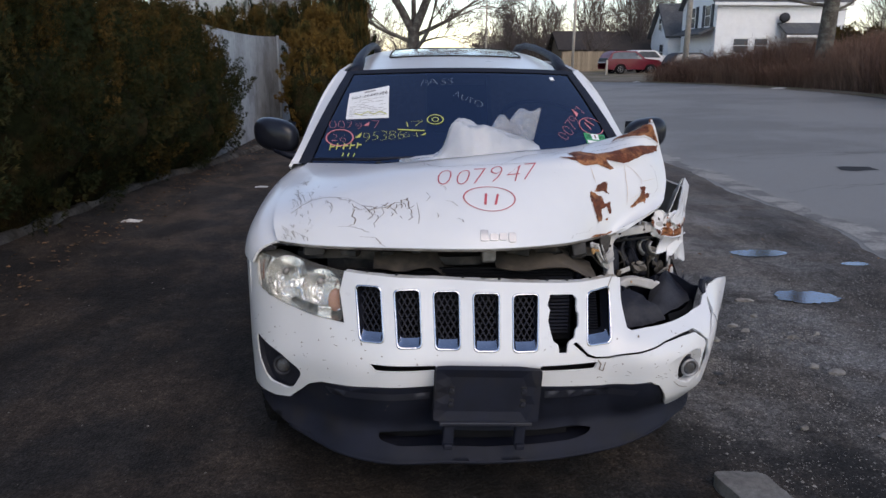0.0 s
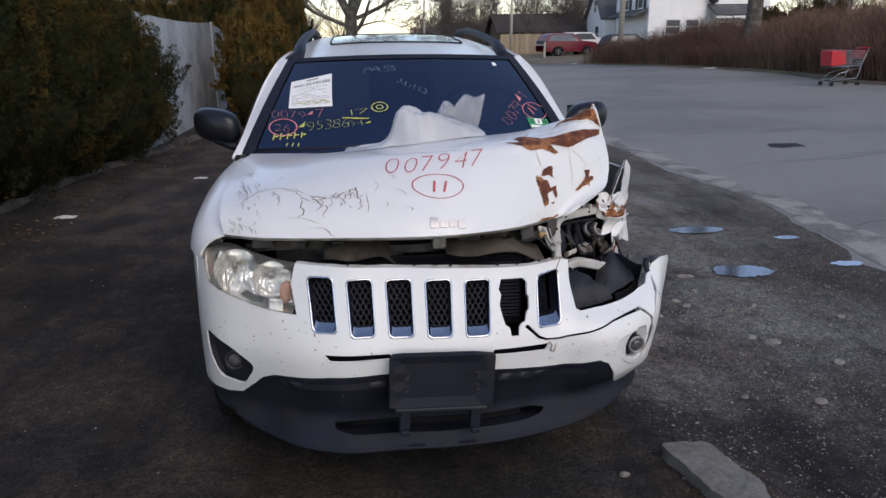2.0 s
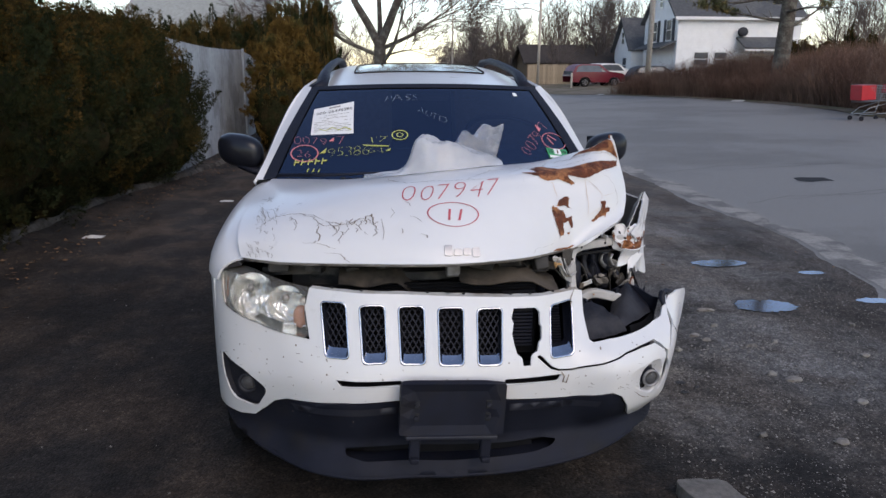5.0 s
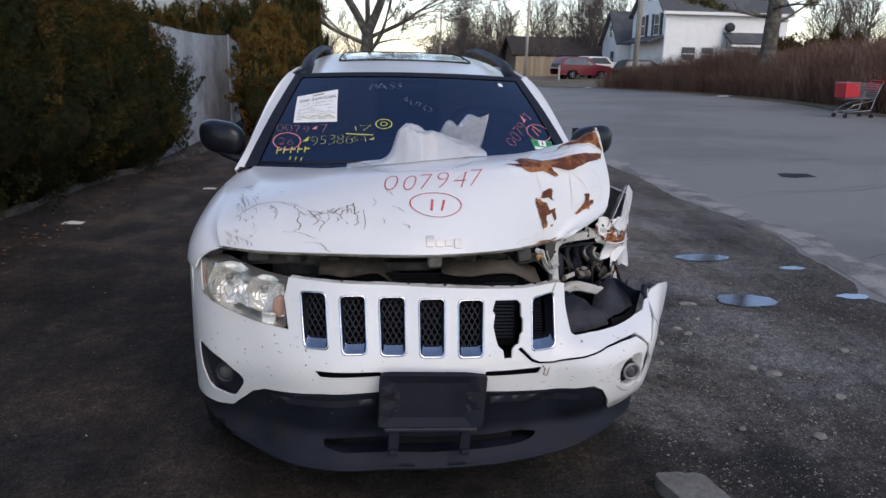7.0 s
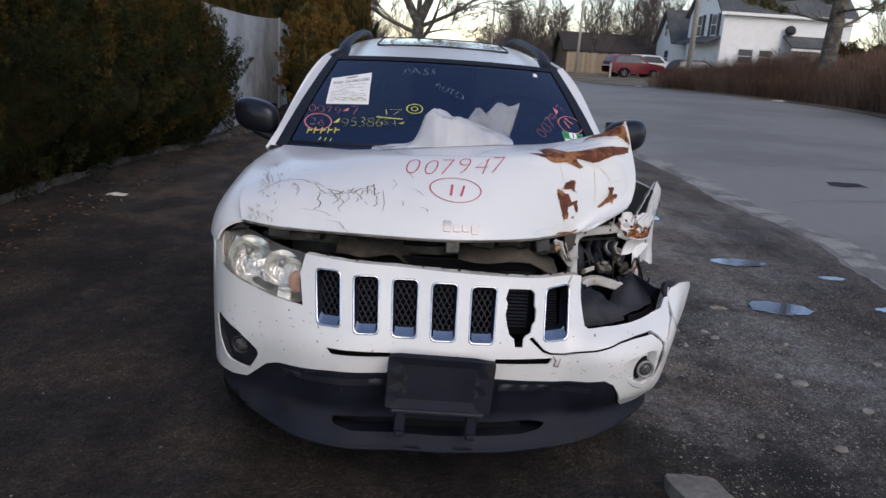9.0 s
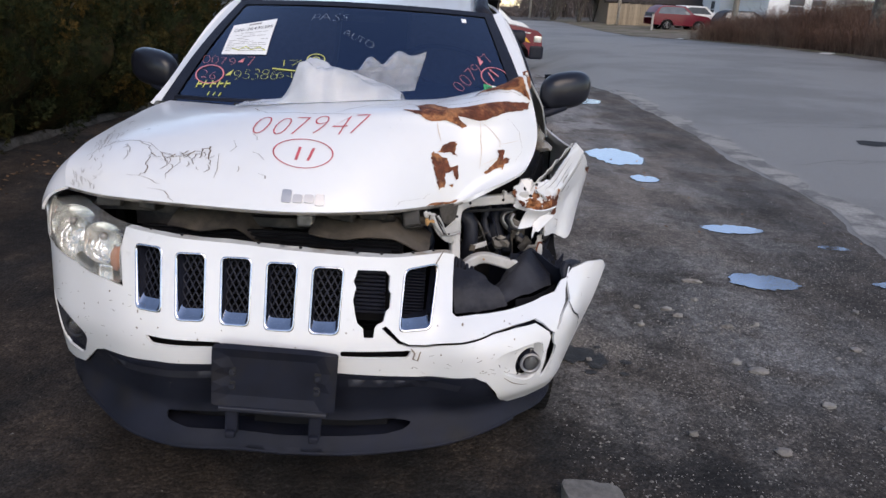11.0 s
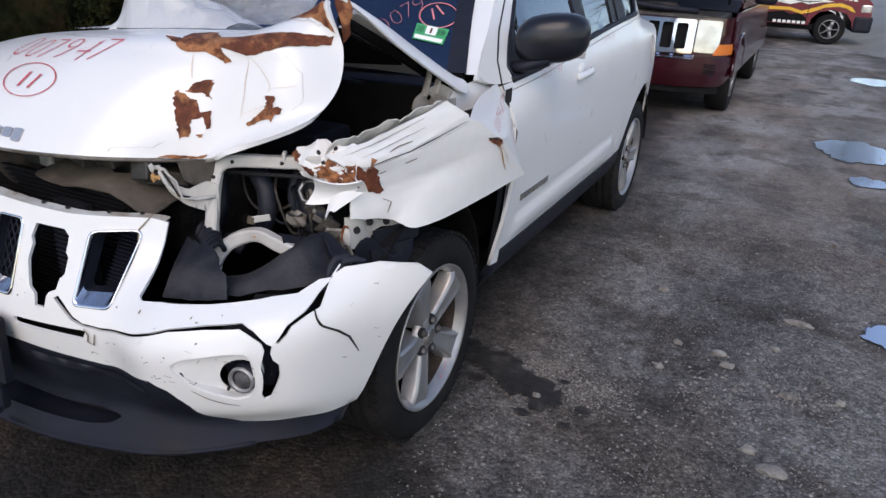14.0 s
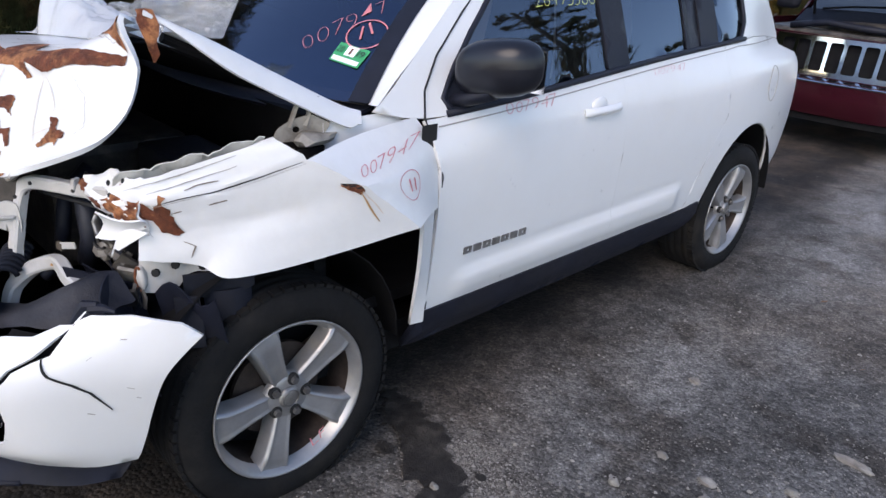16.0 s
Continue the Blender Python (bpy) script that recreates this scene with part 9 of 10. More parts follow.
# ---- yard fence ----
def metal_fence():
    ob = thing("metal_fence", "upright corrugated galvanised sheet fence", "fence", (-3.42, 12.5, 0))
    panels = [((-3.40, 8.9), (-3.43, 14.9), 2.0), ((-3.44, 15.1), (-3.50, 17.6), 1.97)]
    for (x0, y0), (x1, y1), h in panels:
        n = int(14 * (y1 - y0))
        def f(u, v, x0=x0, y0=y0, x1=x1, y1=y1, h=h):
            w = 0.018 * math.sin(u * n * math.tau / 2.2)
            return (x0 + (x1 - x0) * u + w, y0 + (y1 - y0) * u, 0.06 + (h - 0.06 * math.sin(3 * u)) * v)
        part("panel", loft(f, 6 * n // 2, 2), FENCE_METAL, ob, solid=0.004)
        part("post", box((0.05, 0.05, h + 0.1), (x1 + 0.03, y1 + 0.08, (h + 0.05) / 2)), FENCE_METAL, ob, bevel=0.006)
        part("rail", tube([(x0 - 0.06, y0, 1.7), (x1 - 0.06, y1, 1.7)], 0.025, 6), FENCE_WOOD, ob)


metal_fence()


# ---- buildings ----
def gable_block(ob, x0, x1, y0, y1, z0, eave, ridge, along="x", over=0.35, siding=CLAPBOARD, roofing=SHINGLE):
    """Walls of lapped boards under a gable roof."""
    bm = box((x1 - x0, y1 - y0, eave - z0), ((x0 + x1) / 2, (y0 + y1) / 2, (eave + z0) / 2))
    if along == "x":
        ym = (y0 + y1) / 2
        for x in (x0, x1):
            bm.faces.new([bm.verts.new(p) for p in ((x, y0, eave), (x, y1, eave), (x, ym, ridge))])
    else:
        xm = (x0 + x1) / 2
        for y in (y0, y1):
            bm.faces.new([bm.verts.new(p) for p in ((x0, y, eave), (x1, y, eave), (xm, y, ridge))])
    part("wall", bm, siding, ob)
    laps = bmesh.new()
    z = z0 + 0.2
    while z < eave:
        box((x1 - x0 + 0.02, 0.02, 0.16), ((x0 + x1) / 2, y0 - 0.012, z), (5, 0, 0), laps)
        box((0.02, y1 - y0 + 0.02, 0.16), (x0 - 0.012, (y0 + y1) / 2, z), (0, 5, 0), laps)
        z += 0.2
    part("siding", laps, siding, ob)["kind"] = "stuff"
    roof = bmesh.new()
    t = 0.14
    if along == "x":
        ym = (y0 + y1) / 2
        slope = (ridge - eave) / (ym - y0)
        lines = [(y0 - over, eave - over * slope), (ym, ridge), (y1 + over, eave - over * slope)]
        for (ya, za), (yb, zb) in zip(lines, lines[1:]):
            loft(lambda u, v: (x0 - over + (x1 - x0 + 2 * over) * u, ya + (yb - ya) * v, za + (zb - za) * v + t), 1, 1, roof)
    else:
        xm = (x0 + x1) / 2
        slope = (ridge - eave) / (xm - x0)
        lines = [(x0 - over, eave - over * slope), (xm, ridge), (x1 + over, eave - over * slope)]
        for (xa, za), (xb, zb) in zip(lines, lines[1:]):
            loft(lambda u, v: (xa + (xb - xa) * v, y0 - over + (y1 - y0 + 2 * over) * u, za + (zb - za) * v + t), 1, 1, roof)
    part("roof", roof, roofing, ob, solid=0.16)


def window_on(ob, c, w, h, face, shutters=False):
    """A sash window: face 'x' looks to -x, 'y' to -y."""
    dims = (lambda a, t, b: (t, a, b)) if face == "x" else (lambda a, t, b: (a, t, b))
    off = (lambda a, d, z: (c[0] - d, c[1] + a, c[2] + z)) if face == "x" else (lambda a, d, z: (c[0] + a, c[1] - d, c[2] + z))
    win = part("window", box(dims(w + 0.2, 0.08, h + 0.2), off(0, 0.03, 0)), WHITE_PLAIN, ob)
    for z in (-h / 4, h / 4):
        part("pane", box(dims(w - 0.06, 0.02, h / 2 - 0.06), off(0, 0.075, z)), PANE, win)
    if shutters:
        for s in (-1, 1):
            part("shutter", box(dims(w * 0.48, 0.05, h + 0.1), off(s * (w / 2 + w * 0.24 + 0.12), 0.06, 0)), SHUTTER, ob)


house = thing("white_house", "two-storey white clapboard house with dark grey roof", "house", (25, 55, 0.6))
gable_block(house, 21.5, 31.0, 52, 59, 0.4, 5.7, 8.6)
gable_block(house, 20.6, 24.0, 59.5, 64.0, 0.4, 3.7, 6.1, along="x")
for y in (53.6, 56.6):
    window_on(house, (21.5, y, 4.75), 0.95, 1.5, "x", True)
window_on(house, (21.5, 55.5, 7.0), 0.6, 0.9, "x")
window_on(house, (20.6, 61.7, 4.5), 0.6, 1.0, "x")
window_on(house, (20.6, 61.0, 2.2), 0.9, 1.3, "x")
window_on(house, (23.4, 52, 2.6), 1.1, 1.0, "y")
window_on(house, (24.9, 52, 2.6), 1.0, 1.0, "y")
window_on(house, (27.6, 52, 2.4), 1.0, 0.9, "y")
window_on(house, (29.3, 52, 2.4), 1.0, 0.9, "y")
part("porch_roof", loft(lambda u, v: (26.0 + 4.2 * u, 52 - 1.6 * v, 4.1 - 0.8 * v), 1, 1), SHINGLE, house, solid=0.12)
part("pent_roof", loft(lambda u, v: (21.5 - 1.2 * v, 52.2 + 6.0 * u, 3.95 - 0.5 * v), 1, 1), SHINGLE, house, solid=0.12)
part("porch_fascia", box((4.2, 0.08, 0.16), (28.1, 50.42, 3.22)), WHITE_PLAIN, house)
part("eave_board", box((10.2, 0.08, 0.22), (26.2, 51.62, 5.5)), WHITE_PLAIN, house)
part("chimney", box((0.6, 0.6, 1.6), (27.5, 55.5, 9.0)), BROWN_WALL, house, bevel=0.02)
part("satellite_dish", blob((26.3, 51.6, 4.55), (0.42, 0.12, 0.36), 0, 1, 2), SHUTTER, house, smooth=True)
part("dish_arm", rod((26.3, 51.9, 4.2), (26.3, 51.5, 4.5), 0.04, 0.04, 6), SHUTTER, house)

grey = thing("grey_roofed_house", "low house with weathered pale shingle roof and brick chimney", "house", (-8.2, 33, 0))
gable_block(grey, -11.2, -5.9, 31, 37, 0.0, 3.6, 5.2, over=0.3, roofing=SHINGLE_PALE)
part("chimney", box((0.35, 0.35, 0.8), (-8.3, 34, 5.35)), BROWN_WALL, grey, bevel=0.02)

low = thing("brown_building", "long low tan building with a dark roof", "building", (16, 66, 0.6))
gable_block(low, 12.6, 20.5, 64, 70, 0.3, 2.5, 4.0, over=0.4, siding=BROWN_WALL, roofing=ROOF_BROWN)
board_fence = thing("board_fence", "tan upright board fence by the far corner", "fence", (14, 60, 0.6))
board = box((0.20, 0.025, 1.65), (0, 0, 0))
first = part("board", board, FENCE_WOOD, board_fence)
first.location = (12.0, 60, 1.4)
for k in range(1, 19):
    b = new("board", first.data)
    b.parent, b.matrix_parent_inverse = board_fence, board_fence.matrix_basis.inverted()
    b.location = (12.0 + 0.215 * k, 60 + 0.02 * (k % 3), 1.4 + 0.02 * (k % 4))
white_fence = thing("picket_fence", "low white picket fence beside the house", "fence", (18.5, 56, 0.8))
pk = part("picket", box((0.12, 0.03, 1.15), (0, 0, 0)), WHITE_PLAIN, white_fence)
pk.location = (16.4, 56.5, 1.35)
for k in range(1, 22):
    b = new("picket", pk.data)
    b.parent, b.matrix_parent_inverse = white_fence, white_fence.matrix_basis.inverted()
    b.location = (16.4 + 0.19 * k, 56.5, 1.35)


# ---- poles and wires ----
def utility_pole(at, height, r0, label, arm=None):
    ob = thing("utility_pole", label, "utility pole", at, "utility poles")
    o = Vector(at)
    part("shaft", rod(o + Vector((0, 0, -0.3)), o + Vector((0.08, 0, height)), r0, r0 * 0.75, 12), POLE_WOOD, ob, smooth=True)
    if arm:
        part("lamp_arm", tube([o + Vector((0, 0, height * 0.80)), o + Vector((-0.8, 0, height * 0.84)), o + Vector((-arm, 0, height * 0.83))], 0.04, 6), WIRE, ob)
        part("lamp_head", box((0.5, 0.2, 0.14), o + Vector((-arm - 0.2, 0, height * 0.825))), WIRE, ob, bevel=0.04)
    part("insulator", blob(o + Vector((0.1, 0, height - 0.1)), (0.10, 0.10, 0.16), 0, 1, 1), SHUTTER, ob)
    part("crossarm", box((1.4, 0.1, 0.1), o + Vector((0.06, 0, height - 0.5))), POLE_WOOD, ob)
    return o + Vector((0.06, 0, height - 0.45))


a = utility_pole((15.06, 40, terrain(15.06, 40)), 10.5, 0.17, "pale weathered wooden utility pole in the brush")
b = utility_pole((12.75, 60, terrain(12.7, 60)), 7.4, 0.13, "dark wooden utility pole with a lamp arm", 2.6)
c = utility_pole((7.6, 84, terrain(7.6, 84)), 7.5, 0.12, "distant wooden utility pole", 2.2)
for k, (p, q) in enumerate(((a, b), (b, c), (a, Vector((22, -40, 11))))):
    for dx in (-0.5, 0.5):
        pts = [p.lerp(q, t / 14) + Vector((dx, 0, -1.4 * math.sin(math.pi * t / 14) * min(1.0, (q - p).length / 60))) for t in range(15)]
        single("overhead_wire", tube(pts, 0.012, 4), SHUTTER, "thin black overhead wire between poles", "wire", "overhead wires")

# ---- shopping cart ----
cart = thing("shopping_cart", "wire shopping cart with red plastic panels at the verge", "shopping cart", (13.1, 17, terrain(13, 17)))
o = Vector((13.1, 17, terrain(13, 17)))


def cage(corners, n, m, rad_, name, material):
    a, b, c, d = (Vector(p) + o for p in corners)
    bm = bmesh.new()
    for k in range(n + 1):
        t = k / n
        tube([a.lerp(b, t), d.lerp(c, t)], rad_, 4, bm)
    for k in range(m + 1):
        t = k / m
        tube([a.lerp(d, t), b.lerp(c, t)], rad_, 4, bm)
    part(name, bm, material, cart)


lo0, lo1, hi0, hi1 = 0.50, 0.55, 0.98, 0.92
cage([(-0.45, -0.22, lo0), (0.38, -0.26, lo1), (0.45, -0.28, hi1), (-0.5, -0.24, hi0)], 14, 6, 0.006, "side_basket", WIRE)
cage([(-0.45, 0.22, lo0), (0.38, 0.26, lo1), (0.45, 0.28, hi1), (-0.5, 0.24, hi0)], 14, 6, 0.006, "side_basket", WIRE)
cage([(-0.45, -0.22, lo0), (0.38, -0.26, lo1), (0.38, 0.26, lo1), (-0.45, 0.22, lo0)], 12, 6, 0.006, "basket_floor", WIRE)
part("front_panel", box((0.42, 0.50, 0.40), o + Vector((-0.30, 0, 0.76)), (0, -4, 0)), CART_RED, cart, "red plastic front panel", bevel=0.02)
part("seat_panel", box((0.04, 0.50, 0.22), o + Vector((0.42, 0, 0.86)), (0, 12, 0)), CART_RED, cart, "red child seat flap", bevel=0.01)
part("handle", tube([o + Vector((0.55, -0.28, 1.02)), o + Vector((0.55, 0.28, 1.02))], 0.018, 8), CART_RED, cart, smooth=True)
for s in (-0.25, 0.25):
    part("frame_tube", tube([o + Vector((0.55, s, 1.02)), o + Vector((0.40, s, 0.60)), o + Vector((0.30, s, 0.22)), o + Vector((-0.45, s * 0.8, 0.16))], 0.014, 6), WIRE, cart, smooth=True)
    part("frame_tube", tube([o + Vector((-0.45, s * 0.8, 0.16)), o + Vector((-0.20, s * 0.9, 0.35)), o + Vector((0.36, s, 0.50))], 0.012, 6), WIRE, cart, smooth=True)
    for x in (-0.42, 0.34):
        w = part("caster", rod(o + Vector((x, s - 0.015, 0.065)), o + Vector((x, s + 0.015, 0.065)), 0.062, 0.062, 14), BLACK_PLASTIC, cart)


# ---- other vehicles ----
def plain_wheel(ob, c, radius, width, axis, rim_r, rim_mat=ALLOY):
    """A wheel with tyre, rim and spokes; axis is the way that its face looks."""
    c, n = Vector(c), Vector(axis).normalized()
    hub = new("wheel")
    hub.parent = ob
    hub.matrix_parent_inverse = ob.matrix_basis.inverted()
    q = n.to_track_quat("Z", "Y")

    def turned(profile, k=28):
        bm = bmesh.new()
        rings = [[bm.verts.new(c + q @ Vector((r * math.cos(i * math.tau / k), r * math.sin(i * math.tau / k), d))) for i in range(k)] for d, r in profile]
        for a, b in zip(rings, rings[1:]):
            for i in range(k):
                bm.faces.new((a[i], a[(i + 1) % k], b[(i + 1) % k], b[i]))
        return bm
    part("tyre", turned([(-width, rim_r), (-width, radius * 0.93), (-width * 0.9, radius), (-width * 0.12, radius), (0, radius * 0.93), (0.004, radius * 0.82), (-0.01, rim_r)]), TYRE, hub, smooth=True)
    rim = turned([(-0.12, rim_r * 0.92), (-0.02, rim_r * 0.95), (0, rim_r), (-0.004, rim_r * 0.93)])
    for i in range(5):
        a = i * math.tau / 5
        d = q @ Vector((math.cos(a), math.sin(a), 0))
        tube([c + d * rim_r * 0.12 + n * -0.06, c + d * rim_r * 0.55 + n * -0.05, c + d * rim_r * 0.94 + n * -0.05], [rim_r * 0.2, rim_r * 0.17, rim_r * 0.22], 6, rim, flat=0.3)
    part("rim", rim, rim_mat, hub, smooth=True)
    part("hub_cap", turned([(-0.03, rim_r * 0.3), (-0.005, rim_r * 0.26), (0.0, 0.001)], 16), STEEL, hub, smooth=True)
    part("brake", turned([(-0.09, rim_r * 0.9), (-0.09, 0.001)], 16), DARK, hub)


# dark red off-roader behind, bonnet up
suv = thing("red_suv", "dark red boxy suv with chrome grille and raised bonnet", "car", (0.05, 9.0, 0))
SX, SY, SW = 0.115, 6.78, 0.925


def suv_front(a, z, back=0.0):
    """The nose in plan: flat in the middle, rounded to the wings."""
    e = abs(a)
    return (SX + SW * a, SY + 0.05 * (e / 0.6) ** 2 + 0.40 * max(0.0, (e - 0.80) / 0.22) ** 2.0 + back + 0.04 * ease(z, 0.6, 1.0), z)


slots = [rounded([(0.150 * k - 0.058, 0.662), (0.150 * k + 0.058, 0.662), (0.150 * k + 0.058, 0.908), (0.150 * k - 0.058, 0.908)], 0.02, 2) for k in range(-3, 4)]
part("grille", sheet(rounded([(-0.585, 0.62), (0.585, 0.62), (0.585, 0.945), (-0.585, 0.945)], 0.02, 2), slots, 0.025, suv_front), CHROME, suv, "chrome seven-slot grille", smooth=True, solid=0.03)
part("grille_back", loft(lambda u, v: suv_front(-0.58 + 1.16 * u, 0.63 + 0.31 * v, 0.05), 12, 2), DARK, suv)
part("front_panel", sheet([(-1.0, 0.60), (-0.585, 0.605), (0.585, 0.605), (1.0, 0.60), (1.0, 0.80), (0.99, 0.98), (0.6, 0.960), (0.0, 0.960), (-0.6, 0.960), (-0.99, 0.98), (-1.0, 0.80)],
     [rounded([(-0.587, 0.618), (0.587, 0.618), (0.587, 0.948), (-0.587, 0.948)], 0.02, 2)] + [rounded([(s * 0.60, 0.64), (s * 0.835, 0.64), (s * 0.835, 0.945), (s * 0.60, 0.945)], 0.02, 2) for s in (1, -1)], 0.06, suv_front), RED_PAINT, suv, smooth=True, solid=0.02)
for s in (1, -1):
    hl = part("headlamp", sheet(rounded([(s * 0.60, 0.64), (s * 0.835, 0.64), (s * 0.835, 0.945), (s * 0.60, 0.945)], 0.02, 2), (), 0.06, lambda a, z: suv_front(a, z, 0.01)), DULL_CLEAR, suv, "square headlamp", smooth=True, solid=-0.02 * s)
    part("lamp_glass", sheet(rounded([(s * 0.605, 0.645), (s * 0.83, 0.645), (s * 0.83, 0.94), (s * 0.605, 0.94)], 0.02, 2), (), 0.06, lambda a, z: suv_front(a, z, -0.02)), LENS, hl, smooth=True).visible_shadow = False
    part("turn_signal", sheet([(s * 0.80, 0.625), (s * 0.965, 0.625), (s * 0.975, 0.725), (s * 0.845, 0.730)], (), 0.04, lambda a, z: suv_front(a, z, -0.026)), AMBER, suv, "amber turn signal", smooth=True)
    part("side_body", loft(lambda u, v: (SX + SW * s * (0.985 - 0.02 * v * v + (0.03 if v < 0.5 else 0.0)), 7.10 + 4.0 * u, 0.42 + 0.60 * v), 20, 8), RED_PAINT, suv, smooth=True, solid=0.02)
    part("wheel_flare", tube([(SX + SW * s * 1.0, 7.52 - 0.44 * math.cos(t), 0.36 + 0.44 * math.sin(t)) for t in np.linspace(0.1, math.pi - 0.1, 14)], 0.018, 6), RED_PAINT, suv, smooth=True)
    part("cabin_side", loft(lambda u, v: (SX + SW * s * (0.905 - 0.15 * v), 8.05 + 0.45 * v + 3.0 * u, 1.02 + 0.58 * v), 10, 4), RED_PAINT, suv, smooth=True, solid=0.02)
    part("door_glass", loft(lambda u, v: (SX + SW * s * (0.912 - 0.15 * (0.1 + 0.80 * v)), 8.20 + 0.45 * v + 2.6 * u, 1.08 + 0.46 * v), 8, 4), ROOF_GLASS, suv, smooth=True)
    part("door_mirror", box((0.24, 0.12, 0.17), (SX + SW * s * 1.12, 8.20, 1.16)), BLACK_PLASTIC, suv, smooth=True, bevel=0.05)
    plain_wheel(suv, (SX + SW * s * 0.99, 7.52, 0.37), 0.37, 0.23, (s, 0, 0), 0.22)
    plain_wheel(suv, (SX + SW * s * 0.99, 10.3, 0.37), 0.37, 0.23, (s, 0, 0), 0.22)
    part("inner_arch", loft(lambda u, v: (SX + SW * s * (0.55 + 0.4 * v), 7.52 - 0.43 * math.cos(math.pi * u), 0.36 + 0.43 * math.sin(math.pi * u)), 12, 2), DARK, suv)
bump = part("bumper", sheet([(-1.01, 0.60), (-0.5, 0.60), (0, 0.60), (0.5, 0.60), (1.01, 0.60), (1.01, 0.42), (0.92, 0.32), (0.5, 0.30), (0, 0.30), (-0.5, 0.30), (-0.92, 0.32), (-1.01, 0.42)], (), 0.06, lambda a, z: suv_front(a, z, -0.075 + 0.05 * ease(z, 0.42, 0.3))), RED_PAINT, suv, "dark red bumper", smooth=True, solid=0.03)
part("bumper_step", loft(lambda u, v: suv_front(-0.62 + 1.24 * u, 0.585 + 0.03 * v, -0.09 + 0.05 * v), 16, 2), CHROME, bump, smooth=True, solid=0.01)
for s in (1, -1):
    for k in range(4):
        part("vent_slat", box((0.12, 0.015, 0.012), suv_front(s * 0.80, 0.455 + 0.028 * k, -0.085)), DARK, bump)
part("lower_valance", loft(lambda u, v: suv_front(-0.9 + 1.8 * u, 0.24 + 0.07 * v, 0.0), 14, 2), DARK, suv, smooth=True, solid=0.02)
part("engine_bay", box((1.5, 0.9, 0.25), (SX, 7.45, 0.86)), ENGINE, suv, bevel=0.03)
part("engine_cover", blob((SX, 7.3, 1.0), (0.38, 0.25, 0.07), 0.3, 2, 2), ENGINE, suv)
part("hose", tube([(SX - 0.5, 7.0, 1.0), (SX - 0.2, 7.05, 1.05), (SX + 0.1, 7.0, 1.03), (SX + 0.5, 7.1, 1.01)], 0.03, 8), BLACK_PLASTIC, suv, smooth=True)
part("bonnet", loft(lambda u, v: (SX - 0.72 + 1.44 * u, 8.02 - 0.95 * v + 0.03 * math.sin(math.pi * u), 1.29 + 0.33 * v + 0.02 * math.sin(math.pi * v)), 12, 8), DARK, suv, "raised bonnet, dark underside", smooth=True, solid=-0.03)
part("bonnet_skin", loft(lambda u, v: (SX - 0.75 + 1.5 * u, 8.06 - 0.97 * v + 0.03 * math.sin(math.pi * u), 1.32 + 0.33 * v + 0.02 * math.sin(math.pi * v)), 12, 8), RED_PAINT, suv, smooth=True)
part("windscreen", loft(lambda u, v: (SX + (2 * u - 1) * (0.80 - 0.1 * v), 8.12 + 0.45 * v, 1.04 + 0.56 * v), 6, 4), ROOF_GLASS, suv, smooth=True)
part("cowl", loft(lambda u, v: (SX + (2 * u - 1) * 0.80, 7.86 + 0.24 * v, 0.99 + 0.11 * v + 0.02 * math.sin(math.pi * u)), 10, 3), BLACK_PLASTIC, suv, "black plastic cowl", smooth=True, solid=0.01)
for k in (-0.42, 0.18):
    part("wiper", tube([(SX + k - 0.22, 8.08, 1.11), (SX + k + 0.05, 8.11, 1.15), (SX + k + 0.34, 8.12, 1.17)], 0.010, 5), DARK, suv)
for k in (-1, 1):
    part("bonnet_hinge", tube([(SX + k * 0.68, 8.02, 1.02), (SX + k * 0.69, 7.96, 1.18), (SX + k * 0.69, 7.92, 1.36)], 0.014, 6), DARK, suv)
part("roof", loft(lambda u, v: (SX + (2 * u - 1) * 0.82, 8.5 + 3.0 * v, 1.60 + 0.04 * math.sin(math.pi * v)), 6, 8), RED_PAINT, suv, smooth=True, solid=0.03)
part("tail", box((1.78, 0.06, 1.2), (SX, 11.3, 1.0)), RED_PAINT, suv, bevel=0.02)
part("underbody", box((1.5, 3.8, 0.12), (SX, 9.2, 0.42)), DARK, suv)


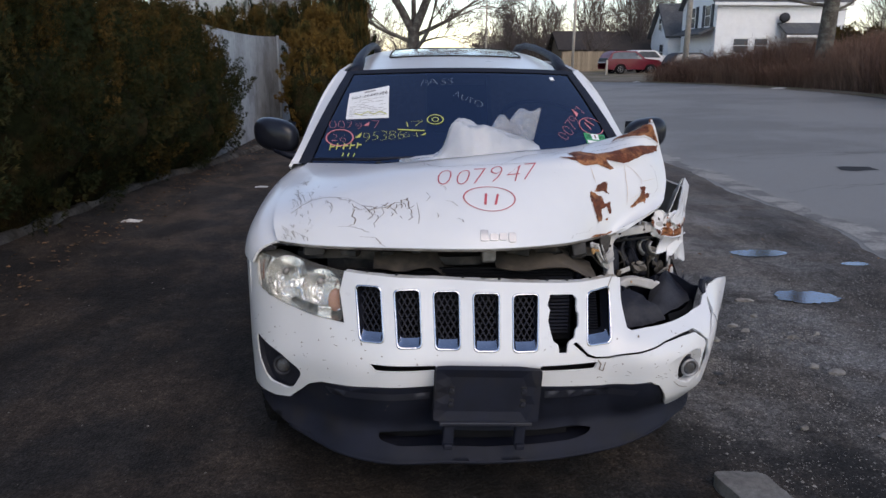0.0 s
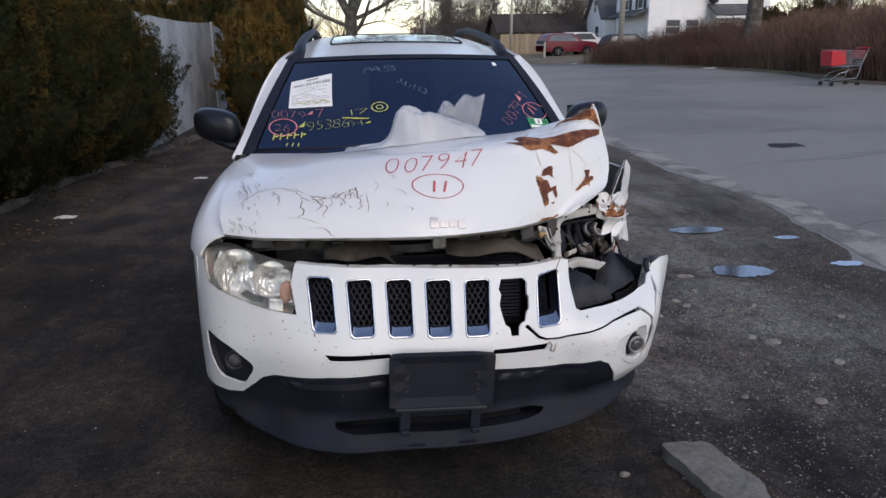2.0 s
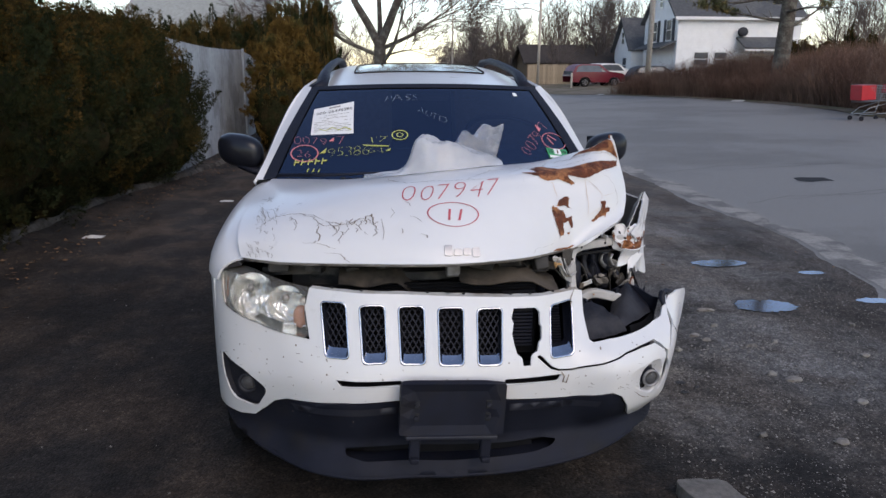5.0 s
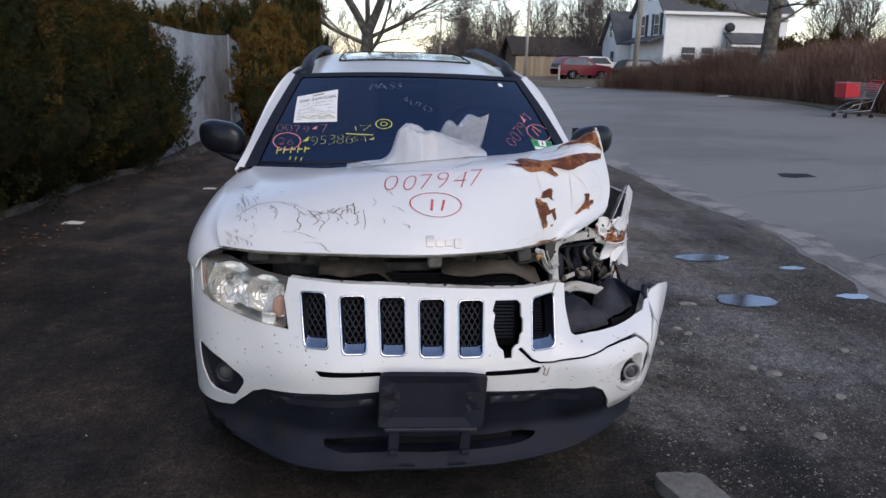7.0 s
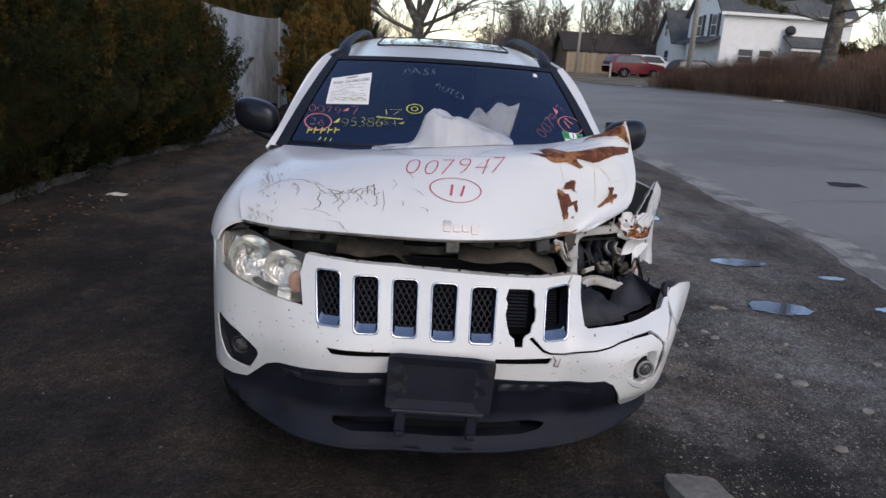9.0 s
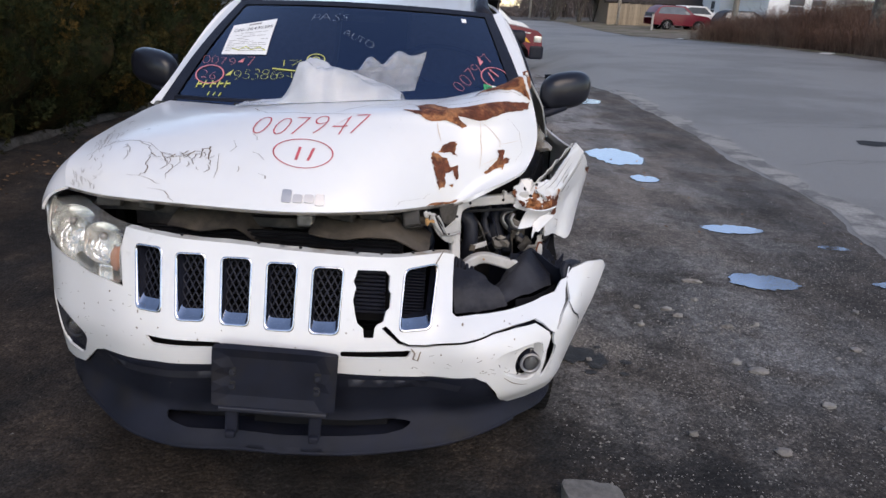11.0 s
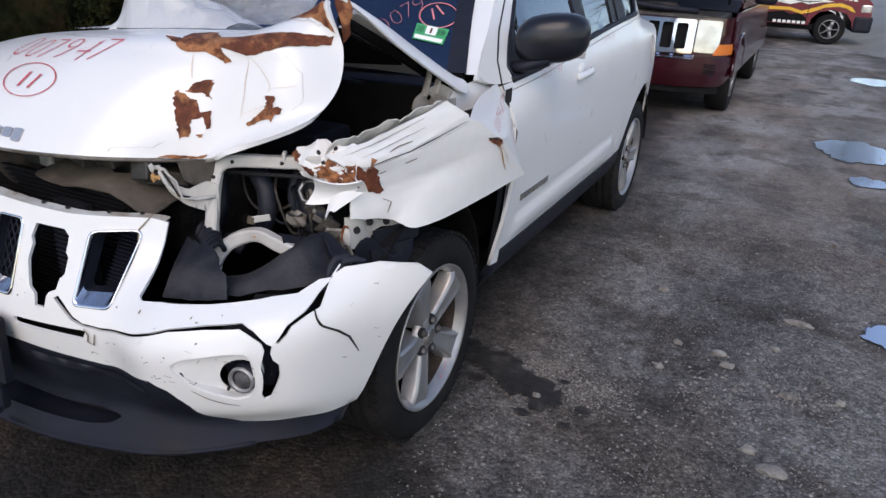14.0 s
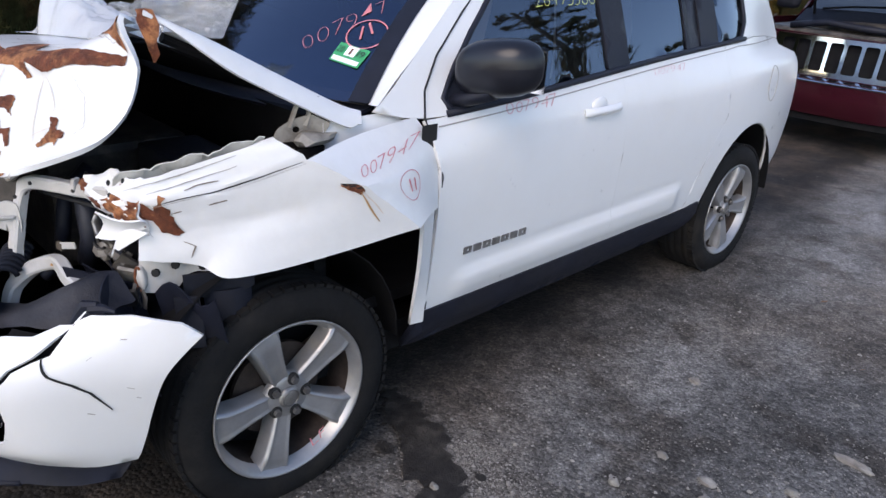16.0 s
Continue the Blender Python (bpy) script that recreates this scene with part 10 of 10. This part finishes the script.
def extruded_car(name, label, at, yaw, profile, glass, width, wheels, radius, paint, extra=None, group="", cabin_in=0.12):
    """A vehicle drawn by its side view: x ahead, z up; the cabin above the belt leans in."""
    m = pose(*at, 0, 0, yaw)
    ob = new(name)
    ob.empty_display_size = 0.1
    ob.matrix_basis = m
    tagged(ob, label, "car", group)
    belt_z = glass[0][1] - 0.02

    def skin(s):
        return lambda x, z: m @ Vector((x, s * (width / 2 - cabin_in * max(0.0, z - belt_z) * 1.6 - 0.05 * max(0.0, 0.5 - z)), z))
    holes = [glass] if glass else []
    arches = [(wx + (radius * 1.12) * math.cos(t), radius + radius * 1.12 * math.sin(t)) for wx in wheels for t in np.linspace(math.pi, 0, 9)]
    for s in (1, -1):
        b = sheet(profile, holes, 0.18, skin(s))
        part("body_side", b, paint, ob, smooth=True, solid=0.02)
        part("side_window", sheet(glass, (), 0.2, lambda x, z, s=s: skin(s)(x, z) - (m.to_3x3() @ Vector((0, s * 0.01, 0)))), PANE, ob, smooth=True)
        for wx in wheels:
            w = m @ Vector((wx, s * (width / 2 + 0.005), radius))
            plain_wheel(ob, w, radius, 0.21, m.to_3x3() @ Vector((0, s, 0)), radius * 0.63)
    over = bmesh.new()
    top = [p for p in profile if p[1] > 0.45]
    rows = [[over.verts.new(skin(1)(x, z).lerp(skin(-1)(x, z), t) + Vector((0, 0, 0.03 * math.sin(math.pi * t)))) for t in (0, 0.08, 0.3, 0.5, 0.7, 0.92, 1)] for x, z in top]
    for a, b in zip(rows, rows[1:]):
        for k in range(6):
            over.faces.new((a[k], a[k + 1], b[k + 1], b[k]))
    part("body_top", over, paint, ob, smooth=True)
    part("underbody", box((abs(profile[0][0] - profile[len(profile) // 2][0]) * 0.85, width * 0.86, 0.14), (0, 0, 0)), DARK, ob).matrix_parent_inverse = Matrix.Translation(((wheels[0] + wheels[1]) / 2, 0, 0.40))
    return ob, m, skin


# pick-up with flame stripes, and a white van behind it
TRUCK = [(-4.2, 0.62), (-4.2, 1.20), (-2.45, 1.24), (-2.4, 1.86), (-2.0, 1.93), (-1.25, 1.92), (-0.90, 1.85), (-0.29, 1.37), (0.2, 1.30), (0.74, 1.20), (0.88, 1.08), (0.92, 0.60), (0.88, 0.45), (0.52, 0.45), (0.48, 0.62), (0.32, 0.80), (0.0, 0.87), (-0.32, 0.80), (-0.48, 0.62), (-0.52, 0.45), (-2.75, 0.45), (-2.8, 0.62), (-3.0, 0.82), (-3.3, 0.87), (-3.6, 0.82), (-3.8, 0.62)]
truck, tm, tskin = extruded_car("pickup_truck", "dark red pickup truck with yellow and white flame stripes", (1.87, 22.35, terrain(1.87, 22.0)), 5, TRUCK, [(-1.52, 1.31), (-1.50, 1.78), (-0.98, 1.77), (-0.56, 1.38), (-0.60, 1.31)], 1.95, (0.0, -3.3), 0.385, BRIGHT_RED)
tout = lambda s: (lambda x, z: tskin(-1)(x, z) + (tm.to_3x3() @ Vector((0, -0.012 - 0.004 * s, 0))))
part("lower_door", sheet([(-2.6, 0.47), (-0.62, 0.47), (-0.60, 0.62), (-0.78, 0.74), (-1.0, 0.70), (-1.2, 0.78), (-1.5, 0.72), (-2.6, 0.78)], (), 0.12, tout(0)), DARK, truck, "black painted lower door", smooth=True)
part("flame_stripe", sheet([(-1.9, 0.86), (-1.05, 0.88), (-0.75, 0.80), (-0.45, 0.90), (-0.15, 1.02), (0.15, 1.05), (0.40, 0.98), (0.53, 0.84), (0.42, 0.87), (0.30, 0.93), (0.10, 0.96), (-0.20, 0.92), (-0.50, 0.78), (-0.75, 0.72), (-1.05, 0.80), (-1.9, 0.78)], (), 0.12, tout(1)), FLAME, truck, "yellow flame stripe", smooth=True)
part("flame_stripe", sheet([(-1.4, 1.16), (-1.0, 1.15), (-0.6, 1.08), (-0.3, 1.12), (-0.02, 1.07), (-0.32, 1.04), (-0.62, 0.97), (-0.80, 1.02), (-1.05, 0.95), (-1.4, 0.99)], (), 0.12, tout(2)), PAPER, truck, "white flame stripe", smooth=True)
part("flame_outline", ribbon([(-1.1, 1.09), (-0.85, 1.05), (-0.6, 1.03), (-0.3, 1.08)], 0.025, tout(4)), INK, truck)
for k in range(7):
    part("lettering_bar", sheet([(-1.40 + 0.118 * k, 0.475), (-1.315 + 0.118 * k, 0.475), (-1.315 + 0.118 * k, 0.545), (-1.40 + 0.118 * k, 0.545)], (), 0.1, tout(2)), PAPER, truck)
for k in range(6):
    part("lettering_bar", sheet([(-0.18 + 0.12 * k, 1.175 - 0.012 * k), (-0.09 + 0.12 * k, 1.173 - 0.012 * k), (-0.09 + 0.12 * k, 1.205 - 0.012 * k), (-0.18 + 0.12 * k, 1.207 - 0.012 * k)], (), 0.1, tout(1)), PAPER, truck)
part("bumper", box((0.46, 2.0, 0.42), (0, 0, 0)), BLACK_PLASTIC, truck, "dark bumper", bevel=0.07).matrix_parent_inverse = Matrix.Translation((0.74, 0, 0.56))
part("headlamp", box((0.26, 1.98, 0.20), (0, 0, 0)), DULL_CLEAR, truck, "clear headlamps", bevel=0.04).matrix_parent_inverse = Matrix.Translation((0.76, 0, 0.95))
part("door_mirror", box((0.14, 0.24, 0.24), (0, 0, 0)), BLACK_PLASTIC, truck, bevel=0.05).matrix_parent_inverse = Matrix.Translation((-0.74, -1.06, 1.38))
part("door_gap", tube([tout(1)(x, z) for x, z in ((-0.60, 0.5), (-0.58, 1.28))], 0.010, 4), SEAM, truck)
part("windscreen", loft(lambda u, v: tm @ Vector((-0.30 - 0.58 * v, (2 * u - 1) * (0.84 - 0.10 * v), 1.42 + 0.46 * v)), 4, 4), PANE, truck, smooth=True)
van, vm, vskin = extruded_car("white_van", "white van parked behind the pickup", (1.81, 26.95, terrain(1.81, 26.9)), 5, [(-4.6, 0.5), (-4.6, 1.95), (-4.3, 2.05), (-1.0, 2.10), (-0.55, 2.03), (0.24, 1.37), (0.70, 1.28), (0.90, 1.15), (0.95, 0.6), (0.9, 0.42), (-4.5, 0.42)], [(-1.25, 1.39), (-1.22, 1.93), (-0.72, 1.93), (-0.22, 1.46), (-0.26, 1.39)], 2.0, (0.0, -3.4), 0.38, WHITE_PLAIN)
part("headlamp", box((0.16, 1.96, 0.2), (0, 0, 0)), PANE, van, bevel=0.03).matrix_parent_inverse = Matrix.Translation((0.86, 0, 1.02))
part("windscreen", loft(lambda u, v: vm @ Vector((0.24 - 0.77 * v, (2 * u - 1) * (0.90 - 0.08 * v), 1.42 + 0.63 * v)), 4, 4), PANE, van, smooth=True)
vout = lambda x, z: vskin(-1)(x, z) + (vm.to_3x3() @ Vector((0, -0.012, 0)))
part("rear_window", sheet([(-3.0, 1.42), (-2.98, 1.92), (-1.5, 1.94), (-1.5, 1.42)], (), 0.2, vout), PANE, van, smooth=True)
part("door_gap", tube([vout(x, z) for x, z in ((-1.38, 0.5), (-1.37, 1.98))], 0.010, 4), SEAM, van)
SMALL = [(-1.0, 0.35), (-1.05, 0.75), (-1.0, 1.0), (-0.75, 1.45), (-0.4, 1.62), (1.2, 1.62), (1.85, 1.12), (2.9, 1.0), (3.15, 0.85), (3.2, 0.45), (3.1, 0.33), (2.75, 0.33), (2.72, 0.5), (2.55, 0.68), (2.3, 0.72), (2.05, 0.68), (1.9, 0.5), (1.86, 0.33), (0.45, 0.33), (0.42, 0.5), (0.25, 0.68), (0.0, 0.72), (-0.25, 0.68), (-0.42, 0.5), (-0.45, 0.33)]
SGLASS = [(-0.72, 1.08), (-0.55, 1.45), (-0.2, 1.54), (1.1, 1.54), (1.6, 1.12), (1.55, 1.08)]
far_suv, fm, fskin = extruded_car("parked_suv", "bright red suv parked by the house", (14.3, 52.0, terrain(14.3, 52)), 8, SMALL, SGLASS, 1.8, (0.0, 2.3), 0.34, BRIGHT_RED)
part("tail_lamp", box((0.1, 1.6, 0.3), (0, 0, 0)), PANE, far_suv, bevel=0.03).matrix_parent_inverse = Matrix.Translation((-0.98, 0, 1.0))
extruded_car("parked_car", "pale car parked in the driveway", (17.0, 56.0, terrain(17, 56)), 20, SMALL, SGLASS, 1.8, (0.0, 2.3), 0.34, WHITE_PLAIN)
extruded_car("parked_car", "dark blue car behind the brush", (18.2, 49.5, terrain(18.2, 49)), 0, [(x, z * 0.85) for x, z in SMALL], [(x, z * 0.85) for x, z in SGLASS], 1.75, (0.0, 2.3), 0.33, SHUTTER)
single("marker_post", box((0.12, 0.12, 1.1), (13.0, 49.5, terrain(13, 49.5) + 0.5)), POLE_WOOD, "short pale wooden post at the verge", "post", bevel=0.01)
